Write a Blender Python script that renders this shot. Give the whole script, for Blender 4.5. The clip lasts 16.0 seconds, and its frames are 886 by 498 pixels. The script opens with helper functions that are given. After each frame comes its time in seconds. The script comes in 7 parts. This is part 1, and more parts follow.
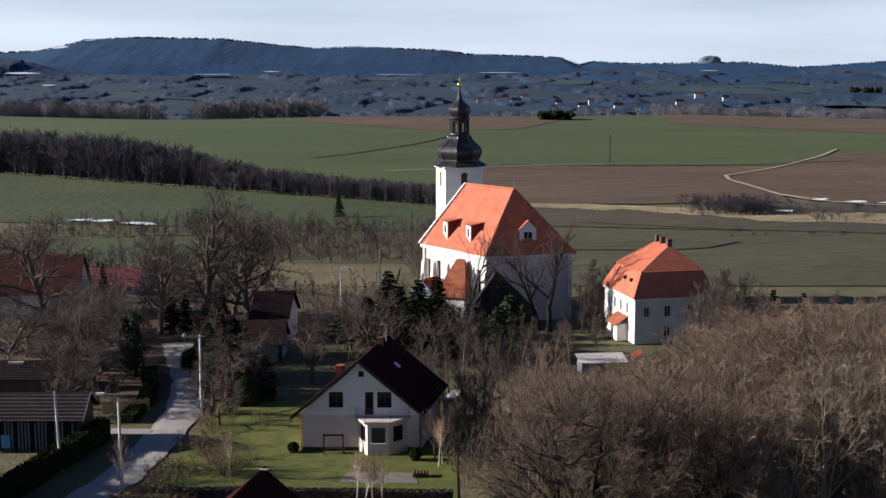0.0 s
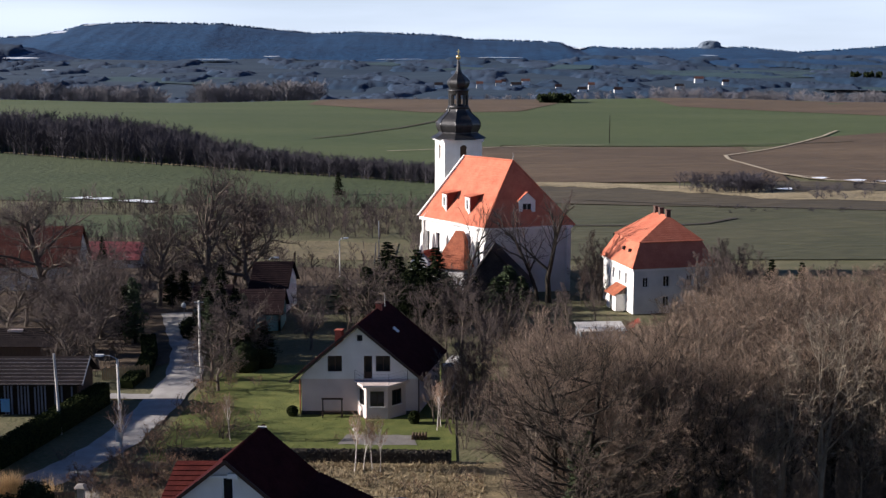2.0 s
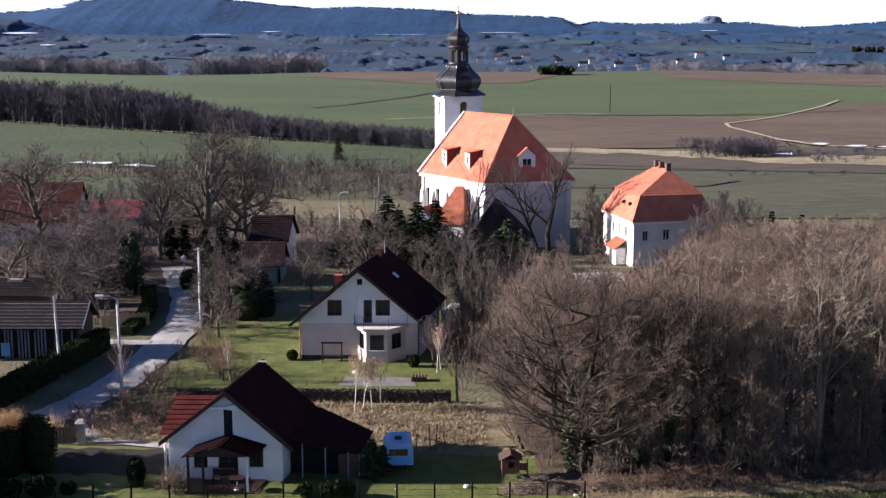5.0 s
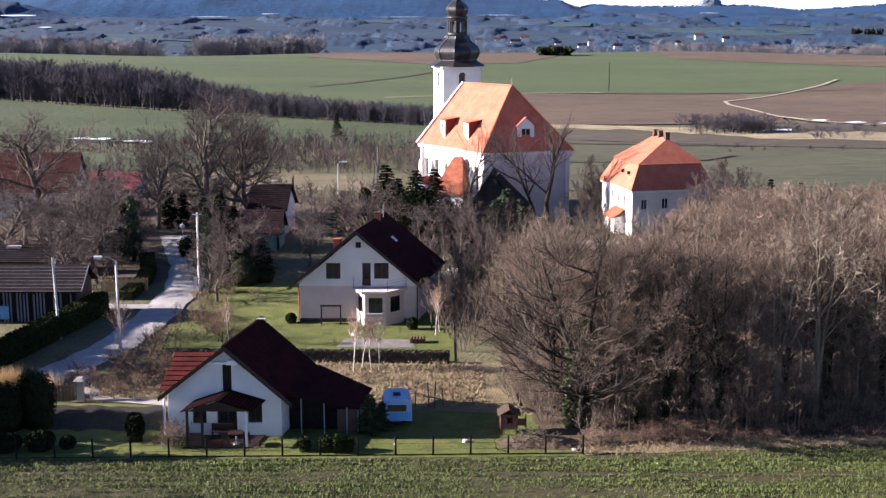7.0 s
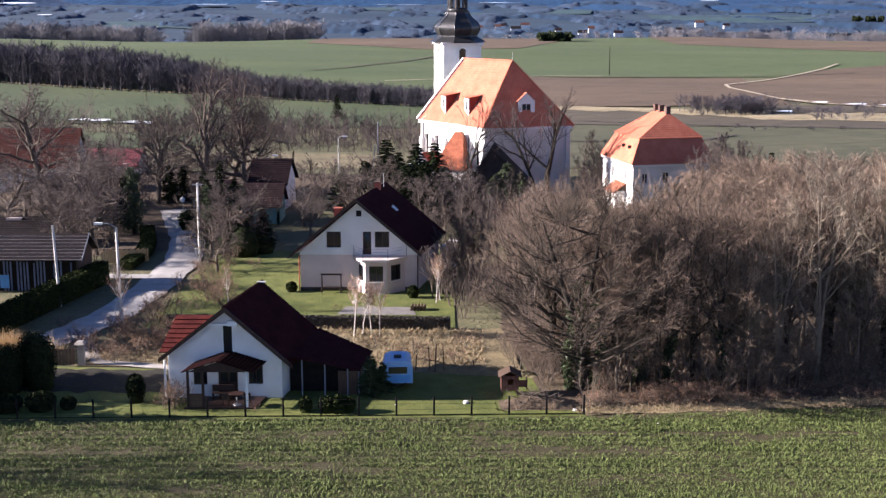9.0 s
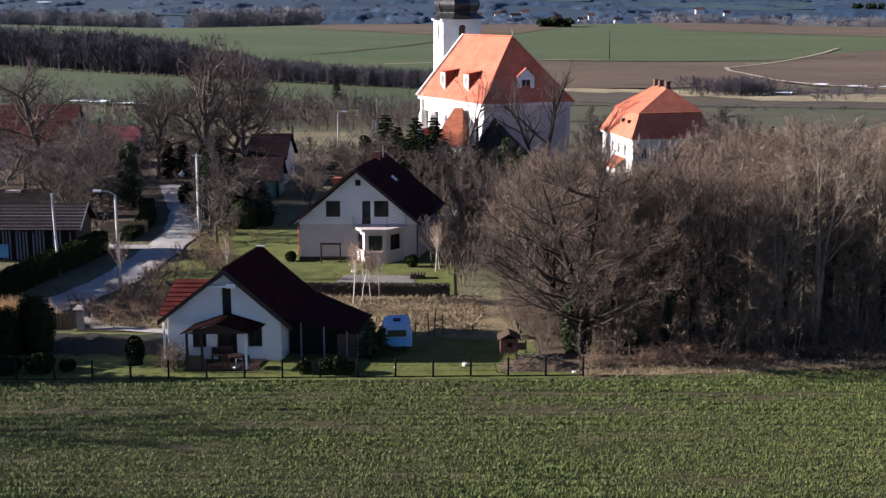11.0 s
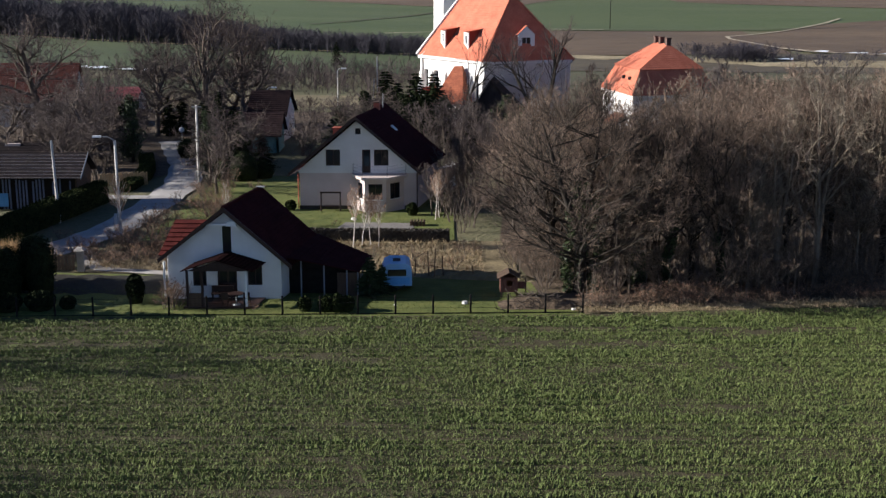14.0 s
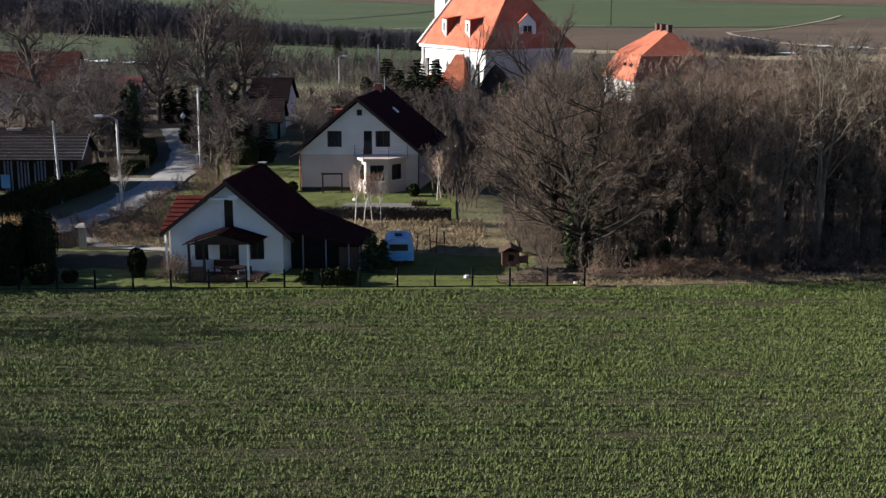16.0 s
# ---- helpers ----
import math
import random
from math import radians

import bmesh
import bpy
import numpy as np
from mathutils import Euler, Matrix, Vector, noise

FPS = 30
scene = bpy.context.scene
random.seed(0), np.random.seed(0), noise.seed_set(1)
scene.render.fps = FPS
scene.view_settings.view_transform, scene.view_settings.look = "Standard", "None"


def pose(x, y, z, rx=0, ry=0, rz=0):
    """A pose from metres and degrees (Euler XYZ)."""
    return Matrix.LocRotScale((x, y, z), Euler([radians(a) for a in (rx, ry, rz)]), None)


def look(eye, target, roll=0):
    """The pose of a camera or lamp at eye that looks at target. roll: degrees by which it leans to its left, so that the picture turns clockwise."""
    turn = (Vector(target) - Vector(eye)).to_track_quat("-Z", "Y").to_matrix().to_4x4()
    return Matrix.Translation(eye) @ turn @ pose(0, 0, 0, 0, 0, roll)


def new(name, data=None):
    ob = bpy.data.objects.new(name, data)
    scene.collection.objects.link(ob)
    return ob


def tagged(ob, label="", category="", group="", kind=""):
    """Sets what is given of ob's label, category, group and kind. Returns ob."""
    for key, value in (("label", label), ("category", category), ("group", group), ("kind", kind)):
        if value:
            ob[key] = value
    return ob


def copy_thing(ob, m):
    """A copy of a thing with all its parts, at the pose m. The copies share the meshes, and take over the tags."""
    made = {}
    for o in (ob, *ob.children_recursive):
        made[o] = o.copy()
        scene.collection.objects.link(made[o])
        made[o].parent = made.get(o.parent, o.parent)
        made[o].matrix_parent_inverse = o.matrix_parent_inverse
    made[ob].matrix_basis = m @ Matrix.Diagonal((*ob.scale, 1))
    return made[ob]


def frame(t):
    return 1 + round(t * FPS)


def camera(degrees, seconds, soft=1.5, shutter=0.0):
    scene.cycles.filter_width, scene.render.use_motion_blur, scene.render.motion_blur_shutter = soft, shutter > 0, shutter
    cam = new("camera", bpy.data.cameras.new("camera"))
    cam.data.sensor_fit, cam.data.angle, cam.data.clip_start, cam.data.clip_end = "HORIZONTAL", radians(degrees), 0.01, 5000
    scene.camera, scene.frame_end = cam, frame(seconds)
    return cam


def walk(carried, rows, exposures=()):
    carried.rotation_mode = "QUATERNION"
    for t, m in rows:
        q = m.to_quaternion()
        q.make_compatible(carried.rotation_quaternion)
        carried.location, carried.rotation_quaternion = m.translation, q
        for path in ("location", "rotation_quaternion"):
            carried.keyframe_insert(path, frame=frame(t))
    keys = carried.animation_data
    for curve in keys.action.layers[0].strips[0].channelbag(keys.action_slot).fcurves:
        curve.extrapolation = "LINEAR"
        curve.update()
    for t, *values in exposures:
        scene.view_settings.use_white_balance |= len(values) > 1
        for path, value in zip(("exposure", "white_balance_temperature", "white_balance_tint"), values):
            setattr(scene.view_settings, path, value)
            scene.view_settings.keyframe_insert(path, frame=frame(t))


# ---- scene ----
cam = camera(38.0, 16.0, 1.4)
PATH = [
    (0.0, pose(-0.124, 1.317, 34.606, 81.501, 0.000, 0.031)),
    (0.5, pose(-0.102, 1.203, 34.152, 81.366, 0.000, 0.031)),
    (1.0, pose(-0.079, 1.087, 33.670, 81.223, 0.000, 0.021)),
    (1.5, pose(-0.059, 0.984, 33.191, 81.065, 0.000, 0.019)),
    (2.0, pose(-0.034, 0.898, 32.708, 80.873, 0.000, 0.014)),
    (2.5, pose(-0.023, 0.825, 32.228, 80.716, 0.000, 0.020)),
    (3.0, pose(-0.015, 0.759, 31.733, 80.553, 0.000, 0.029)),
    (3.5, pose(-0.010, 0.704, 31.258, 80.415, 0.000, 0.037)),
    (4.0, pose(-0.001, 0.638, 30.775, 80.227, 0.000, 0.038)),
    (6.5, pose(0.046, 0.217, 28.481, 79.286, 0.000, -0.008)),
    (7.0, pose(0.040, 0.139, 28.028, 79.113, 0.000, -0.023)),
    (7.5, pose(0.024, 0.079, 27.578, 78.983, 0.000, -0.028)),
    (8.0, pose(0.005, 0.026, 27.131, 78.863, 0.000, -0.040)),
    (8.5, pose(-0.005, -0.020, 26.688, 78.759, 0.000, -0.036)),
    (9.0, pose(-0.010, -0.074, 26.253, 78.607, 0.000, -0.020)),
    (11.5, pose(0.038, -0.434, 24.162, 77.918, 0.000, -0.028)),
    (12.0, pose(0.036, -0.535, 23.747, 77.694, 0.000, -0.026)),
    (12.5, pose(0.034, -0.647, 23.330, 77.471, 0.000, -0.028)),
    (13.0, pose(0.042, -0.746, 22.942, 77.285, 0.000, -0.030)),
    (13.5, pose(0.052, -0.823, 22.549, 77.149, 0.000, -0.022)),
    (14.0, pose(0.056, -0.910, 22.132, 77.069, 0.000, -0.016)),
    (14.5, pose(0.056, -1.008, 21.716, 77.051, 0.000, -0.009)),
    (15.0, pose(0.038, -1.116, 21.304, 77.071, 0.000, 0.003)),
    (15.5, pose(0.011, -1.226, 20.900, 77.106, 0.000, 0.013)),
    (16.0, pose(-0.014, -1.337, 20.435, 77.113, 0.000, 0.017)),
]
EXPOSURES = [
    (0.0, 0.87, 6080, 13), (2.0, 1.03, 5970, 14), (4.0, 1.33, 5770, 17), (6.5, 1.92, 5890, 21), (9.0, 2.03, 5920, 20), (11.5, 1.31, 5830, 15), (13.0, 1.21, 5800, 12), (16.0, 1.18, 5860, 7),
]
walk(cam, PATH, EXPOSURES)

# ---------- world, sun ----------
SUN_AZ, SUN_EL = 180.2, 19.5          # direction towards the sun, degrees from +x, and its height
world = bpy.data.worlds.new("winter_sky")
scene.world = world
world.use_nodes = True
wn = world.node_tree.nodes
sky = wn.new("ShaderNodeTexSky")
sky.sky_type, sky.sun_disc = "NISHITA", False
sky.sun_elevation, sky.sun_rotation = radians(SUN_EL), radians(90 - SUN_AZ)
sky.air_density, sky.dust_density, sky.ozone_density = 0.7, 0.5, 3.0
wn["Background"].inputs["Strength"].default_value = 0.0375
cool = wn.new("ShaderNodeMix")
cool.data_type, cool.blend_type = "RGBA", "MULTIPLY"
cool.inputs["Factor"].default_value = 1.0
cool.inputs["B"].default_value = (0.90, 0.99, 1.16, 1)
world.node_tree.links.new(sky.outputs[0], cool.inputs["A"])
way = wn.new("ShaderNodeTexCoord")
split = wn.new("ShaderNodeSeparateXYZ")
low_sky = wn.new("ShaderNodeMapRange")           # pale haze that thins out with height
low_sky.inputs["From Min"].default_value, low_sky.inputs["From Max"].default_value = 0.02, 0.17
low_sky.inputs["To Min"].default_value, low_sky.inputs["To Max"].default_value = 0.92, 0.0
veil = wn.new("ShaderNodeTexNoise")              # thin drawn-out cloud
veil.inputs["Scale"].default_value, veil.inputs["Detail"].default_value = 3.0, 5.0
flat = wn.new("ShaderNodeMapping")
flat.inputs["Scale"].default_value = (1.0, 1.0, 9.0)
veil_k = wn.new("ShaderNodeMapRange")
veil_k.inputs["From Min"].default_value, veil_k.inputs["From Max"].default_value = 0.35, 0.7
veil_k.inputs["To Min"].default_value, veil_k.inputs["To Max"].default_value = 0.78, 1.08
both = wn.new("ShaderNodeMath")
both.operation, both.use_clamp = "MULTIPLY", True
haze = wn.new("ShaderNodeMix")
haze.data_type = "RGBA"
haze.inputs["B"].default_value = (11.5, 12.6, 13.7, 1)
wl = world.node_tree.links
wl.new(way.outputs["Generated"], split.inputs[0])
wl.new(split.outputs["Z"], low_sky.inputs["Value"])
wl.new(way.outputs["Generated"], flat.inputs["Vector"])
wl.new(flat.outputs[0], veil.inputs["Vector"])
wl.new(veil.outputs[0], veil_k.inputs["Value"])
wl.new(low_sky.outputs[0], both.inputs[0])
wl.new(veil_k.outputs[0], both.inputs[1])
wl.new(both.outputs[0], haze.inputs["Factor"])
wl.new(cool.outputs["Result"], haze.inputs["A"])
wl.new(haze.outputs["Result"], wn["Background"].inputs["Color"])
sun_data = bpy.data.lights.new("sun", "SUN")
sun_data.energy, sun_data.angle, sun_data.color = 5.0, radians(0.6), (1.0, 0.89, 0.76)
sun = new("sun", sun_data)
sun_way = Vector((math.cos(radians(SUN_AZ)) * math.cos(radians(SUN_EL)), math.sin(radians(SUN_AZ)) * math.cos(radians(SUN_EL)), math.sin(radians(SUN_EL))))
sun.matrix_world = look(sun_way * 400, (0, 0, 0))

# ---------- materials ----------


def material(name, dark, light, size=1.0, rough=0.85, bump=0.3, fine=0.08, third=None, metal=0.0, stretch=(1, 1, 1), spread=0.0, spec=0.3):
    """A surface of two or three colours mixed at a coarse and a fine scale (metres), with relief."""
    m = bpy.data.materials.new(name)
    m.use_nodes = True
    nt = m.node_tree
    n, k = nt.nodes, nt.links
    b = n["Principled BSDF"]
    b.inputs["Roughness"].default_value, b.inputs["Metallic"].default_value = rough, metal
    b.inputs["Specular IOR Level"].default_value = spec
    co = n.new("ShaderNodeTexCoord")
    mp = n.new("ShaderNodeMapping")
    mp.inputs["Scale"].default_value = stretch
    k.new(co.outputs["Object"], mp.inputs["Vector"])
    tex = []
    for s, d in ((size, 3), (fine, 4)):
        t = n.new("ShaderNodeTexNoise")
        t.inputs["Scale"].default_value, t.inputs["Detail"].default_value = 1.0 / s, d
        k.new(mp.outputs[0], t.inputs["Vector"])
        tex.append(t)
    add = n.new("ShaderNodeMath")
    add.operation = "ADD"
    k.new(tex[0].outputs[0], add.inputs[0])
    k.new(tex[1].outputs[0], add.inputs[1])
    ramp = n.new("ShaderNodeValToRGB")
    ramp.color_ramp.elements[0].position, ramp.color_ramp.elements[1].position = 0.33, 0.67
    ramp.color_ramp.elements[0].color, ramp.color_ramp.elements[1].color = (*dark, 1), (*light, 1)
    if third:
        e = ramp.color_ramp.elements.new(0.5)
        e.color = (*third, 1)
    half = n.new("ShaderNodeMath")
    half.operation = "MULTIPLY"
    half.inputs[1].default_value = 0.5
    k.new(add.outputs[0], half.inputs[0])
    fac = half.outputs[0]
    if spread:
        info = n.new("ShaderNodeNewGeometry")
        j = n.new("ShaderNodeMath")
        j.operation = "MULTIPLY_ADD"
        j.inputs[1].default_value, j.inputs[2].default_value = spread, -spread / 2
        k.new(info.outputs["Random Per Island"], j.inputs[0])
        a2 = n.new("ShaderNodeMath")
        a2.operation = "ADD"
        k.new(fac, a2.inputs[0])
        k.new(j.outputs[0], a2.inputs[1])
        fac = a2.outputs[0]
    k.new(fac, ramp.inputs[0])
    k.new(ramp.outputs[0], b.inputs["Base Color"])
    if bump:
        bm_ = n.new("ShaderNodeBump")
        bm_.inputs["Strength"].default_value, bm_.inputs["Distance"].default_value = bump, fine
        k.new(tex[1].outputs[0], bm_.inputs["Height"])
        k.new(bm_.outputs[0], b.inputs["Normal"])
    return m


M = {}
M["crop_soil"] = material("crop_soil", (0.034, 0.030, 0.012), (0.078, 0.062, 0.028), 1.2, 0.95, 0.8, 0.10, third=(0.052, 0.044, 0.019))
M["crop_leaf"] = material("crop_leaf", (0.076, 0.105, 0.025), (0.142, 0.170, 0.048), 3.0, 0.8, 0, 0.2, spread=0.15)
M["meadow"] = material("meadow", (0.07, 0.075, 0.03), (0.15, 0.13, 0.07), 6.0, 0.95, 0.5, 0.35)
M["lawn"] = material("lawn", (0.058, 0.074, 0.013), (0.160, 0.160, 0.040), 1.6, 0.95, 0.5, 0.1, third=(0.098, 0.115, 0.024))
M["scrub_floor"] = material("scrub_floor", (0.09, 0.07, 0.035), (0.30, 0.23, 0.12), 1.6, 0.95, 0.8, 0.2, third=(0.19, 0.15, 0.08))
M["litter"] = material("litter", (0.045, 0.032, 0.021), (0.13, 0.092, 0.058), 1.5, 0.95, 0.8, 0.15)
M["field_green"] = material("field_green", (0.041, 0.065, 0.019), (0.078, 0.096, 0.033), 60.0, 0.95, 0.3, 2.5, stretch=(0.35, 1, 1))
M["field_pale"] = material("field_pale", (0.034, 0.052, 0.017), (0.060, 0.076, 0.028), 30.0, 0.95, 0.3, 2.0)
M["field_brown"] = material("field_brown", (0.064, 0.043, 0.026), (0.130, 0.089, 0.053), 40.0, 0.95, 0.4, 3.0, stretch=(0.3, 1, 1))
M["field_dark"] = material("field_dark", (0.045, 0.038, 0.026), (0.085, 0.068, 0.042), 40.0, 0.95, 0.4, 3.0, stretch=(0.3, 1, 1))
M["dry_grass"] = material("dry_grass", (0.15, 0.12, 0.065), (0.40, 0.33, 0.20), 6.0, 0.95, 0.6, 0.8)
M["dry_meadow"] = material("dry_meadow", (0.095, 0.080, 0.042), (0.20, 0.165, 0.09), 6.0, 0.95, 0.6, 0.8)
M["track"] = material("track", (0.26, 0.21, 0.14), (0.5, 0.43, 0.32), 5.0, 0.9, 0.3, 0.6)
M["snow"] = material("snow", (0.62, 0.66, 0.72), (0.85, 0.88, 0.92), 8.0, 0.6, 0.2, 0.8)
# Valley and hill colours carry the haze: distance blue mixed into the base tones.
M["valley_wood_haze"] = material("valley_wood_haze", (0.004, 0.019, 0.046), (0.014, 0.040, 0.078), 45.0, 0.95, 0, 8.0)
M["valley_brush_haze"] = material("valley_brush_haze", (0.010, 0.030, 0.062), (0.032, 0.051, 0.086), 50.0, 0.95, 0, 8.0)
M["valley_field_haze"] = material("valley_field_haze", (0.012, 0.040, 0.050), (0.034, 0.066, 0.074), 90.0, 0.95, 0, 20.0)
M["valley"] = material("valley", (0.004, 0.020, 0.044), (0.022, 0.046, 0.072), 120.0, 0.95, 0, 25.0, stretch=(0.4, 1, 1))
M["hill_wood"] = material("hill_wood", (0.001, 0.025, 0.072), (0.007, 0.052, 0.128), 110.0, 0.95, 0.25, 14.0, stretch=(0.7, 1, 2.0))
M["pale_wood"] = material("pale_wood", (0.118, 0.112, 0.121), (0.19, 0.178, 0.182), 20.0, 0.95, 0, 1.5, spread=0.15)
M["field_dull"] = material("field_dull", (0.045, 0.05, 0.024), (0.085, 0.08, 0.042), 30.0, 0.95, 0.4, 2.0, stretch=(0.3, 1, 1))
M["far_wood"] = material("far_wood", (0.034, 0.032, 0.042), (0.068, 0.060, 0.068), 20.0, 0.95, 0, 1.5, spread=0.1)
M["road"] = material("road", (0.24, 0.225, 0.21), (0.42, 0.40, 0.37), 1.8, 0.9, 0.4, 0.06)
M["paving"] = material("paving", (0.12, 0.11, 0.10), (0.24, 0.22, 0.20), 0.9, 0.95, 0.6, 0.07)
# The far rock's tone holds haze blue as well.
M["rock_haze"] = material("rock_haze", (0.09, 0.12, 0.16), (0.17, 0.20, 0.24), 20.0, 0.95, 0.3, 6.0)
M["gravel"] = material("gravel", (0.20, 0.18, 0.16), (0.40, 0.37, 0.33), 0.9, 0.95, 0.6, 0.07)
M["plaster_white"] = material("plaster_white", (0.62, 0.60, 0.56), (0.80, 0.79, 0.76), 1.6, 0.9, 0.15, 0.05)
# Also on church and parsonage walls away from the sun: shade by colour.
M["plaster_grey_and_shade"] = material("plaster_grey_and_shade", (0.48, 0.46, 0.43), (0.68, 0.66, 0.62), 1.9, 0.9, 0.2, 0.07)
M["plaster_pink"] = material("plaster_pink", (0.52, 0.42, 0.38), (0.66, 0.56, 0.51), 1.5, 0.9, 0.15, 0.05)
M["tile_orange"] = material("tile_orange", (0.35, 0.098, 0.057), (0.52, 0.176, 0.104), 1.2, 0.85, 0.12, 0.16, spread=0.15, spec=0.15)
M["tile_pink"] = material("tile_pink", (0.12, 0.030, 0.036), (0.20, 0.055, 0.060), 1.0, 0.7, 0.4, 0.14)
M["tile_brown"] = material("tile_brown", (0.055, 0.026, 0.02), (0.11, 0.05, 0.036), 1.0, 0.7, 0.4, 0.14)
# Red tile with the shade and haze over the cottage put into its tone.
M["tile_red_dim"] = material("tile_red_dim", (0.046, 0.016, 0.014), (0.100, 0.035, 0.027), 0.8, 0.9, 0.5, 0.16, spec=0.1)
M["tile_red"] = material("tile_red", (0.15, 0.03, 0.022), (0.26, 0.06, 0.038), 1.0, 0.9, 0.4, 0.14, spec=0.1)
M["tile_worn"] = material("tile_worn", (0.20, 0.065, 0.04), (0.40, 0.14, 0.075), 0.7, 0.85, 0.5, 0.16, spec=0.1)
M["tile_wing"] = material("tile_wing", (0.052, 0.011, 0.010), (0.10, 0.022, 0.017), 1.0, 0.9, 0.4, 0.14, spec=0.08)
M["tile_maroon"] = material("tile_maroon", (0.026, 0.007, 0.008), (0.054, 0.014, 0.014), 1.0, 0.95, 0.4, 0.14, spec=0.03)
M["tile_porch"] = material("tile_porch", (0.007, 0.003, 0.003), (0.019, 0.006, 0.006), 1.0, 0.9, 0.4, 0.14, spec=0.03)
# Near-black tone for the painted shade on the lawn.
M["lawn_shade"] = material("lawn_shade", (0.010, 0.009, 0.006), (0.030, 0.026, 0.016), 0.8, 0.95, 0.8, 0.12)
M["board_blue"] = material("board_blue", (0.06, 0.075, 0.12), (0.20, 0.23, 0.32), 0.6, 0.85, 0.4, 0.04, stretch=(4, 4, 0.4), spread=0.3)
M["tile_dark"] = material("tile_dark", (0.012, 0.007, 0.008), (0.030, 0.017, 0.017), 0.9, 0.9, 0.4, 0.13, spec=0.1)
M["slate"] = material("slate", (0.026, 0.024, 0.024), (0.062, 0.056, 0.055), 1.0, 0.85, 0.3, 0.15, spec=0.08)
M["sheet_pale"] = material("sheet_pale", (0.34, 0.29, 0.27), (0.50, 0.44, 0.41), 0.8, 0.6, 0.2, 0.1)
M["sheet_brown"] = material("sheet_brown", (0.012, 0.010, 0.011), (0.030, 0.024, 0.024), 0.8, 0.95, 0.2, 0.1, spec=0.04)
M["dome_metal"] = material("dome_metal", (0.016, 0.016, 0.018), (0.045, 0.043, 0.042), 0.8, 0.42, 0.15, 0.2, metal=0.35, spec=0.5)
M["gold"] = material("gold", (0.75, 0.52, 0.18), (0.9, 0.68, 0.28), 0.3, 0.3, 0, 0.05, metal=1.0)
M["wood_dark"] = material("wood_dark", (0.05, 0.03, 0.018), (0.11, 0.07, 0.045), 0.5, 0.8, 0.4, 0.03, stretch=(4, 4, 0.5))
M["wood_grey"] = material("wood_grey", (0.09, 0.10, 0.12), (0.28, 0.30, 0.33), 0.6, 0.85, 0.4, 0.04, stretch=(4, 4, 0.4), spread=0.3)
M["wood_red"] = material("wood_red", (0.075, 0.030, 0.021), (0.14, 0.058, 0.038), 0.5, 0.8, 0.3, 0.04, stretch=(3, 3, 0.5))
M["frame_brown"] = material("frame_brown", (0.018, 0.009, 0.008), (0.040, 0.020, 0.015), 0.3, 0.5, 0.1, 0.03)
M["frame_white"] = material("frame_white", (0.66, 0.66, 0.64), (0.8, 0.8, 0.78), 0.4, 0.5, 0.05, 0.03)
M["brick_red"] = material("brick_red", (0.26, 0.06, 0.035), (0.42, 0.12, 0.07), 0.4, 0.85, 0.4, 0.06)
M["brick_dark"] = material("brick_dark", (0.06, 0.035, 0.028), (0.13, 0.08, 0.06), 0.4, 0.85, 0.4, 0.06)
M["concrete"] = material("concrete", (0.42, 0.40, 0.37), (0.62, 0.6, 0.56), 0.6, 0.9, 0.3, 0.04)
M["stone_dark"] = material("stone_dark", (0.035, 0.03, 0.024), (0.10, 0.085, 0.065), 0.5, 0.95, 0.8, 0.12)
M["lamp_grey"] = material("lamp_grey", (0.25, 0.26, 0.27), (0.36, 0.37, 0.38), 0.3, 0.45, 0.05, 0.03, metal=0.6)
M["blue_paint"] = material("blue_paint", (0.09, 0.28, 0.55), (0.16, 0.40, 0.70), 0.8, 0.4, 0.05, 0.08)
M["pale_paint"] = material("pale_paint", (0.18, 0.34, 0.56), (0.28, 0.46, 0.66), 0.8, 0.4, 0.05, 0.08)
M["teal_paint"] = material("teal_paint", (0.10, 0.26, 0.24), (0.18, 0.36, 0.33), 0.8, 0.7, 0.1, 0.08)
M["rubber"] = material("rubber", (0.015, 0.015, 0.016), (0.03, 0.03, 0.03), 0.3, 0.8, 0.1, 0.03)
M["fence_dark"] = material("fence_dark", (0.007, 0.006, 0.006), (0.02, 0.017, 0.015), 0.3, 0.8, 0.1, 0.03, spec=0.1)
M["bark_dark"] = material("bark_dark", (0.014, 0.011, 0.008), (0.042, 0.033, 0.024), 0.5, 0.95, 0.6, 0.05)
M["bark"] = material("bark", (0.050, 0.040, 0.031), (0.155, 0.123, 0.096), 0.5, 0.95, 0.6, 0.05)
M["bark_pale"] = material("bark_pale", (0.115, 0.092, 0.066), (0.27, 0.225, 0.17), 0.5, 0.9, 0.4, 0.05)
M["birch_bark"] = material("birch_bark", (0.22, 0.18, 0.15), (0.72, 0.68, 0.62), 0.25, 0.8, 0.2, 0.04)
M["twig"] = material("twig", (0.100, 0.069, 0.047), (0.250, 0.180, 0.130), 2.5, 0.9, 0, 0.5, spread=0.35)
M["twig_fine"] = material("twig_fine", (0.078, 0.055, 0.041), (0.190, 0.138, 0.104), 2.5, 0.9, 0, 0.5, spread=0.35)
M["twig_inner"] = material("twig_inner", (0.050, 0.038, 0.028), (0.134, 0.102, 0.074), 2.0, 0.9, 0, 0.5, spread=0.35)
M["twig_grey"] = material("twig_grey", (0.040, 0.031, 0.029), (0.104, 0.079, 0.071), 2.5, 0.9, 0, 0.5, spread=0.35)
M["twig_pale"] = material("twig_pale", (0.15, 0.120, 0.085), (0.30, 0.25, 0.185), 2.0, 0.9, 0, 0.5, spread=0.35)
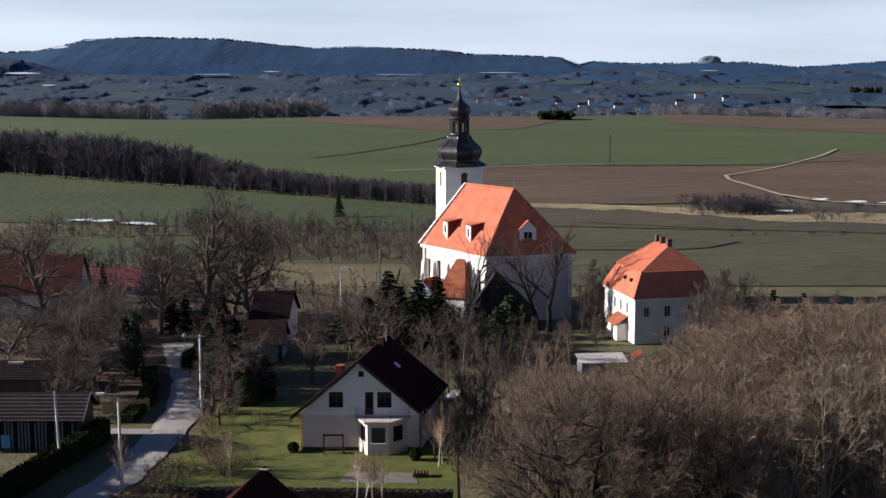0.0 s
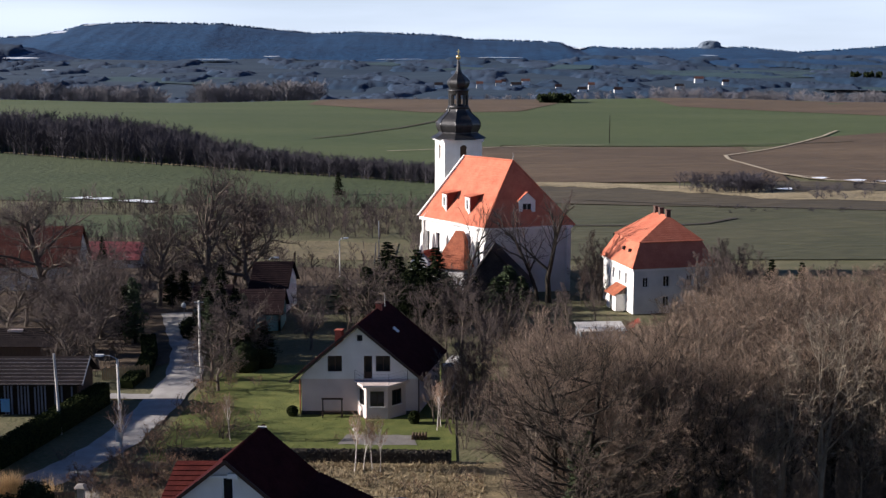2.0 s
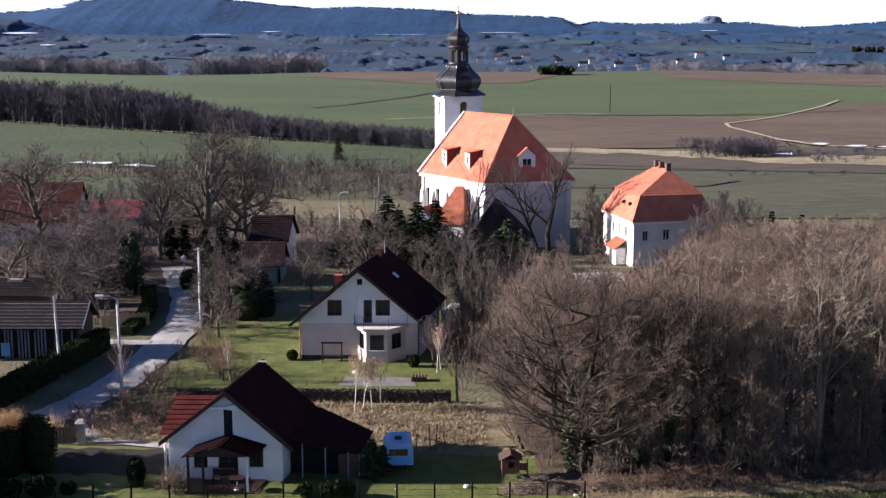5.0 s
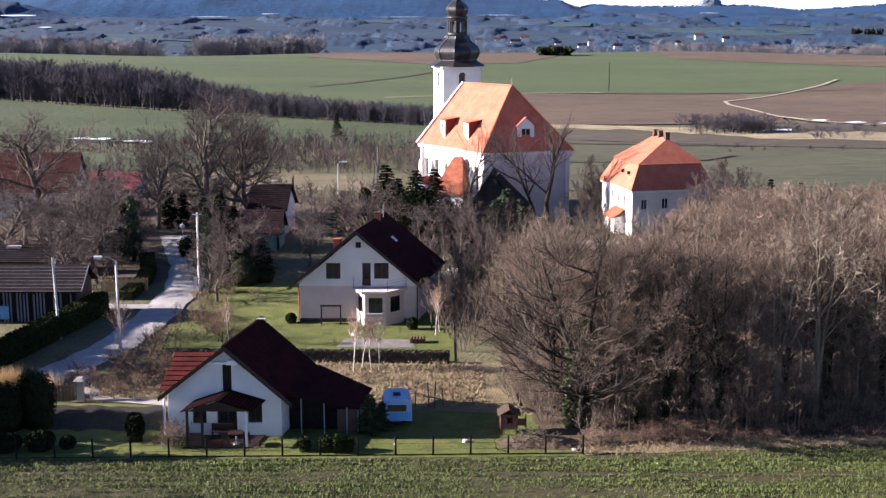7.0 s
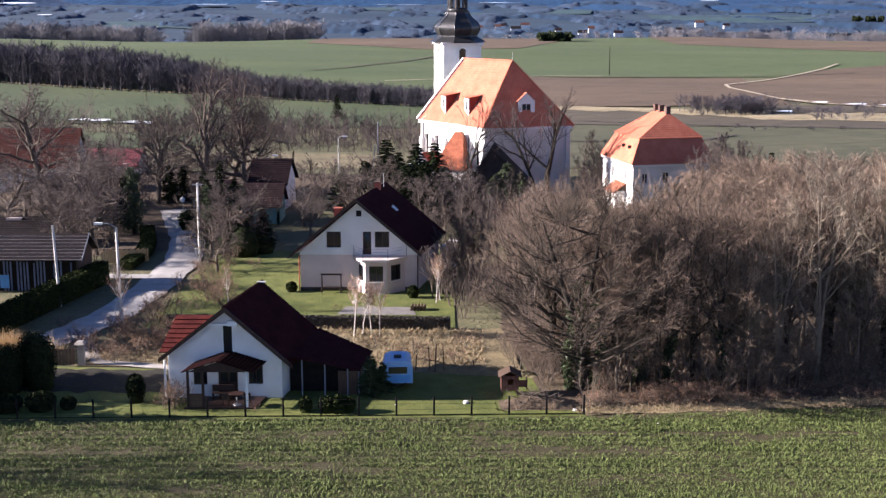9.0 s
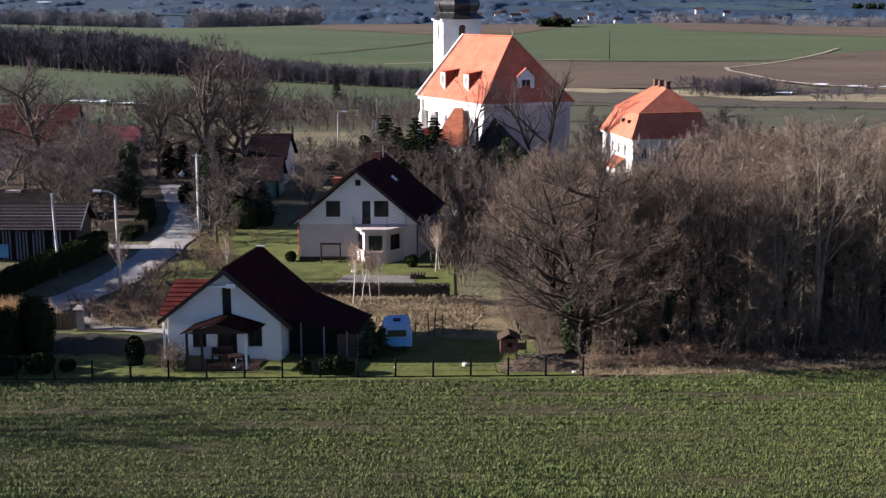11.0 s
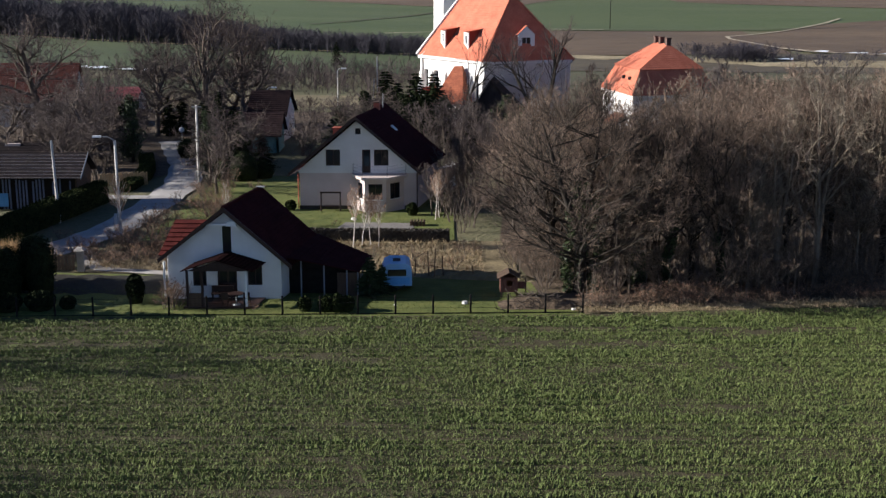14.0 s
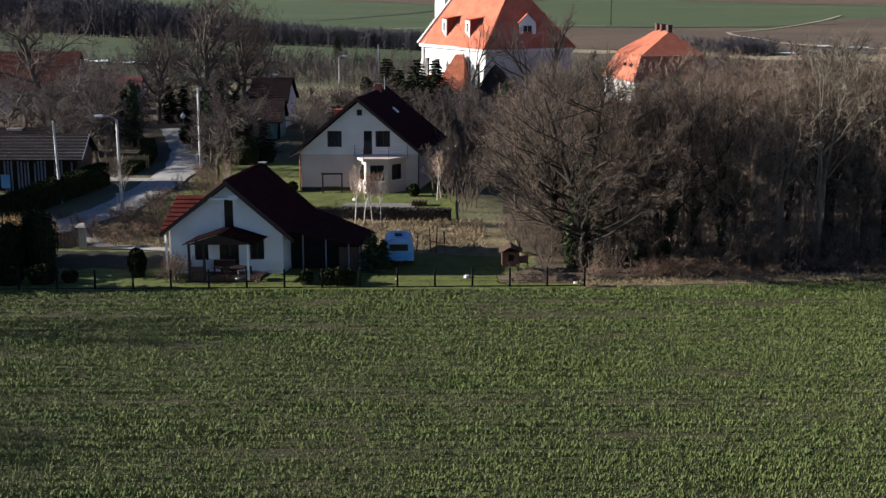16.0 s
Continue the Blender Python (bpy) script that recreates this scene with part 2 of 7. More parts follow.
M["twig_red"] = material("twig_red", (0.14, 0.085, 0.055), (0.33, 0.20, 0.125), 1.5, 0.9, 0, 0.5, spread=0.35)
M["ivy"] = material("ivy", (0.012, 0.022, 0.006), (0.048, 0.066, 0.018), 0.6, 0.6, 0, 0.2, spread=0.4)
M["needle"] = material("needle", (0.006, 0.009, 0.004), (0.022, 0.028, 0.012), 1.0, 0.95, 0, 0.25, spread=0.4, spec=0.04)
M["needle_green"] = material("needle_green", (0.014, 0.026, 0.009), (0.045, 0.062, 0.020), 1.0, 0.75, 0, 0.25, spread=0.4)
M["hedge_leaf"] = material("hedge_leaf", (0.007, 0.012, 0.004), (0.034, 0.042, 0.012), 0.8, 0.9, 0, 0.2, spread=0.4, spec=0.06)
M["dry_blade"] = material("dry_blade", (0.16, 0.12, 0.07), (0.38, 0.30, 0.18), 1.5, 0.85, 0, 0.3, spread=0.5)
M["straw"] = material("straw", (0.36, 0.23, 0.10), (0.58, 0.42, 0.22), 0.8, 0.85, 0, 0.2, spread=0.4)

glass = bpy.data.materials.new("window_glass")
glass.use_nodes = True
gb = glass.node_tree.nodes["Principled BSDF"]
gb.inputs["Base Color"].default_value = (0.012, 0.015, 0.018, 1)
gb.inputs["Roughness"].default_value = 0.06
gb.inputs["Specular IOR Level"].default_value = 0.5
M["glass"] = glass

# ---------- mesh making ----------
ORIGIN = {}


def thing(name, at, label, category, group="", kind=""):
    ob = new(name)
    ob.empty_display_size = 0.3
    ob.location = at
    ORIGIN[ob.name] = Vector(at)
    return tagged(ob, label, category, group, kind)


class Shape:
    """Collects vertices and faces, through a frame (a 4 x 4 matrix), in world metres."""

    def __init__(self, m=None):
        self.v, self.f, self.m = [], [], m or Matrix()

    def add(self, verts, faces):
        o = len(self.v)
        self.v += [self.m @ Vector(p) for p in verts]
        self.f += [[o + i for i in f] for f in faces]
        return self

    def hexa(self, p):
        """Eight corners: the lower four in order, then the upper four."""
        return self.add(p, [(3, 2, 1, 0), (4, 5, 6, 7), (0, 1, 5, 4), (1, 2, 6, 5), (2, 3, 7, 6), (3, 0, 4, 7)])

    def box(self, x0, y0, z0, x1, y1, z1):
        return self.hexa([(x0, y0, z0), (x1, y0, z0), (x1, y1, z0), (x0, y1, z0), (x0, y0, z1), (x1, y0, z1), (x1, y1, z1), (x0, y1, z1)])

    def slab(self, pts, way):
        """A flat polygon thickened along way."""
        n = len(pts)
        w = Vector(way)
        return self.add([Vector(p) for p in pts] + [Vector(p) + w for p in pts],
                        [list(range(n))[::-1], list(range(n, 2 * n))] + [(i, (i + 1) % n, n + (i + 1) % n, n + i) for i in range(n)])

    def tube(self, pts, radii, sides=6, cap=True):
        pts = [Vector(p) for p in pts]
        vs, fs = [], []
        for i, p in enumerate(pts):
            d = (pts[min(i + 1, len(pts) - 1)] - pts[max(i - 1, 0)]).normalized()
            a = d.cross(Vector((0.31, 0.17, 0.93)) if abs(d.z) < 0.9 else Vector((1, 0, 0))).normalized()
            b = d.cross(a)
            for s in range(sides):
                t = 2 * math.pi * s / sides
                vs.append(p + (a * math.cos(t) + b * math.sin(t)) * radii[i])
        for i in range(len(pts) - 1):
            for s in range(sides):
                q = (s + 1) % sides
                fs.append((i * sides + s, i * sides + q, (i + 1) * sides + q, (i + 1) * sides + s))
        if cap:
            fs.append(list(range(sides))[::-1])
            fs.append([(len(pts) - 1) * sides + s for s in range(sides)])
        return self.add(vs, fs)

    def lathe(self, centre, profile, sides=16, turn=0.0):
        """profile: rows of radius and height."""
        cx, cy, cz = centre
        vs, fs = [], []
        for r, z in profile:
            for s in range(sides):
                t = turn + 2 * math.pi * s / sides
                vs.append((cx + r * math.cos(t), cy + r * math.sin(t), cz + z))
        for i in range(len(profile) - 1):
            for s in range(sides):
                q = (s + 1) % sides
                fs.append((i * sides + s, i * sides + q, (i + 1) * sides + q, (i + 1) * sides + s))
        fs.append(list(range(sides))[::-1])
        fs.append([(len(profile) - 1) * sides + s for s in range(sides)])
        return self.add(vs, fs)


def mesh_object(name, verts, faces, mat, smooth=False, weld=False):
    me = bpy.data.meshes.new(name)
    me.from_pydata([tuple(p) for p in verts], [], [tuple(f) for f in faces])
    me.materials.append(M[mat])
    if weld:
        bm = bmesh.new()
        bm.from_mesh(me)
        bmesh.ops.remove_doubles(bm, verts=bm.verts, dist=0.0005)
        bm.to_mesh(me)
        bm.free()
    if smooth:
        me.shade_smooth()
    me.update()
    return new(name, me)


def part(name, shape, mat, parent, label="", smooth=False):
    """One mesh under a thing or under a part."""
    o = ORIGIN[parent.name]
    ob = mesh_object(name, [p - o for p in shape.v], shape.f, mat, smooth, "wall" in name or name == "dormer")
    ob.parent = parent
    ORIGIN[ob.name] = o
    if label:
        tagged(ob, label)
    return ob


def structure(name, verts, faces, mat, label, category, kind="structure", smooth=False):
    return tagged(mesh_object(name, verts, faces, mat, smooth), label, category, "", kind)


def frame_at(x, y, z, ax=(1, 0), ay=(0, 1)):
    """A ground-plan frame with its own x and y ways, which need not be square."""
    return Matrix(((ax[0], ay[0], 0, x), (ax[1], ay[1], 0, y), (0, 0, 1, z), (0, 0, 0, 1)))


# ---------- terrain ----------
LAND_Y = [-100, 85, 115, 155, 176, 220, 300, 450, 700, 900, 960, 1150, 1700, 2300, 2900, 3400, 5200]
LAND_Z = [0, 0, -0.25, -0.6, -1.0, -2.4, -4.4, -5.2, -6.4, -8.4, -9.6, -26, -42, -40, -30, -16, -10]


def land(x, y):
    z = np.interp(y, LAND_Y, LAND_Z)
    roll = 0.9 * math.sin(x / 90.0 + 0.6) * math.sin(y / 130.0) + 0.5 * math.sin(x / 41.0 + y / 60.0)
    return float(z + roll * np.interp(y, [190, 330], [0, 1]) * np.interp(y, [900, 1200], [1, 4]))


gx = sorted(set([-2600, -1900, -1400, -1000, -700, -500, -380, -300] + list(range(-240, 241, 12)) + [300, 380, 500, 700, 1000, 1400, 1900, 2600]))
gy = sorted(set(list(range(-100, 300, 10)) + list(range(300, 1000, 25)) + list(range(1000, 5000, 100))))
gv = [(x, y, land(x, y) - 0.06) for y in gy for x in gx]
nx = len(gx)
gf = [(j * nx + i, j * nx + i + 1, (j + 1) * nx + i + 1, (j + 1) * nx + i) for j in range(len(gy) - 1) for i in range(nx - 1)]
ground = structure("ground", gv, gf, "meadow", "dull winter grassland that runs from the village to the hills", "ground", smooth=True)
# Past the crest the ground takes the haze-blue valley colour.
far_i = len(ground.data.materials)
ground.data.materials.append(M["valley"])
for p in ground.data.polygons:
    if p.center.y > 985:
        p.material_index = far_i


def along(line, s):
    """The point at the fraction s of a polyline in the plan."""
    f = s * (len(line) - 1)
    i = min(int(f), len(line) - 2)
    a, b = line[i], line[i + 1]
    return a[0] + (b[0] - a[0]) * (f - i), a[1] + (b[1] - a[1]) * (f - i)


def field(name, near, far, mat, label, category, lift=0.03, cols=24, rows=8, rag=0.0):
    """A sheet of ground between two polylines of the plan, laid on the land."""
    rng = random.Random(name)
    v = []
    for j in range(rows + 1):
        for i in range(cols + 1):
            a, b = along(near, i / cols), along(far, i / cols)
            t = j / rows
            x, y = a[0] + (b[0] - a[0]) * t, a[1] + (b[1] - a[1]) * t
            if j in (0, rows):
                y += rng.uniform(-rag, rag)
            v.append((x, y, land(x, y) + lift))
    w = cols + 1
    f = [(j * w + i, j * w + i + 1, (j + 1) * w + i + 1, (j + 1) * w + i) for j in range(rows) for i in range(cols)]
    return structure(name, v, f, mat, label, category, smooth=True)


def strip(name, line, width, mat, label, category, lift=0.05, cols=40):
    """A road or path of even width along a polyline."""
    v, f = [], []
    for i in range(cols + 1):
        s = i / cols
        x, y = along(line, s)
        x0, y0 = along(line, max(0, s - 0.02))
        x1, y1 = along(line, min(1, s + 0.02))
        d = Vector((x1 - x0, y1 - y0, 0)).normalized()
        w = width * (1 + 0.06 * math.sin(i * 1.7))
        for k in (-0.5, -0.2, 0.2, 0.5):
            px, py = x - d.y * w * k, y + d.x * w * k
            v.append((px, py, land(px, py) + lift + (0.05 if abs(k) < 0.3 else 0.0)))
        if i:
            for k in range(3):
                f.append((4 * i - 4 + k, 4 * i - 4 + k + 1, 4 * i + k + 1, 4 * i + k))
    return structure(name, v, [q[::-1] for q in f], mat, label, category)


field("crop_field", [(-90, -20), (0, -20), (90, -20)], [(-90, 75.2), (-28, 76.2), (8, 76.9), (28, 79.2), (90, 86)], "crop_soil", "young green winter crop on brown soil", "field", 0.02, 30, 10)
field("lawn_near", [(-60, 76.3), (-28, 76.3), (-8, 76.6), (9, 77.0)], [(-60, 88), (-28, 88), (-8, 86.3), (5.5, 86.9)], "lawn", "mown green lawn behind the wire fence", "lawn", 0.02, 20, 4)
# A dark sheet that paints the thujas' shade onto the lawn corner.
field("garden_bed", [(-31, 82.2), (-25, 81.9), (-18.6, 81.9)], [(-31, 87.4), (-25, 87.2), (-18.6, 87.0)], "lawn_shade", "dark sheet over the lawn, standing for the thujas' deep shade", "garden bed", 0.035, 16, 5, 0.3)
field("lawn_far", [(-24, 99), (1, 99)], [(-23, 131), (1, 131)], "lawn", "green garden lawn with long shadows", "lawn", 0.02, 12, 6)
field("rough_plot", [(-26.5, 88.2), (-14, 87.6), (-6, 86.5), (5.5, 87.0)], [(-24, 98.8), (-14, 98.8), (-5, 98.8), (5, 98.8)], "scrub_floor", "dry tussocky rough grass plot", "ground", 0.025, 24, 8, 0.15)
field("grove_floor", [(6.8, 79.2), (12, 78.6), (28, 79.9), (90, 87)], [(4.6, 99), (8, 150), (40, 150), (90, 150)], "litter", "brown leaf litter under the bare grove", "ground", 0.03, 20, 8)
field("verge", [(9, 77.2), (18, 78.0), (28, 79.4), (45, 81.3)], [(9, 78.6), (18, 79.6), (28, 80.7), (45, 82.6)], "scrub_floor", "dry grass verge between crop and grove", "verge", 0.04, 24, 2, 0.2)
field("village_floor", [(-75, 128), (-36, 128), (-29, 131)], [(-75, 200), (-36, 200), (-8, 195)], "litter", "brown winter ground under village trees", "ground", 0.015, 12, 6)
strip("road", [(-37, 78), (-34, 87), (-31, 93), (-28.9, 98), (-27.2, 104), (-26.2, 115), (-26.0, 126), (-27.8, 138), (-30.6, 148), (-33.3, 158)], 3.7, "road", "worn pale village road with tree shadows", "road", 0.04, 60)
strip("drive", [(-27.8, 96), (-25, 89.2), (-20, 87.9), (-17.5, 87.3)], 1.1, "gravel", "narrow pale gravel path to the house", "path", 0.05, 20)
strip("side_lane", [(-27.6, 118.3), (-31.5, 118.6), (-35, 119.6)], 1.8, "road", "short side lane off the village road", "road", 0.045, 10)
field("patio", [(-8.8, 103.4), (-2.2, 103.0)], [(-8.2, 106.2), (-2.6, 106.0)], "paving", "grey paved patio in the lawn", "patio", 0.05, 8, 3, 0.2)
# fields beyond the village
field("meadow_dry", [(-50, 206), (-30, 207), (-8, 204)], [(-50, 232), (-30, 231), (-8, 226)], "dry_meadow", "straw-coloured meadow behind the village", "meadow", 0.05, 12, 4, 1.0)
field("garden_meadow", [(-84, 232), (-48, 236)], [(-84, 272), (-40, 276)], "field_pale", "small green meadow behind the red-roofed cottage", "meadow", 0.05, 10, 4, 1.0)
field("green_slope", [(-260, 312), (-120, 308), (-60, 298), (5, 284)], [(-260, 474), (-150, 445), (-82, 402), (2, 344)], "field_pale", "smooth light green winter field", "field", 0.12, 30, 10)
field("wide_field", [(-400, 482), (-150, 452), (-82, 410), (0, 352), (22, 482), (90, 488), (260, 500)], [(-400, 950), (-150, 950), (-60, 950), (8, 950), (60, 950), (150, 950), (400, 950)], "field_green", "wide rolling green winter field", "field", 0.10, 60, 16)
field("crest_field", [(-90, 860), (-10, 740), (45, 745), (75, 860)], [(-90, 955), (0, 955), (50, 955), (90, 955)], "field_brown", "brown ploughed strip along the crest", "field", 0.30, 20, 6)
field("ploughed_field", [(5, 346), (50, 338), (92, 340)], [(5, 470), (50, 474), (112, 486)], "field_brown", "ploughed brown field", "field", 0.22, 20, 8)
field("ploughed_slope", [(92, 362), (112, 332), (260, 318)], [(96, 434), (155, 530), (330, 640)], "field_brown", "ploughed brown slope beside the field track", "field", 0.26, 20, 8)
field("far_brown", [(150, 830), (240, 700), (500, 640)], [(150, 955), (240, 955), (500, 955)], "field_brown", "brown far field on the crest", "field", 0.3, 12, 4)
field("dark_field", [(12, 300), (64, 284), (95, 275), (240, 262)], [(12, 338), (52, 326), (84, 303), (240, 284)], "field_dark", "dark fallow field strip", "field", 0.14, 20, 4)
field("green_strip", [(12, 205), (60, 205), (150, 205)], [(12, 298), (64, 283), (180, 268)], "field_dull", "dull green field strip behind the parsonage", "field", 0.12, 20, 6)
field("dry_band", [(16, 334), (52, 322), (80, 298), (140, 288)], [(16, 350), (52, 334), (86, 318), (140, 316)], "dry_grass", "band of dry grass along a ditch", "verge", 0.20, 30, 3, 2.5)
field("slope_foot", [(80, 316), (140, 314)], [(80, 338), (140, 334)], "field_dark", "bare dark earth below the field track", "field", 0.24, 16, 3, 2.0)
strip("field_edge", [(-260, 473), (-150, 444), (-82, 401), (2, 343)], 1.0, "dry_grass", "thin line of dry grass along the field edge", "verge", 0.45, 60)
strip("field_track", [(172, 565), (156, 532), (120, 472), (95, 434), (92, 414), (93, 390), (94, 360), (99, 344), (114, 330), (150, 322)], 1.4, "track", "pale field track with two bends", "path", 0.5, 60)
strip("track_branch", [(94, 362), (98, 352), (104, 346)], 1.0, "track", "pale spur of the field track", "path", 0.5, 12)
strip("ditch_line", [(-52, 510), (-40, 530), (-20, 590), (-2, 665), (8, 710)], 2.0, "field_dark", "dark boundary ditch across the green field", "ditch", 0.4, 30)
strip("balk", [(-20, 447), (10, 458), (40, 480), (60, 484)], 1.0, "track", "pale grass balk between fields", "verge", 0.5, 30)
strip("dark_balk", [(44, 482), (98, 490), (160, 505)], 1.8, "field_dark", "dark hedge bank between fields", "verge", 0.5, 30)
strip("lane_bank", [(33, 302), (64, 285), (95, 275.5), (180, 264)], 1.0, "stone_dark", "dark bank of a sunken lane", "verge", 0.3, 30)
strip("field_ditch", [(20, 252), (44, 251), (52, 254), (60, 263)], 1.4, "stone_dark", "dark curved ditch in the field", "ditch", 0.3, 24)

# ---------- hills ----------


def hill(name, ys, crest, mat, label, rough, seed):
    """A wooded ridge across the view; crest: rows of x and height; ys: rows of distance and share of the height."""
    xs = list(range(-2400, 2401, 8))
    cx, cz = [c[0] for c in crest], [c[1] for c in crest]
    v = []
    for y, k in ys:
        for x in xs:
            base = land(x, y) - 2
            top = float(np.interp(x, cx, cz))
            n = noise.fractal(Vector((x / 150.0 + seed, y / 150.0, seed)), 1.0, 2.0, 4)
            fine = noise.noise(Vector((x / 13.0, y / 13.0, seed))) * rough * 0.9 + noise.noise(Vector((x / 34.0, y / 34.0, seed + 2))) * rough * 1.6
            v.append((x, y + 6 * noise.noise(Vector((x / 90.0, seed, 0))), base + (top - base) * k + (n * 3 * (1 - k) + fine) * min(1, k * 4)))
    w = len(xs)
    f = [(j * w + i, j * w + i + 1, (j + 1) * w + i + 1, (j + 1) * w + i) for j in range(len(ys) - 1) for i in range(w - 1)]
    return structure(name, v, f, mat, label, "hill", smooth=True)


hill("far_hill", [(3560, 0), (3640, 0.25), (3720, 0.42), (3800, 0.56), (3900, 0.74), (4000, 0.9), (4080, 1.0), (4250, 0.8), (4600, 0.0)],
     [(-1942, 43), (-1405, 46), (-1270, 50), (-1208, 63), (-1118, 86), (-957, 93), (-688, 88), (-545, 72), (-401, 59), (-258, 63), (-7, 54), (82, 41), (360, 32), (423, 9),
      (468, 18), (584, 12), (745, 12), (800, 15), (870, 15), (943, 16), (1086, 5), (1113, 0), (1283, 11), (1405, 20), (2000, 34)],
     "hill_wood", "long dark wooded hills on the horizon, haze blue in their colour", 1.3, 3.1)
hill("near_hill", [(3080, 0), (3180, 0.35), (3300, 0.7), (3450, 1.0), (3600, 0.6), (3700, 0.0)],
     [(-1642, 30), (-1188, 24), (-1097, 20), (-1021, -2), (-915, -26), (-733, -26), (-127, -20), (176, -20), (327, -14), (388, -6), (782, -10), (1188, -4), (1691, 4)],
     "hill_wood", "low dark wooded foothill, haze blue in its colour", 1.3, 8.7)
FAR_YS = ([3560, 3640, 3720, 3800, 3900, 4000, 4080], [0, 0.25, 0.42, 0.56, 0.74, 0.9, 1.0])
FAR_CREST = ([-1942, -1405, -1270, -1208, -1118, -957, -688, -545, -401, -258, -7, 82, 360, 423, 468, 584, 745, 800, 870, 943, 1113, 1283, 1405, 2000],
             [43, 46, 50, 63, 86, 93, 88, 72, 59, 63, 54, 41, 32, 9, 18, 12, 12, 15, 15, 16, 0, 11, 20, 34])
NEAR_YS = ([3080, 3180, 3300, 3450], [0, 0.35, 0.7, 1.0])
NEAR_CREST = ([-1642, -1188, -1097, -1021, -915, -733, -127, 176, 327, 388, 782, 1188, 1691], [30, 24, 20, -2, -26, -26, -20, -20, -14, -6, -10, -4, 4])


def upland(x, y):
    """The height of the far country: valley floor, foothill or wooded hill."""
    base = land(x, y) - 2
    z = land(x, y)
    if 3080 < y <= 3560:
        z = max(z, base + (float(np.interp(x, *NEAR_CREST)) - base) * float(np.interp(y, *NEAR_YS)))
    if y > 3560:
        z = max(z, base + (float(np.interp(x, *FAR_CREST)) - base) * float(np.interp(y, *FAR_YS)))
    return z


# Placed to fit the camera's view, floating 8 m above the land.
for sx, sy, sw, sd in ((-592, 3330, 55, 28), (-450, 3400, 26, 16), (-372, 3430, 34, 14), (-95, 3440, 50, 18), (-150, 3300, 30, 7), (146, 3440, 66, 40), (700, 3440, 26, 20), (-840, 2760, 18, 10), (-1040, 3200, 50, 14)):
    ring = [k * math.pi / 12 for k in range(24)]
    v = [(sx + sw * math.copysign(abs(math.cos(a)) ** 1.6, math.cos(a)) * (0.9 + 0.1 * math.sin(a * 5 + sx)), sy + sd * math.sin(a), upland(sx, sy + sd * math.sin(a)) + 8.0) for a in ring]
    structure("snow_field", v, [list(range(24))], "snow", "melting snow patch floated above a far field to fit the camera's view", "snow")
for sx, sy, sw, sd in ((-1165, 3960, 18, 26), (-1095, 4040, 14, 12), (415, 4050, 24, 30)):
    v = [(sx + sw * math.cos(a) + 12 * math.sin(a), sy + sd * math.sin(a), upland(sx, sy + sd * math.sin(a)) + 4) for a in [k * math.pi / 12 for k in range(24)]]
    structure("snow_field", v, [list(range(24))], "snow", "snow patch on the wooded hillside", "snow")
v, f = [], []
for i, (q_, z_) in enumerate(((52, 4), (44, 14), (36, 22), (30, 29), (24, 35), (10, 37), (0.5, 37.5))):
    for k in range(18):
        a = k * math.pi / 9
        w = q_ * (1 + 0.22 * noise.noise(Vector((math.cos(a) * 2, math.sin(a) * 2, i * 0.8))))
        v.append((834 + w * math.cos(a), 4070 + w * 0.5 * math.sin(a), z_ + 2.5 * noise.noise(Vector((k * 1.3, i * 1.7, 3.0)))))
f = [(i * 18 + k, i * 18 + (k + 1) % 18, (i + 1) * 18 + (k + 1) % 18, (i + 1) * 18 + k) for i in range(6) for k in range(18)]
structure("rock_knob", v, f, "rock_haze", "grey rocky knob on the horizon hills, haze in its colour", "hill")
for name_, x0, x1, y0, y1 in (("valley_meadow", -60, 330, 2950, 3120), ("valley_meadow", 420, 980, 2500, 2900), ("valley_meadow", -360, -120, 3120, 3260), ("valley_meadow", 560, 900, 1900, 2150), ("valley_meadow", -700, -420, 2300, 2500)):
    v = [(x0 + (x1 - x0) * i / 12 + 30 * j / 4, y0 + (y1 - y0) * j / 4 + 25 * math.sin(i * 0.9), 0) for j in range(5) for i in range(13)]
    v = [(x, y, upland(x, y) + 1.2) for x, y, z in v]
    structure(name_, v, [(j * 13 + i, j * 13 + i + 1, j * 13 + i + 14, j * 13 + i + 13) for j in range(4) for i in range(12)], "valley_field_haze", "green meadow far down the valley, haze put into its colour", "meadow")

# ---------- building pieces ----------


def wall_panel(shape, xs, tops, base, y0, y1, holes=()):
    """A wall along x with a top line through (xs, tops), thickness y0 to y1, and holes (x0, z0, x1, z1) right through it."""
    cuts = sorted(set(list(xs) + [h[0] for h in holes] + [h[2] for h in holes]))
    for a, b in zip(cuts[:-1], cuts[1:]):
        ta, tb = float(np.interp(a, xs, tops)), float(np.interp(b, xs, tops))
        spans, z = [], base
        for h in sorted((h for h in holes if h[0] < (a + b) / 2 < h[2]), key=lambda h: h[1]):
            spans.append((z, z, h[1], h[1]))
            z = h[3]
        spans.append((z, z, ta, tb))
        for la, lb, ua, ub in spans:
            if max(ua - la, ub - lb) > 0.005:
                shape.hexa([(a, y0, la), (b, y0, lb), (b, y1, lb), (a, y1, la), (a, y0, max(ua, la)), (b, y0, max(ub, lb)), (b, y1, max(ub, lb)), (a, y1, max(ua, la))])
    return shape


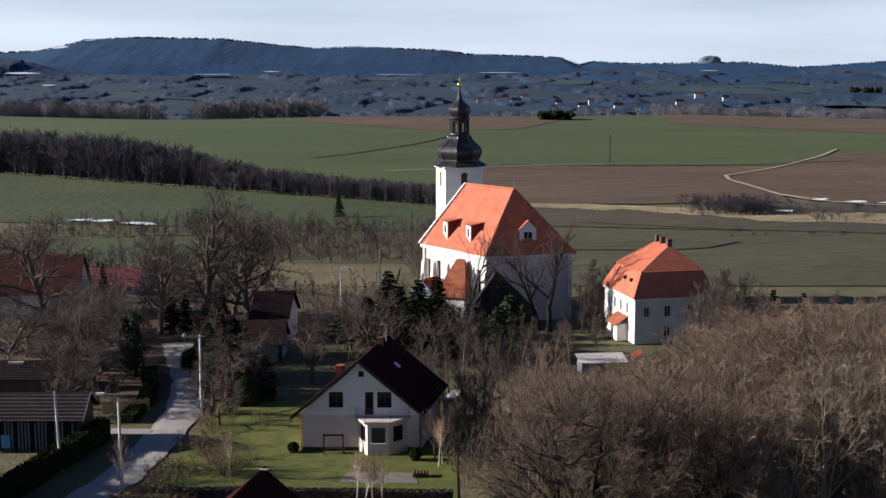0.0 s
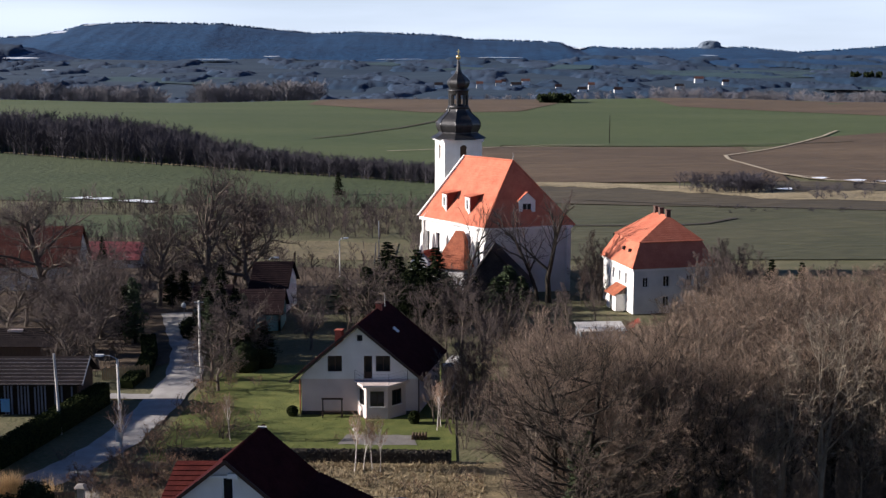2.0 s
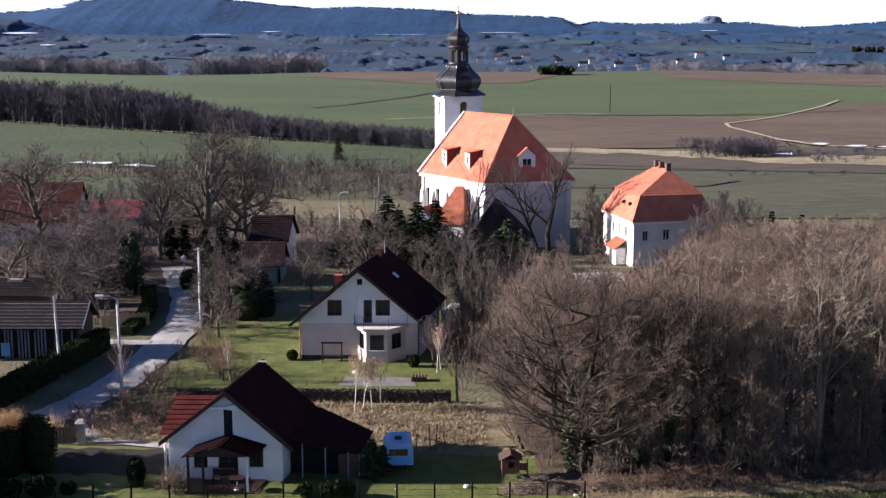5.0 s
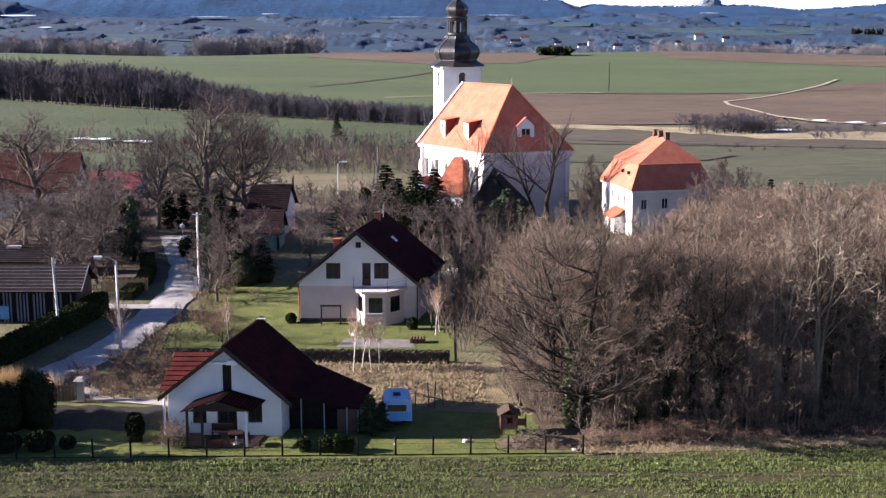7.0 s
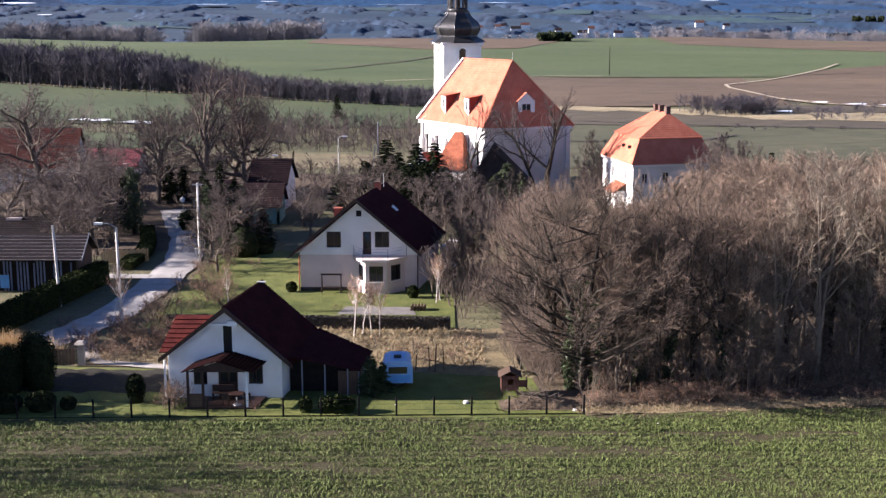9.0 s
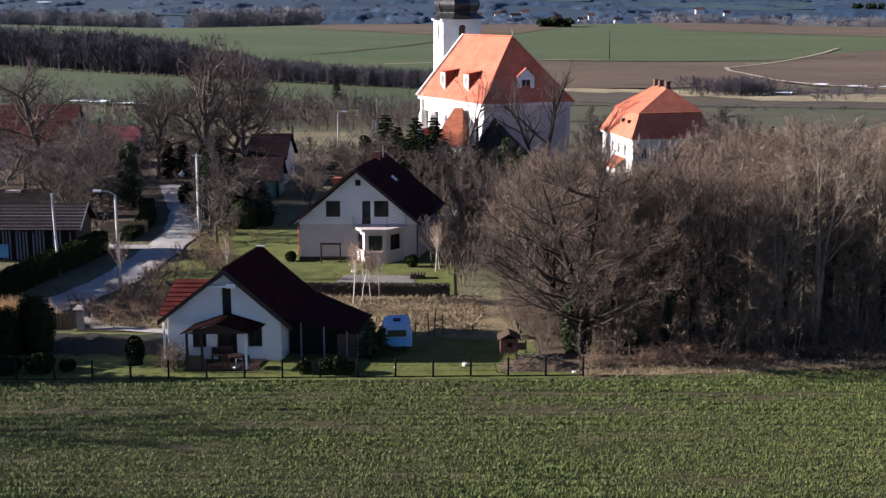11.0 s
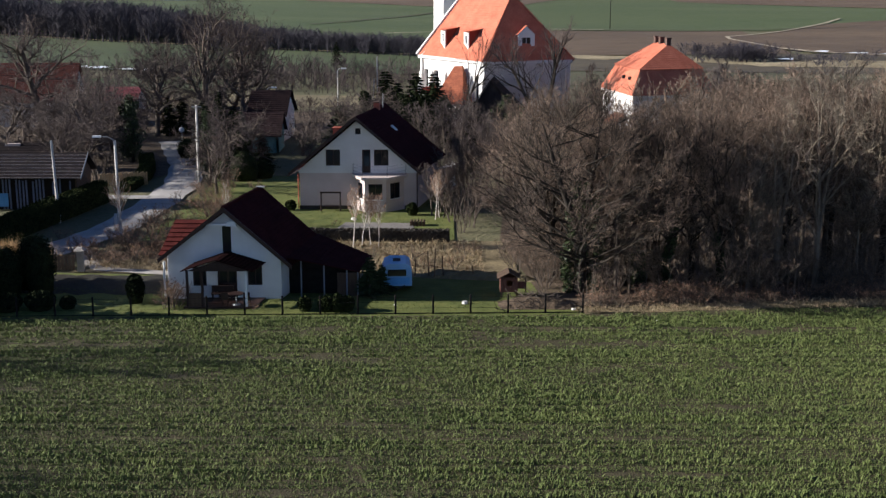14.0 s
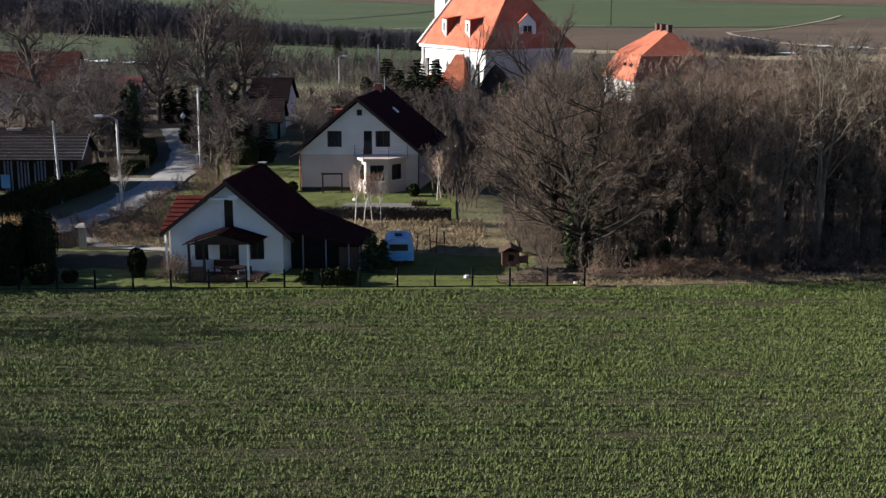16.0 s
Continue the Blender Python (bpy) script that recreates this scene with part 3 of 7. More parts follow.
def window(parent, m, x0, z0, x1, z1, y, frame="frame_brown", bar=True, sill=True, name="window"):
    """A window in a wall whose face is at y; the room is towards +y."""
    t = 0.07
    s = Shape(m)
    for a, b, c, d in ((x0, z0, x0 + t, z1), (x1 - t, z0, x1, z1), (x0 + t, z0, x1 - t, z0 + t), (x0 + t, z1 - t, x1 - t, z1)):
        s.box(a, y + 0.06, b, c, y + 0.14, d)
    if bar:
        c = (x0 + x1) / 2
        s.box(c - 0.03, y + 0.07, z0 + t, c + 0.03, y + 0.13, z1 - t)
    w = part(name, s, frame, parent)
    part("pane", Shape(m).box(x0 + t * 0.5, y + 0.09, z0 + t * 0.5, x1 - t * 0.5, y + 0.11, z1 - t * 0.5), "glass", w, "dark reflecting glass")
    if sill:
        part("sill", Shape(m).box(x0 - 0.06, y - 0.06, z0 - 0.06, x1 + 0.06, y + 0.05, z0 - 0.005), "frame_white", w)
    return w


def courses(m, e0, e1, t0, t1, step=0.34, thick=0.035):
    """A roof slope from the eave e0-e1 up to t0-t1, laid in overlapping courses, each one proud at its lower edge."""
    s = Shape(m)
    e0, e1, t0, t1 = (Vector(p) for p in (e0, e1, t0, t1))
    n = max(3, int(((t0 + t1) / 2 - (e0 + e1) / 2).length / step))
    up = (e1 - e0).cross((t0 + t1) / 2 - e0).normalized()
    if up.z < 0:
        up = -up
    v, f = [], []
    for i in range(n):
        a, b = i / n, (i + 1) / n
        for t, h in ((a, thick * 2), (b, thick * 0.7)):
            v += [e0.lerp(t0, t) + up * h, e1.lerp(t1, t) + up * h]
    top = len(v)
    v += [t0, t1, e0, e1]
    for k in range(0, top - 2, 2):
        f.append((k, k + 1, k + 3, k + 2))
    f += [(top - 2, top - 1, top + 1, top), (top, top + 1, top + 3, top + 2), (top + 2, top + 3, 1, 0)]
    f += [[top, top + 2] + list(range(0, top, 2)), list(range(1, top, 2))[::-1] + [top + 3, top + 1]]
    s.add(v, f)
    return s


def chimney(parent, x, y, z0, z1, w, mat, m=None, cap="concrete"):
    c = part("chimney", Shape(m).box(x - w / 2, y - w / 2, z0, x + w / 2, y + w / 2, z1), mat, parent)
    part("chimney_cap", Shape(m).box(x - w / 2 - 0.06, y - w / 2 - 0.06, z1, x + w / 2 + 0.06, y + w / 2 + 0.06, z1 + 0.1), cap, c)
    return c


# ---------- the church ----------
CZ = -1.0
church = thing("church", (8, 178, CZ), "white village church with steep orange tiled roof and black onion tower", "church")
C, R, L, B = Vector((5.6, 172.4, 0)), Vector((17.4, 174.7, 0)), Vector((-3.1, 183.4, 0)), Vector((9.5, 187.5, 0))
EH = 8.2
RA, RB = Vector((9.46, 176.0, 16.75)), Vector((3.1, 184.6, 16.6))


def wall_frame(p, q):
    """A frame whose x runs from p to q in the plan and whose y points to the left of it, into the building."""
    d = (q - p).normalized()
    return frame_at(p.x, p.y, CZ, (d.x, d.y), (-d.y, d.x)), (q - p).length


HW = EH - CZ
m_front, w_front = wall_frame(C, R)
part("wall", wall_panel(Shape(m_front), [0, w_front], [HW, HW], 0, 0, 0.7), "plaster_grey_and_shade", church, "plaster end wall, its shade put in as a greyer tone")
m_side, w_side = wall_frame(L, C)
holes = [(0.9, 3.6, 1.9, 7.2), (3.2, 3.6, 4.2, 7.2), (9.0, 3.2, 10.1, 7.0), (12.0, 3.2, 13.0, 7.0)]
part("wall", wall_panel(Shape(m_side), [0, w_side], [HW, HW], 0, 0, 0.7, holes), "plaster_white", church, "white plaster wall, sunlit side given the lighter tone")
for h in holes:
    window(church, m_side, *h, 0.25, "frame_white")
for px in (0.1, 2.3, 5.4, 8.2, 10.9, 13.6):
    part("buttress", Shape(m_side).hexa([(px, -0.75, 0), (px + 0.55, -0.75, 0), (px + 0.55, 0, 0), (px, 0, 0), (px, -0.35, 6.6), (px + 0.55, -0.35, 6.6), (px + 0.55, 0, 7.2), (px, 0, 7.2)]), "plaster_white", church)
m_r, w_r = wall_frame(R, B)
part("wall", wall_panel(Shape(m_r), [0, w_r], [HW, HW], 0, 0, 0.7), "plaster_grey_and_shade", church)
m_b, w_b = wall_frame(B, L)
part("wall", wall_panel(Shape(m_b), [0, w_b * 0.5, w_b], [HW, 17.3, HW], 0, 0, 0.7), "plaster_grey_and_shade", church)
for p, q, e in ((C, R, m_front), (L, C, m_side)):
    part("cornice", Shape(e).box(-0.15, -0.35, HW - 0.45, (q - p).length + 0.15, 0, HW - 0.05), "plaster_white", church)


def out(p, k=0.5):
    c = Vector((8.0, 178.5, 0))
    d = (p - c)
    q = p + d.normalized() * k
    return (q.x, q.y, EH - 0.15)


part("roof", courses(None, out(L), out(C), RB, RA, 0.38, 0.016), "tile_orange", church, "sunlit orange tile slope")
part("roof", courses(None, out(C), out(R), RA, RA + Vector((0.05, 0.02, 0)), 0.38, 0.016), "tile_orange", church, "shaded orange hip slope")
part("roof", courses(None, out(R), out(B), RA + Vector((0.05, 0.02, 0)), RB, 0.38, 0.016), "tile_orange", church)
part("verge_coping", Shape().tube([Vector(out(L)) + Vector((-0.1, 0, 0.15)), RB + Vector((-0.1, 0.1, 0.15))], [0.2, 0.2], 5), "plaster_white", church)
part("ridge_tiles", Shape().tube([RB + Vector((0, 0, 0.05)), RA + Vector((0, 0, 0.05)), Vector(out(C)) + Vector((0, 0, 0.1))], [0.17, 0.17, 0.17], 6), "tile_orange", church)
part("ridge_tiles", Shape().tube([RA + Vector((0, 0, 0.05)), Vector(out(R)) + Vector((0, 0, 0.1))], [0.17, 0.17], 6), "tile_orange", church)


def dormer(at, ax, ay, w, h, depth, roof="tile_red"):
    """A dormer that looks along -ay."""
    m = frame_at(at[0], at[1], at[2], ax, ay)
    d = part("dormer", wall_panel(Shape(m), [-w / 2, 0, w / 2], [h, h + w * 0.45, h], 0, 0, 0.16, [(-w * 0.28, h * 0.3, w * 0.28, h * 0.85)]), "plaster_white", church)
    k = window(d, m, -w * 0.28, h * 0.3, w * 0.28, h * 0.85, 0.02, "frame_white")
    # Cheeks redder and darker than the roof tiles: their shade is in the colour.
    for a_ in (-w / 2, w / 2 - 0.12):
        part("cheek", Shape(m).box(a_, 0.17, 0, a_ + 0.12, depth, h), "tile_red", d, "tile-hung dormer cheek, its shade put in as darker red")
    for s_ in (-1, 1):
        part("dormer_roof", courses(m, (s_ * (w / 2 + 0.18), -0.2, h - 0.12), (s_ * (w / 2 + 0.18), depth, h - 0.12), (0, -0.2, h + w * 0.48), (0, depth, h + w * 0.48), 0.4), roof, d)


def shed_dormer(at, ax, ay, w, h, depth):
    """A dormer that looks along -ay, under one flat slope, its cheeks hung with tiles."""
    m = frame_at(at[0], at[1], at[2], ax, ay)
    d = part("dormer", wall_panel(Shape(m), [-w / 2, w / 2], [h, h], 0, 0, 0.16, [(-w * 0.26, h * 0.42, w * 0.26, h * 0.84)]), "plaster_white", church)
    window(d, m, -w * 0.26, h * 0.42, w * 0.26, h * 0.84, 0.02, "frame_white")
    # Shade of the cheeks painted in through the darker tile red.
    for a_ in (-w / 2, w / 2 - 0.12):
        part("cheek", Shape(m).hexa([(a_, 0.17, 0), (a_ + 0.12, 0.17, 0), (a_ + 0.12, depth, h * 0.9), (a_, depth, h * 0.9), (a_, 0.17, h), (a_ + 0.12, 0.17, h), (a_ + 0.12, depth, h + 0.3), (a_, depth, h + 0.3)]), "tile_red", d, "tile-hung dormer cheek, its shade put in as darker red")
    part("dormer_roof", courses(m, (-w / 2 - 0.25, -0.35, h - 0.02), (w / 2 + 0.25, -0.35, h - 0.02), (-w / 2 - 0.25, depth, h + 0.38), (w / 2 + 0.25, depth, h + 0.38), 0.4), "tile_orange", d)


sd = (C - L).normalized()
sn = Vector((-sd.y, sd.x, 0))
for k in (4.2, 9.3):
    p = L + sd * k + sn * 0.75
    shed_dormer((p.x, p.y, EH + 0.5), (0.34, -0.94), (0.94, 0.34), 1.7, 3.1, 2.3)
fd = (R - C).normalized()
fn = Vector((-fd.y, fd.x, 0))
p = C + fd * 5.9 + fn * 0.35
dormer((p.x, p.y, EH + 0.7), (fd.x, fd.y), (fn.x, fn.y), 2.3, 2.7, 2.4, "tile_orange")
part("lightning_rod", Shape().tube([RA + Vector((0, 0, 0)), RA + Vector((0, 0, 1.1))], [0.03, 0.02], 4), "lamp_grey", church)
# side chapel and sacristies
mc = frame_at(0.8, 172.6, CZ, (0.72, -0.28), (0.42, 0.9))
chapel = part("chapel", wall_panel(Shape(mc), [-2.6, 2.6], [3.6, 3.6], 0, 0, 4.2), "plaster_white", church)
part("chapel_roof", courses(mc, (-3.0, -0.4, 3.4), (3.0, -0.4, 3.4), (-0.6, 3.2, 8.2), (0.9, 3.2, 8.2), 0.35), "tile_worn", chapel, "weathered orange hipped roof")
part("chapel_roof", courses(mc, (-3.0, 4.2, 3.4), (-3.0, -0.4, 3.4), (-0.6, 3.2, 8.2), (-0.6, 3.19, 8.2), 0.35), "tile_worn", chapel)
part("chapel_roof", courses(mc, (3.0, -0.4, 3.4), (3.0, 4.2, 3.4), (0.9, 3.19, 8.2), (0.9, 3.2, 8.2), 0.35), "tile_worn", chapel)
mp_ = frame_at(-4.6, 178.0, CZ, (0.80, -0.60), (0.60, 0.80))
porch = part("porch", wall_panel(Shape(mp_), [0, 1.7, 3.4], [3.6, 4.9, 3.6], 0, 0, 3.6, [(1.2, 0.6, 2.2, 2.9)]), "plaster_white", church, "white porch with a curved gable")
for s_, a, b in ((-1, -0.2, 1.7), (1, 3.6, 1.7)):
    part("porch_roof", courses(mp_, (a, 0.3, 3.7), (a, 3.6, 3.7), (b, 0.3, 5.1), (b, 3.6, 5.1), 0.3), "tile_red", porch)
part("finial", Shape(mp_).lathe((1.7, 0.2, 4.9), [(0.3, 0), (0.36, 0.25), (0.2, 0.5), (0.28, 0.75), (0.12, 1.05)], 8), "plaster_white", porch, smooth=True)
# the dark-roofed sacristy before the end wall
ms = frame_at(6.3, 167.0, -0.9, (1, 0.05), (0.12, 1))
sac = part("sacristy", wall_panel(Shape(ms), [-2.3, 0, 4.8], [3.5, 6.85, 1.9], 0, 0, 5.4), "slate", church, "dark slate-hung sacristy gable")
part("sacristy_roof", courses(ms, (-2.9, -0.4, 2.9), (-2.9, 5.4, 2.9), (0, -0.4, 7.0), (0, 5.4, 7.0), 0.3), "slate", sac, "dark slate roof")
part("sacristy_roof", courses(ms, (5.3, -0.4, 1.7), (5.3, 5.4, 1.7), (0, -0.4, 7.0), (0, 5.4, 7.0), 0.3), "slate", sac, "dark slate roof")
# tower
TA = 14.5
tx, ty = (math.cos(radians(TA)), math.sin(radians(TA))), (-math.sin(radians(TA)), math.cos(radians(TA)))
mt = frame_at(0.15, 187.6, CZ, tx, ty)
TS, TH = 5.65, 18.75 - CZ
tower = part("tower", wall_panel(Shape(mt), [0, TS], [TH, TH], 0, 0, 0.8, [(2.35, TH - 3.0, 3.35, TH - 1.3)]), "plaster_white", church, "white square bell tower")
mt2 = mt @ frame_at(0, TS, 0, (0, -1), (1, 0))
part("tower_wall", wall_panel(Shape(mt2), [0, TS - 0.8], [TH, TH], 0, 0, 0.8, [(2.4, TH - 3.0, 3.3, TH - 1.3), (2.6, 9.6, 3.1, 11.0)]), "plaster_white", tower)
part("tower_wall", Shape(mt).box(0.8, TS - 0.8, 0, TS, TS, TH).box(TS - 0.8, 0.8, 0, TS, TS - 0.8, TH), "plaster_white", tower)
for mm, cx_ in ((mt, 2.85), (mt2, 2.85)):
    lou = part("louvre", Shape(mm).box(cx_ - 0.5, 0.4, TH - 3.0, cx_ + 0.5, 0.5, TH - 1.3), "wood_dark", tower, "dark wooden belfry shutter")
    arch = [(cx_ + 0.52 * math.cos(a), -0.03, TH - 1.32 + 0.5 * math.sin(a)) for a in [k * math.pi / 8 for k in range(9)]]
    part("arch", Shape(mm).slab(arch, (0, 0.06, 0)), "wood_dark", lou)
part("tower_cornice", Shape(mt).box(-0.25, -0.25, TH - 0.35, TS + 0.25, TS + 0.25, TH), "plaster_white", tower)
tc = mt @ Vector((TS / 2, TS / 2, TH))
oct_ = radians(TA + 22.5)


def swell(rows, k=1.05, n=3):
    """A profile of radius and height, rounded between its rows, for an eight-sided body."""
    rows_ = []
    for i in range(len(rows) - 1):
        p0, p1, p2, p3 = (rows[max(0, min(len(rows) - 1, i + j))] for j in (-1, 0, 1, 2))
        for j in range(n):
            t = j / n
            rows_.append(tuple(0.5 * (2 * p1[c] + (p2[c] - p0[c]) * t + (2 * p0[c] - 5 * p1[c] + 4 * p2[c] - p3[c]) * t * t + (3 * p1[c] - p0[c] - 3 * p2[c] + p3[c]) * t ** 3) * (k if c == 0 else 1) for c in (0, 1)))
    return rows_ + [(rows[-1][0] * k, rows[-1][1])]


part("helmet", Shape().lathe(tc, swell([(3.95, 0.0), (3.75, 0.22), (2.95, 0.7), (2.75, 0.95), (2.95, 1.35), (3.12, 1.85), (3.1, 2.3), (2.8, 2.85), (2.3, 3.3), (1.85, 3.75), (1.6, 4.2), (1.62, 4.45)]), 8, oct_), "dome_metal", tower, "black sheet-metal onion helmet with eight ribbed sides")
for k in range(8):
    a = oct_ + k * math.pi / 4
    part("rib", Shape().tube([(tc.x + q_ * math.cos(a), tc.y + q_ * math.sin(a), tc.z + z_) for q_, z_ in swell([(2.75, 0.95), (2.95, 1.35), (3.12, 1.85), (3.1, 2.3), (2.8, 2.85), (2.3, 3.3), (1.85, 3.75), (1.62, 4.3)], 1.055, 2)], [0.06] * 15, 4), "dome_metal", tower)
lan = part("lantern", Shape().lathe(tc, [(0.42, 4.4), (0.42, 7.0)], 8, oct_), "wood_dark", tower)
for k in range(8):
    a = oct_ + k * math.pi / 4
    x, y = tc.x + 1.3 * math.cos(a), tc.y + 1.3 * math.sin(a)
    part("lantern_post", Shape().tube([(x, y, tc.z + 4.4), (x, y, tc.z + 6.6)], [0.21, 0.21], 6), "dome_metal", lan)
part("lantern_ring", Shape().lathe(tc, [(1.35, 6.3), (1.5, 6.55), (1.45, 6.8), (1.65, 6.95), (1.6, 7.1), (1.2, 7.3)], 16, oct_), "dome_metal", lan, smooth=True)
part("lantern_sill", Shape().lathe(tc, [(1.6, 4.4), (1.55, 4.75), (1.2, 4.95)], 16, oct_), "dome_metal", lan, smooth=True)
part("cupola", Shape().lathe(tc, swell([(1.2, 7.2), (1.45, 7.6), (1.6, 8.05), (1.5, 8.5), (1.1, 8.95), (0.68, 9.35), (0.42, 9.8), (0.28, 10.4), (0.2, 11.0), (0.13, 11.5)]), 8, oct_), "dome_metal", tower, "black small onion cupola with eight sides")
part("ball", Shape().lathe(tc, [(0.05, 11.4), (0.26, 11.55), (0.36, 11.8), (0.26, 12.05), (0.05, 12.2)], 12), "gold", tower, "gilded ball", smooth=True)
part("cross", Shape().box(tc.x - 0.05, tc.y - 0.05, tc.z + 12.1, tc.x + 0.05, tc.y + 0.05, tc.z + 13.0).box(tc.x - 0.25, tc.y - 0.04, tc.z + 12.55, tc.x + 0.25, tc.y + 0.04, tc.z + 12.65), "gold", tower, "small gilded cross")

# ---------- the parsonage ----------
PZ = -0.6
pa = radians(13)
mpz = frame_at(23.45, 157.0, PZ, (math.cos(pa), math.sin(pa)), (-math.sin(pa), math.cos(pa)))
pars = thing("parsonage", (28, 161, PZ), "white plastered parsonage with orange mansard roof and three chimneys", "house")
PW, PL, PH = 10.6, 10.8, 5.75
pins = [(1.2, 3.3, 1.95, 4.6), (3.9, 3.3, 4.75, 4.7), (7.0, 3.3, 7.8, 4.7), (3.9, 0.8, 4.75, 2.1), (7.0, 0.8, 7.8, 2.1)]
part("wall", wall_panel(Shape(mpz), [0, PW], [PH, PH], 0, 0, 0.55, pins), "plaster_grey_and_shade", pars, "white plaster front wall, its shade put in as a greyer tone")
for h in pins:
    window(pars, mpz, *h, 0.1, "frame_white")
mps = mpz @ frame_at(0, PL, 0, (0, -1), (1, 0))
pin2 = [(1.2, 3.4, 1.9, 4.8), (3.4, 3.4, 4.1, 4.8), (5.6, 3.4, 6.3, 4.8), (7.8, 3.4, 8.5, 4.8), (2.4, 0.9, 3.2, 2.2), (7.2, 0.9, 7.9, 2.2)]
part("wall", wall_panel(Shape(mps), [0, PL - 0.55], [PH, PH], 0, 0, 0.55, pin2), "plaster_white", pars, "white side wall, sunlit side given the lighter tone")
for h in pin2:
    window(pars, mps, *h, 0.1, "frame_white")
part("wall", Shape(mpz).box(0.55, PL - 0.55, 0, PW, PL, PH).box(PW - 0.55, 0.55, 0, PW, PL - 0.55, PH), "plaster_grey_and_shade", pars)
part("cornice", Shape(mpz).box(-0.2, -0.2, PH - 0.3, PW + 0.2, 0.0, PH).box(-0.2, 0, PH - 0.3, 0, PL + 0.2, PH), "plaster_white", pars)
i1, z1 = 1.25, PH + 3.1
e = [(-0.35, -0.35, PH), (PW + 0.35, -0.35, PH), (PW + 0.35, PL + 0.35, PH), (-0.35, PL + 0.35, PH)]
b_ = [(i1, i1, z1), (PW - i1, i1, z1), (PW - i1, PL - i1, z1), (i1, PL - i1, z1)]
ra, rb = (6.0, 4.0, PH + 5.9), (6.0, PL - 2.6, PH + 5.9)
for i in range(4):
    part("mansard", courses(mpz, e[i], e[(i + 1) % 4], b_[i], b_[(i + 1) % 4], 0.33, 0.014), "tile_orange", pars, "steep lower tile slope")
o = 0.25
c4 = [(i1 - o, i1 - o, z1 - 0.05), (PW - i1 + o, i1 - o, z1 - 0.05), (PW - i1 + o, PL - i1 + o, z1 - 0.05), (i1 - o, PL - i1 + o, z1 - 0.05)]
part("roof", courses(mpz, c4[0], c4[1], ra, (ra[0] + 0.04, ra[1], ra[2]), 0.33, 0.014), "tile_orange", pars)
part("roof", courses(mpz, c4[1], c4[2], (ra[0] + 0.04, ra[1], ra[2]), rb, 0.33, 0.014), "tile_orange", pars)
part("roof", courses(mpz, c4[2], c4[3], rb, (rb[0] - 0.04, rb[1], rb[2]), 0.33, 0.014), "tile_orange", pars)
part("roof", courses(mpz, c4[3], c4[0], rb, ra, 0.33, 0.014), "tile_orange", pars)
for y in (4.1, 6.3, 7.9):
    chimney(pars, 6.0, y, PH + 5.2, PH + 6.6, 0.55, "brick_dark", mpz, "brick_dark")
for y in (2.5, 4.6):
    part("roof_vent", Shape(mpz).box(0.25, y, PH + 1.7, 0.6, y + 0.25, PH + 2.1), "slate", pars)
pp = part("porch", wall_panel(Shape(mps), [5.2, 8.4], [2.0, 2.0], 0, -1.4, -1.2, [(6.2, 0, 7.2, 1.8)]), "plaster_white", pars)
part("porch_roof", courses(mps, (5.0, -1.7, 1.95), (8.6, -1.7, 1.95), (5.0, 0, 3.1), (8.6, 0, 3.1), 0.28), "tile_worn", pp, "brown-red lean-to porch roof")
part("porch_side", Shape(mps).box(5.2, -1.2, 0, 5.35, 0, 2.1), "plaster_white", pp)
part("porch_side", Shape(mps).box(8.25, -1.2, 0, 8.4, 0, 2.1), "plaster_white", pp)
shed_low = thing("garden_shed", (17.5, 141, -0.5), "low grey-roofed garden shed among bare scrub", "shed")
msl = frame_at(15.2, 140.5, -0.5, (1, 0.1), (-0.1, 1))
part("wall", Shape(msl).box(0, 0, 0, 5, 2.6, 1.5), "wood_grey", shed_low)
part("roof", Shape(msl).slab([(-0.2, -0.3, 1.5), (5.2, -0.3, 1.5), (5.2, 2.8, 1.9), (-0.2, 2.8, 1.9)], (0, 0, 0.08)), "concrete", shed_low)
part("side_roof", Shape(msl).slab([(5.3, 0.4, 1.2), (7.0, 0.8, 2.2), (7.2, 2.8, 2.2), (5.5, 2.8, 1.2)], (0, 0, 0.1)), "tile_red", shed_low)

# ---------- the house with the bay ----------
HZ = -0.22
h2 = thing("bay_house", (-7.5, 116, HZ), "white gabled house with dark brown roof, balcony and bay window", "house")
m2 = frame_at(-12.7, 112.4, HZ, (1, 0), (0.21, 1))
W2, D2 = 10.4, 9.2
ridge_x, ridge_h = 5.2, 8.25
ops = [(2.35, 3.95, 3.65, 5.4), (5.58, 3.3, 6.35, 5.4), (6.65, 3.95, 7.95, 5.4), (5.0, 6.75, 5.5, 7.3)]
low = part("wall", wall_panel(Shape(m2), [0, W2], [3.3, 3.3], 0, 0, 0.35), "plaster_pink", h2, "pinkish plaster ground floor")
part("wall", wall_panel(Shape(m2), [-0.06, 0.35, ridge_x, W2 - 0.2, W2 + 0.06], [3.5, 3.9, 8.0, 3.95, 3.7], 3.3, -0.05, 0.35, ops), "plaster_white", h2, "white plaster gable")
for h in (ops[0], ops[2], ops[3]):
    window(h2, m2, *h, 0.02, "frame_brown")
bd = part("balcony_door", Shape(m2).box(5.58, 0.08, 3.3, 5.7, 0.16, 5.4).box(6.23, 0.08, 3.3, 6.35, 0.16, 5.4).box(5.7, 0.08, 3.3, 6.23, 0.16, 3.9).box(5.7, 0.08, 5.28, 6.23, 0.16, 5.4), "frame_brown", h2)
part("pane", Shape(m2).box(5.68, 0.1, 3.88, 6.25, 0.13, 5.3), "glass", bd)
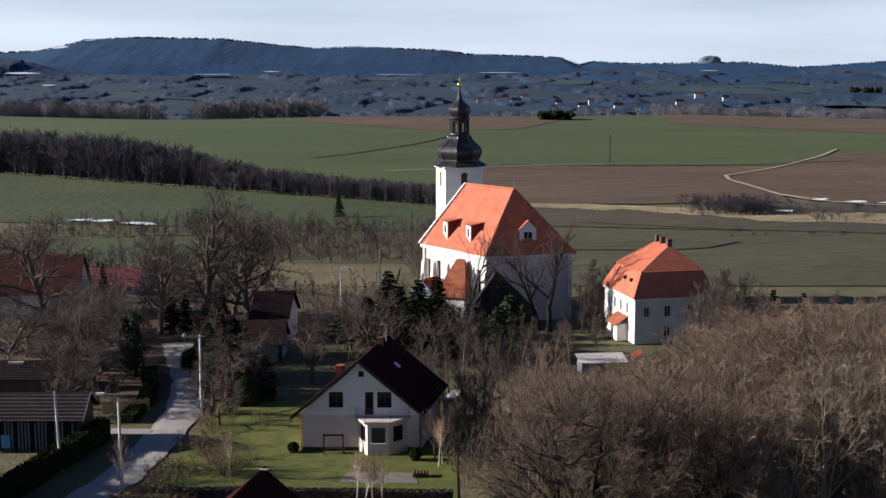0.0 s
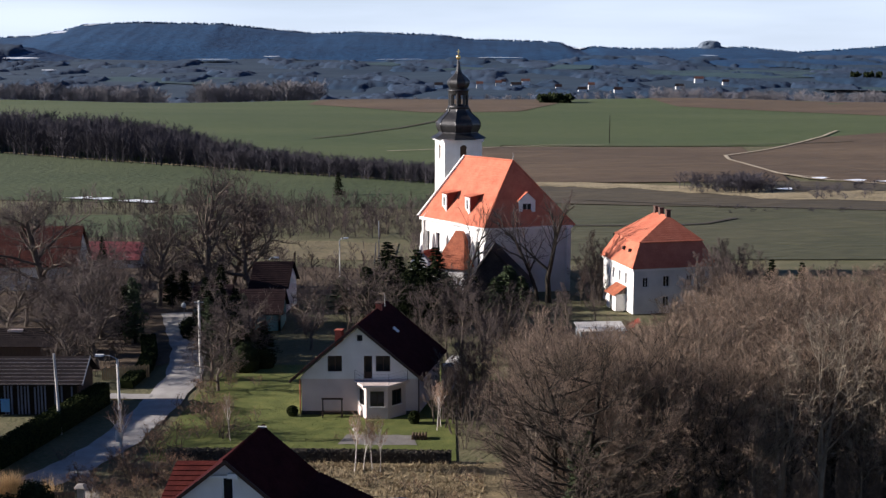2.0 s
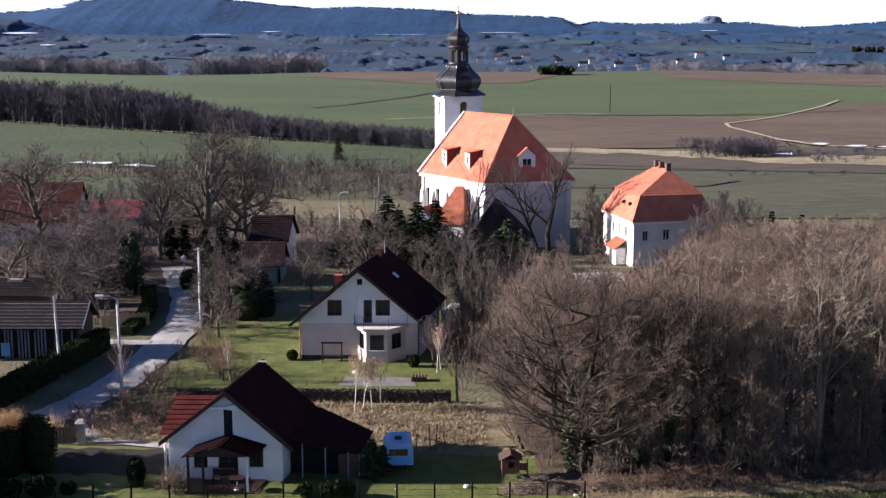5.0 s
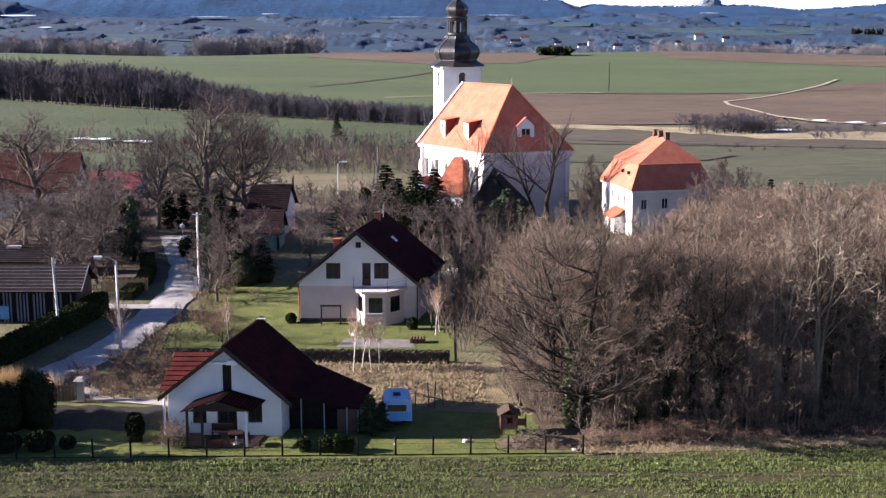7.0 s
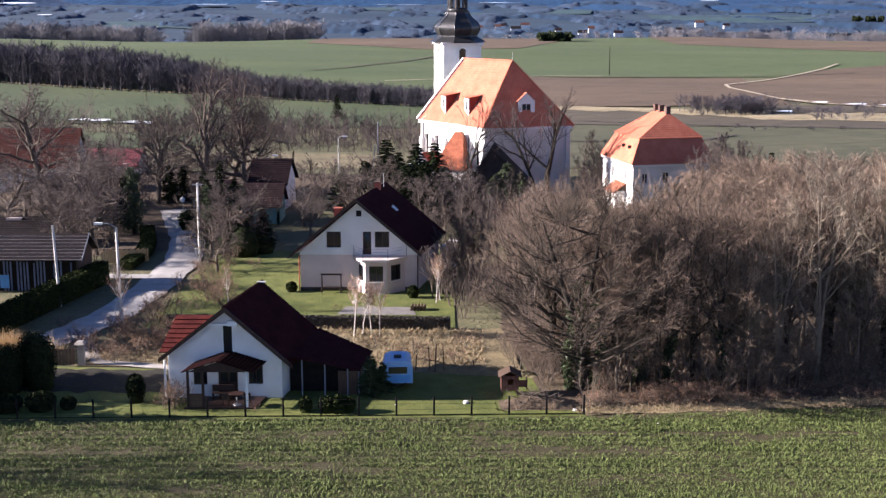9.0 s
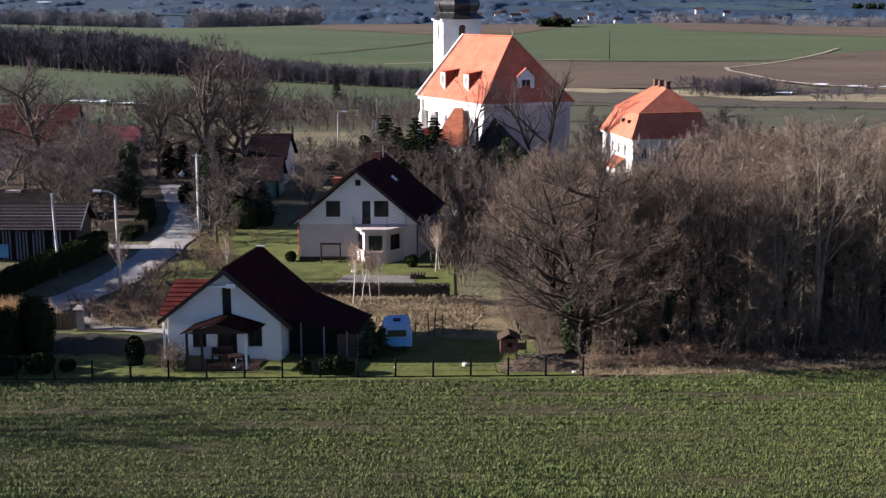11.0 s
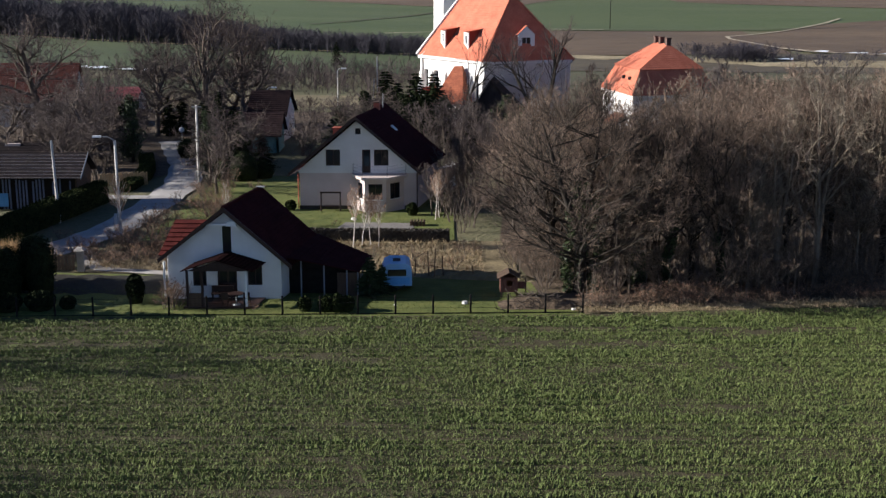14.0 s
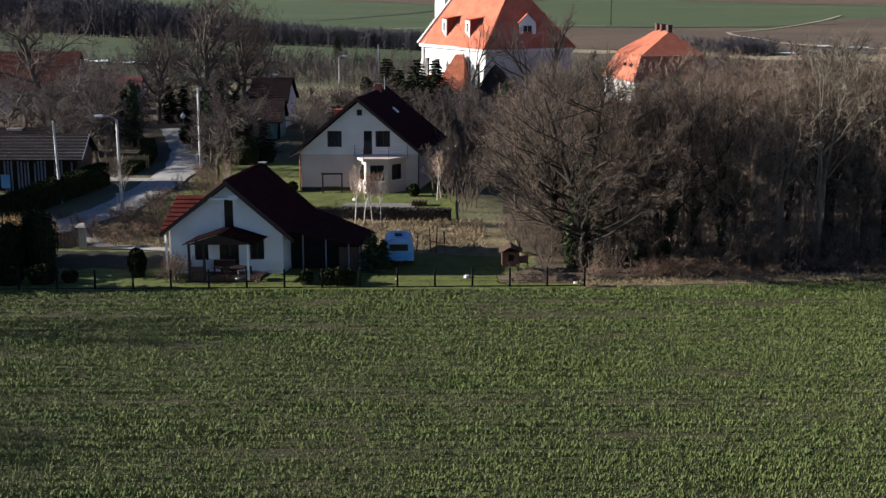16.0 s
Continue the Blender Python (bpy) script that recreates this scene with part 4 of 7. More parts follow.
part("side_wall", Shape(m2).box(0, 0.35, 0, 0.35, D2, 3.4).box(W2 - 0.35, 0.35, 0, W2, D2, 3.6).box(0.35, D2 - 0.35, 0, W2 - 0.35, D2, 3.4), "plaster_pink", h2)
for e0, e1 in (((-0.75, -0.75, 3.35), (-0.75, D2 + 0.5, 3.35)), ((W2 + 0.6, -0.75, 3.45), (W2 + 0.6, D2 + 0.5, 3.45))):
    part("roof", courses(m2, e0, e1, (ridge_x, -0.75, ridge_h + 0.15), (ridge_x, D2 + 0.5, ridge_h + 0.15), 0.34), "tile_maroon", h2, "dark brown-red tile slope")
for a, b in ((-0.75, 3.3), (W2 + 0.6, 3.4)):
    part("barge_board", Shape(m2).hexa([(a, -0.8, b - 0.2), (ridge_x, -0.8, ridge_h - 0.12), (ridge_x, -0.72, ridge_h - 0.12), (a, -0.72, b - 0.2), (a, -0.8, b + 0.08), (ridge_x, -0.8, ridge_h + 0.2), (ridge_x, -0.72, ridge_h + 0.2), (a, -0.72, b + 0.08)]), "frame_brown", h2)
part("gutter", Shape(m2).tube([(-0.85, -0.75, 3.2), (-0.85, D2 + 0.4, 3.2)], [0.08, 0.08], 6), "frame_brown", h2)
part("downpipe", Shape(m2).tube([(W2 + 0.1, -0.1, 3.3), (W2 + 0.1, -0.1, 0.1)], [0.05, 0.05], 6), "frame_brown", h2)
part("downpipe", Shape(m2).tube([(-0.1, -0.1, 3.3), (-0.1, -0.1, 0.1)], [0.05, 0.05], 6), "brick_red", h2)
chimney(h2, 2.2, 4.2, 4.6, 6.75, 0.62, "brick_red", m2, "brick_red")
chimney(h2, 5.3, 6.4, 7.9, 8.85, 0.5, "brick_red", m2, "brick_dark")
part("skylight", Shape(m2).hexa([(7.0, 4.5, 6.8), (7.5, 4.5, 6.35), (7.5, 5.1, 6.35), (7.0, 5.1, 6.8), (7.05, 4.5, 6.95), (7.55, 4.5, 6.5), (7.55, 5.1, 6.5), (7.05, 5.1, 6.95)]), "frame_white", h2)
part("aerial", Shape(m2).tube([(5.6, 7.4, 8.3), (5.6, 7.4, 9.6)], [0.03, 0.02], 4), "lamp_grey", h2)
# bay: a half hexagon with a flat roof that is the balcony
bx0, bx1, bf0, bf1, by = 5.0, 9.3, 6.2, 8.1, -1.55
bay = part("bay", Shape(m2).slab([(bx0, 0, 0), (bf0, by, 0), (bf1, by, 0), (bx1, 0, 0)], (0, 0, 0.75)), "plaster_pink", h2, "pale pink bay with three windows")
for (ax_, ay_), (cx_, cy_) in (((bx0, 0), (bf0, by)), ((bf0, by), (bf1, by)), ((bf1, by), (bx1, 0))):
    ln = math.hypot(cx_ - ax_, cy_ - ay_)
    mb = m2 @ frame_at(ax_, ay_, 0, ((cx_ - ax_) / ln, (cy_ - ay_) / ln), (-(cy_ - ay_) / ln, (cx_ - ax_) / ln))
    hole = (ln / 2 - 0.62 if ln < 1.96 else 0.45, 1.15, ln / 2 + 0.62 if ln < 1.96 else ln - 0.45, 2.55)
    part("bay_wall", wall_panel(Shape(mb), [0, ln], [2.95, 2.95], 0.75, 0, 0.2, [hole]), "plaster_pink", bay)
    window(bay, mb, *hole, -0.02, "frame_brown")
part("balcony_slab", Shape(m2).slab([(bx0 - 0.35, 0, 2.95), (bf0 - 0.2, by - 0.35, 2.95), (bf1 + 0.2, by - 0.35, 2.95), (bx1 + 0.35, 0, 2.95)], (0, 0, 0.22)), "plaster_pink", bay, "pale flat roof edge used as balcony")
bp = [(bx0 - 0.2, -0.1), (bf0 - 0.15, by - 0.2), (bf1 + 0.15, by - 0.2), (bx1 + 0.2, -0.1)]
rail = Shape(m2)
for z in (3.55, 3.85, 4.12):
    rail.tube([(x, y, z) for x, y in bp], [0.006] * 4, 4)
part("railing", rail, "fence_dark", bay, "thin metal balcony rail")
for x, y in bp:
    part("rail_post", Shape(m2).tube([(x, y, 3.2), (x, y, 4.15)], [0.018, 0.018], 5), "fence_dark", bay)
part("plinth", Shape(m2).box(-0.04, -0.05, 0, 5.0, 0, 0.35), "stone_dark", h2)
part("plinth", Shape(m2).box(9.35, -0.05, 0, W2 + 0.04, 0, 0.35), "stone_dark", h2)
ann = part("annex", Shape(m2).box(W2 + 0.35, 8.2, 0, W2 + 1.35, 12.5, 2.3), "plaster_grey_and_shade", h2, "small white annex behind the house")
part("annex_roof", Shape(m2).box(W2 + 0.25, 8.0, 2.3, W2 + 1.45, 9.2, 2.40), "frame_white", ann)
swing = thing("garden_swing", (-9.9, 111.6, HZ), "dark wooden garden swing bench frame on the lawn", "swing")
for x in (-10.75, -9.05):
    part("post", Shape().tube([(x, 111.3, HZ), (x, 111.6, HZ + 1.65)], [0.06, 0.06], 5), "frame_brown", swing)
    part("post", Shape().tube([(x, 111.9, HZ), (x, 111.6, HZ + 1.65)], [0.06, 0.06], 5), "frame_brown", swing)
part("top_rail", Shape().box(-10.85, 111.53, HZ + 1.6, -8.95, 111.67, HZ + 1.74), "frame_brown", swing)
part("seat", Shape().box(-10.6, 111.35, HZ + 0.42, -9.2, 111.85, HZ + 0.5), "frame_brown", swing)

# ---------- the house at the field ----------
h1 = thing("gable_house", (-14, 84, 0), "white gabled house with dark maroon roof, porch and open lean-to", "house")
m1 = frame_at(-13.95, 80.75, 0, (1, 0), (0.19, 1))
D1 = 6.6
rz = 6.05
o1 = [(-0.42, 3.05, 0.30, 5.0), (1.25, 0.95, 2.2, 2.3), (-0.75, 0.1, 0.55, 2.3), (-2.35, 0.9, -1.45, 2.2)]
part("wall", wall_panel(Shape(m1), [-3.9, 0, 3.45], [3.0, rz - 0.15, 2.85], 0, 0, 0.35, o1), "plaster_white", h1, "white plaster gable wall")
window(h1, m1, *o1[0], 0.02, "frame_white", bar=False)
window(h1, m1, *o1[1], 0.02, "frame_brown")
window(h1, m1, *o1[3], 0.02, "frame_brown")
dr = part("door", Shape(m1).box(-0.75, 0.12, 0.1, 0.55, 0.2, 2.3), "frame_brown", h1, "dark wooden double door")
part("pane", Shape(m1).box(-0.6, 0.1, 1.1, -0.15, 0.13, 2.1).box(0.0, 0.1, 1.1, 0.42, 0.13, 2.1), "glass", dr)
part("side_wall", Shape(m1).box(-3.9, 0.35, 0, -3.55, D1, 3.0).box(3.1, 0.35, 0, 3.45, D1, 2.9).box(-3.55, D1 - 0.35, 0, 3.1, D1, 3.0), "plaster_white", h1)
part("gable_beam", Shape(m1).box(-1.2, -0.48, 5.02, 0.75, -0.34, 5.16), "frame_white", h1)
part("beam_end", Shape(m1).box(0.15, -0.56, 5.0, 0.8, -0.3, 5.32), "frame_white", h1)
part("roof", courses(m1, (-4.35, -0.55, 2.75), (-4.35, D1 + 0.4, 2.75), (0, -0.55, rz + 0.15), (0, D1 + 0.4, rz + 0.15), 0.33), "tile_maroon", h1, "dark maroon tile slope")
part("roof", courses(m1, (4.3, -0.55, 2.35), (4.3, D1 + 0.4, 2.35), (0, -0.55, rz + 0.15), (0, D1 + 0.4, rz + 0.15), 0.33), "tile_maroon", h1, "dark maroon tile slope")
part("ridge_tiles", Shape(m1).tube([(0, -0.6, rz + 0.2), (0, D1 + 0.45, rz + 0.2)], [0.14, 0.14], 6), "tile_maroon", h1)
part("ridge_plate", Shape(m1).box(-0.12, D1 - 0.4, rz + 0.28, 0.45, D1 - 0.2, rz + 0.36), "concrete", h1)
for a, zb in ((-4.35, 2.75), (4.3, 2.35)):
    part("barge_board", Shape(m1).hexa([(a, -0.62, zb - 0.2), (0, -0.62, rz - 0.1), (0, -0.54, rz - 0.1), (a, -0.54, zb - 0.2), (a, -0.62, zb + 0.1), (0, -0.62, rz + 0.22), (0, -0.54, rz + 0.22), (a, -0.54, zb + 0.1)]), "frame_brown", h1)
# open lean-to
lt = part("lean_to_roof", courses(m1, (8.5, 0.2, 1.75), (8.2, 4.9, 1.75), (3.9, -0.3, 2.85), (3.9, D1 + 0.4, 2.85), 0.33), "tile_maroon", h1, "low lean-to roof")
for x, y in ((4.6, 0.5), (6.1, 0.5), (7.6, 0.5), (8.3, 0.6), (8.1, 2.6), (8.0, 4.6)):
    part("post", Shape(m1).tube([(x, y, 0), (x, y, 1.72 + (8.5 - x) * 0.22)], [0.05, 0.05], 5), "wood_grey", lt)
# A dark slab put in for the lean-to's unlit depth.
part("back_wall", Shape(m1).hexa([(3.5, 1.5, 0), (8.2, 1.3, 0), (8.2, 1.4, 0), (3.5, 1.6, 0), (3.5, 1.5, 2.8), (8.2, 1.3, 1.75), (8.2, 1.4, 1.75), (3.5, 1.6, 2.8)]), "fence_dark", lt, "near-black slab in the lean-to, standing for its shaded inside")
bw = part("board_wall", Shape(m1).box(6.9, 0.75, 0, 8.4, 0.8, 1.6), "wood_dark", lt)
# porch
pr_y = -2.3
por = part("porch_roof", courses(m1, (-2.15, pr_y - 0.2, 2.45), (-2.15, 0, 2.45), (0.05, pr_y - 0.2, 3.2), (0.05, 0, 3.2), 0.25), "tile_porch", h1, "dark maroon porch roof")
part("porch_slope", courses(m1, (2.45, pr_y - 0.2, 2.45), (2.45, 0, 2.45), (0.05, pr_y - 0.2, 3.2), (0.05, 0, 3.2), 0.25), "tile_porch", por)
part("porch_gable", Shape(m1).slab([(-1.9, pr_y, 2.45), (2.2, pr_y, 2.45), (0.05, pr_y, 3.1)], (0, 0.08, 0)), "frame_brown", por)
for x in (-1.85, -0.9, 1.9):
    part("porch_post", Shape(m1).box(x - 0.065, pr_y, 0.02, x + 0.065, pr_y + 0.13, 2.5), "frame_white" if x > 0 else "frame_brown", por)
# Deck coloured dark to hold the porch's shade.
part("porch_floor", Shape(m1).box(-2.1, pr_y - 0.1, 0.0, 2.4, 0, 0.12), "frame_brown", por, "porch deck, its shade put in as a dark brown")
part("porch_rail", Shape(m1).box(-1.8, pr_y + 0.05, 0.12, -0.95, pr_y + 0.12, 1.0), "wood_dark", por)
# Near-black furniture, set here also to darken the porch.
table = thing("garden_table", (-13.2, 79.0, 0.12), "round dark wooden garden table on the porch", "table")
bench = thing("garden_bench", (-14.2, 79.9, 0.12), "dark wooden bench against the porch wall", "bench")
part("seat", Shape().box(-15.0, 79.9, 0.54, -13.6, 80.3, 0.60), "frame_brown", bench)
part("backrest", Shape().box(-15.0, 80.28, 0.62, -13.6, 80.34, 1.05), "frame_brown", bench)
for x_ in (-14.95, -13.71):
    for y_ in (79.93, 80.22):
        part("leg", Shape().box(x_, y_, 0.12, x_ + 0.06, y_ + 0.06, 0.54), "frame_brown", bench)
for x_, y_ in ((-13.9, 78.85), (-12.5, 78.9)):
    chair = thing("garden_chair", (x_, y_, 0.12), "dark garden chair at the porch table", "chair", "chairs on the porch")
    part("seat", Shape().box(x_ - 0.22, y_ - 0.22, 0.54, x_ + 0.22, y_ + 0.22, 0.58), "frame_brown", chair)
    part("backrest", Shape().box(x_ - 0.22, y_ - 0.26, 0.58, x_ + 0.22, y_ - 0.22, 1.02), "frame_brown", chair)
    for a_ in (-0.2, 0.16):
        for b_2 in (-0.2, 0.16):
            part("leg", Shape().box(x_ + a_, y_ + b_2, 0.12, x_ + a_ + 0.04, y_ + b_2 + 0.04, 0.54), "frame_brown", chair)
part("tabletop", Shape().lathe((-13.2, 79.0, 0.12), [(0.5, 0.70), (0.52, 0.72), (0.52, 0.75), (0.5, 0.76)], 16), "frame_brown", table)
part("leg", Shape().lathe((-13.2, 79.0, 0.12), [(0.28, 0), (0.25, 0.04), (0.05, 0.08), (0.05, 0.7)], 10), "lamp_grey", table)
# the side wing
wg = part("wing", Shape(m1).box(-5.2, 3.0, 0, -3.9, 6.6, 2.5), "plaster_white", h1, "side wing")
part("wing_roof", courses(m1, (-5.55, 2.5, 2.35), (-2.6, 2.5, 2.35), (-5.45, 5.4, 4.2), (-2.2, 5.4, 4.2), 0.4, 0.055), "tile_wing", wg, "red tile courses, redder than the main roof")
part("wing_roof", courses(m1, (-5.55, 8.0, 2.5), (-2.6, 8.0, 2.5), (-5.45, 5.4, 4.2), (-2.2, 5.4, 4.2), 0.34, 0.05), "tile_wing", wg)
part("downpipe", Shape(m1).tube([(-4.15, -0.1, 2.6), (-4.15, -0.1, 0.1)], [0.07, 0.07], 6), "frame_white", h1)

# ---------- sheds and cottages across the road ----------
barn = thing("timber_barn", (-40, 113, -0.25), "weathered board barn with dark ribbed roof", "barn")
ma = frame_at(-48.0, 112.3, -0.25, (1, 0.0), (0.0, 1))
BW, BE, BR, BD = 15.4, 3.05, 4.75, 2.35                # length, eave, ridge, half depth
part("wall", Shape(ma).box(0, 0.12, 0, BW, 0.2, BE), "fence_dark", barn, "dark board backing")
q = random.Random(3)
for k in range(int(BW / 0.3)):
    if 9 < k < 14 or q.random() < 0.42:
        continue
    part("board", Shape(ma).box(k * 0.3, 0.02 + 0.03 * (k % 2), 0.05, k * 0.3 + 0.14, 0.1 + 0.03 * (k % 2), BE - q.uniform(0.1, 0.5)), "board_blue", barn)
for y0 in (-0.5, 2 * BD + 0.5):
    part("roof", Shape(ma).slab([(-0.4, y0, BE - 0.2), (BW + 0.5, y0, BE - 0.2), (BW + 0.5, BD, BR), (-0.4, BD, BR)], (0, 0, 0.08)), "sheet_brown", barn, "dark ribbed roof sheets")
for k in range(8):
    t_ = (k + 0.06) / 8
    y_, z_ = -0.5 + (BD + 0.5) * t_, BE - 0.2 + (BR - BE + 0.2) * t_ + 0.09
    part("batten", Shape(ma).box(-0.4, y_, z_, BW + 0.5, y_ + 0.03, z_ + 0.045), "sheet_pale", barn)
part("gable", wall_panel(Shape(ma @ frame_at(BW, 0, 0, (0, 1), (-1, 0))), [0, BD, 2 * BD], [BE, BR - 0.1, BE], 0, 0, 0.15), "wood_dark", barn)
part("barge_board", Shape(ma).hexa([(BW + 0.5, -0.5, BE - 0.25), (BW + 0.56, -0.5, BE - 0.25), (BW + 0.56, BD, BR - 0.05), (BW + 0.5, BD, BR - 0.05), (BW + 0.5, -0.5, BE - 0.05), (BW + 0.56, -0.5, BE - 0.05), (BW + 0.56, BD, BR + 0.16), (BW + 0.5, BD, BR + 0.16)]), "wood_grey", barn)
for x in (7.2, 8.4, 3.0):
    part("tarp", Shape(ma).box(x, -0.06, 0.3, x + 0.8, 0.0, 1.5), "blue_paint", barn, "blue tarpaulin on the boards")
old = thing("brown_outbuilding", (-46, 134, -0.4), "brown outbuilding with a pale roof hatch", "outbuilding")
mo = frame_at(-55, 133, -0.4)
part("wall", Shape(mo).box(0, 0, 0, 15, 5, 1.6), "wood_dark", old)
part("roof", courses(mo, (-0.3, -0.4, 1.5), (15.4, -0.4, 1.5), (-0.3, 3, 2.8), (15.4, 3, 2.8), 0.35), "sheet_brown", old)
part("hatch", Shape(mo).box(8.4, 2.2, 2.5, 10.0, 2.7, 2.78), "plaster_pink", old)


def cottage(name, label, x, y, z, ax, ay, w, d, hw, hr, wall, roof, ridge_along=True, windows=True):
    """A small gabled house; the ridge runs along x, or along y."""
    t = thing(name, (x, y, z), label, "house")
    m = frame_at(x, y, z, ax, ay)
    ws = []
    if windows:
        n = max(1, int(w / 2.6))
        ws = [((i + 0.5) * w / n - 0.42, hw * 0.36, (i + 0.5) * w / n + 0.42, hw * 0.36 + 1.2) for i in range(n)]
    if ridge_along:
        part("wall", wall_panel(Shape(m), [0, w], [hw, hw], 0, 0, 0.3, ws), wall, t)
        part("gable", wall_panel(Shape(m @ frame_at(w, 0, 0, (0, 1), (-1, 0))), [0, d / 2, d], [hw, hr - 0.1, hw], 0, 0, 0.3), wall, t)
        part("gable", wall_panel(Shape(m @ frame_at(0, d, 0, (0, -1), (1, 0))), [0, d / 2, d], [hw, hr - 0.1, hw], 0, 0, 0.3), wall, t)
        part("roof", courses(m, (-0.4, -0.4, hw - 0.25), (w + 0.4, -0.4, hw - 0.25), (-0.4, d / 2, hr), (w + 0.4, d / 2, hr), 0.34), roof, t)
        part("roof", courses(m, (-0.4, d + 0.4, hw - 0.25), (w + 0.4, d + 0.4, hw - 0.25), (-0.4, d / 2, hr), (w + 0.4, d / 2, hr), 0.34), roof, t)
    else:
        part("wall", wall_panel(Shape(m), [0, w / 2, w], [hw, hr - 0.1, hw], 0, 0, 0.3, ws), wall, t)
        part("side_wall", Shape(m).box(0, 0.3, 0, 0.3, d, hw).box(w - 0.3, 0.3, 0, w, d, hw), wall, t)
        part("roof", courses(m, (-0.4, -0.4, hw - 0.25), (-0.4, d + 0.4, hw - 0.25), (w / 2, -0.4, hr), (w / 2, d + 0.4, hr), 0.34), roof, t)
        part("roof", courses(m, (w + 0.4, -0.4, hw - 0.25), (w + 0.4, d + 0.4, hw - 0.25), (w / 2, -0.4, hr), (w / 2, d + 0.4, hr), 0.34), roof, t)
    for h in ws:
        window(t, m, *h, 0.02, "frame_white")
    return t


cottage("red_roof_cottage", "grey-white cottage behind trees, red tiled roof darkened in colour for shade and haze", -63, 174, -1, (1, 0.05), (-0.05, 1), 12.6, 8, 3.6, 8.4, "plaster_grey_and_shade", "tile_red_dim")
cottage("pink_roof_house", "low house with a dusky pink-red roof", -56, 196, -1.6, (1, -0.04), (0.04, 1), 9, 7, 1.6, 3.6, "plaster_grey_and_shade", "tile_pink")
cottage("dark_cottage", "small whitewashed cottage with a black steep roof", -23.8, 157.8, -0.6, (1, 0.1), (0.1, 1), 4.2, 6.0, 3.3, 6.0, "plaster_white", "tile_dark")
cottage("teal_cottage", "dark-roofed cottage with a teal painted gable", -23.6, 147.5, -0.5, (1, 0), (0, 1), 4.6, 5.5, 2.2, 4.4, "teal_paint", "tile_dark", True, False)
cottage("white_annex", "whitewashed outbuilding behind a hedge", -30.0, 152.5, -0.6, (1, 0.1), (0, 1), 4.0, 4, 2.6, 4.2, "plaster_white", "tile_dark", True, False)

# ---------- poles and lamps ----------


def pole(x, y, h, label, lean=(0, 0), mat="concrete", box=False, arm=None):
    z = land(x, y)
    t = thing("street_lamp" if arm else "utility_pole", (x, y, z), label, "street lamp" if arm else "pole", "poles along the road")
    top = (x + lean[0], y + lean[1], z + h)
    slim_ = 1.0 if y < 130 else 0.62
    part("post", Shape().tube([(x, y, z - 0.1), top], [0.15 * slim_, 0.10 * slim_], 8), mat, t)
    if box:
        part("fuse_box", Shape().box(x - 0.42, y - 0.12, z + 0.7, x - 0.16, y + 0.12, z + 1.6), "concrete", t)
    if arm:
        part("arm", Shape().tube([top, (top[0] + arm * 0.5, top[1], top[2] + 0.3), (top[0] + arm, top[1], top[2] + 0.32)], [0.05, 0.045, 0.04], 6), "lamp_grey", t)
        s_ = 1 if arm > 0 else -1
        part("lamp_head", Shape().box(min(top[0] + arm, top[0] + arm + 0.65 * s_), top[1] - 0.13, top[2] + 0.24, max(top[0] + arm, top[0] + arm + 0.65 * s_), top[1] + 0.13, top[2] + 0.4), "frame_white", t)
    return t


pole(-26.3, 102.0, 7.6, "pale concrete street lamp with a curved arm beside the road", (-0.05, 0), "concrete", True, -1.1)
pole(-32.6, 106.5, 7.0, "pale concrete pole behind the hedge", (-0.25, 0))
p2 = pole(-24.0, 124.3, 8.1, "pale concrete pole with a crossbar at the bend", (0.05, 0), "concrete", True)
part("crossbar", Shape().box(-24.4, 124.2, 7.55, -23.5, 124.35, 7.65), "lamp_grey", p2)
pole(-13.4, 164.5, 8.3, "street lamp with a white head near the church", (0, 0), "concrete", False, 0.5)
pole(-19.6, 167, 6.6, "dark wooden pole beside the meadow", (0.2, 0), "wood_dark")
pole(-20.3, 167, 6.4, "dark wooden pole with a strut beside the meadow", (0.8, 0), "wood_dark")
pole(-8.9, 176, 9.5, "grey wooden pole in the churchyard scrub", (0, 0), "wood_grey")
pole(-9.8, 176, 6.5, "grey wooden pole with a strut", (0.5, 0), "wood_grey")
pole(-22.3, 163, 6.0, "street lamp with a drooping arm", (0, 0), "wood_dark", False, 0.6)
mast = thing("field_mast", (65, 505, land(65, 505)), "thin steel mast far out in the green field", "mast")
part("post", Shape().tube([(65, 505, land(65, 505)), (65, 505, land(65, 505) + 11)], [0.2, 0.12], 5), "fence_dark", mast)

# ---------- fence at the crop ----------
fence = thing("wire_fence", (-8, 76.9, 0), "dark wire fence with slender posts along the crop", "fence")


def fy(x):
    return 76.62 + (x + 22.2) * 0.0265


xs_ = [-28.9 + 2.363 * i for i in range(17)]
for i, x in enumerate(xs_):
    part("post", Shape().tube([(x, fy(x), -0.1), (x, fy(x), 1.25)], [0.07, 0.065], 5), "fence_dark", fence)
for z in (0.06, 0.42, 0.8, 1.12):
    part("wire", Shape().tube([(x, fy(x), z - (0.02 if z > 0.1 else 0)) for x in xs_], [0.009 if z > 0.1 else 0.03] * len(xs_), 3), "fence_dark", fence)

# ---------- plants ----------


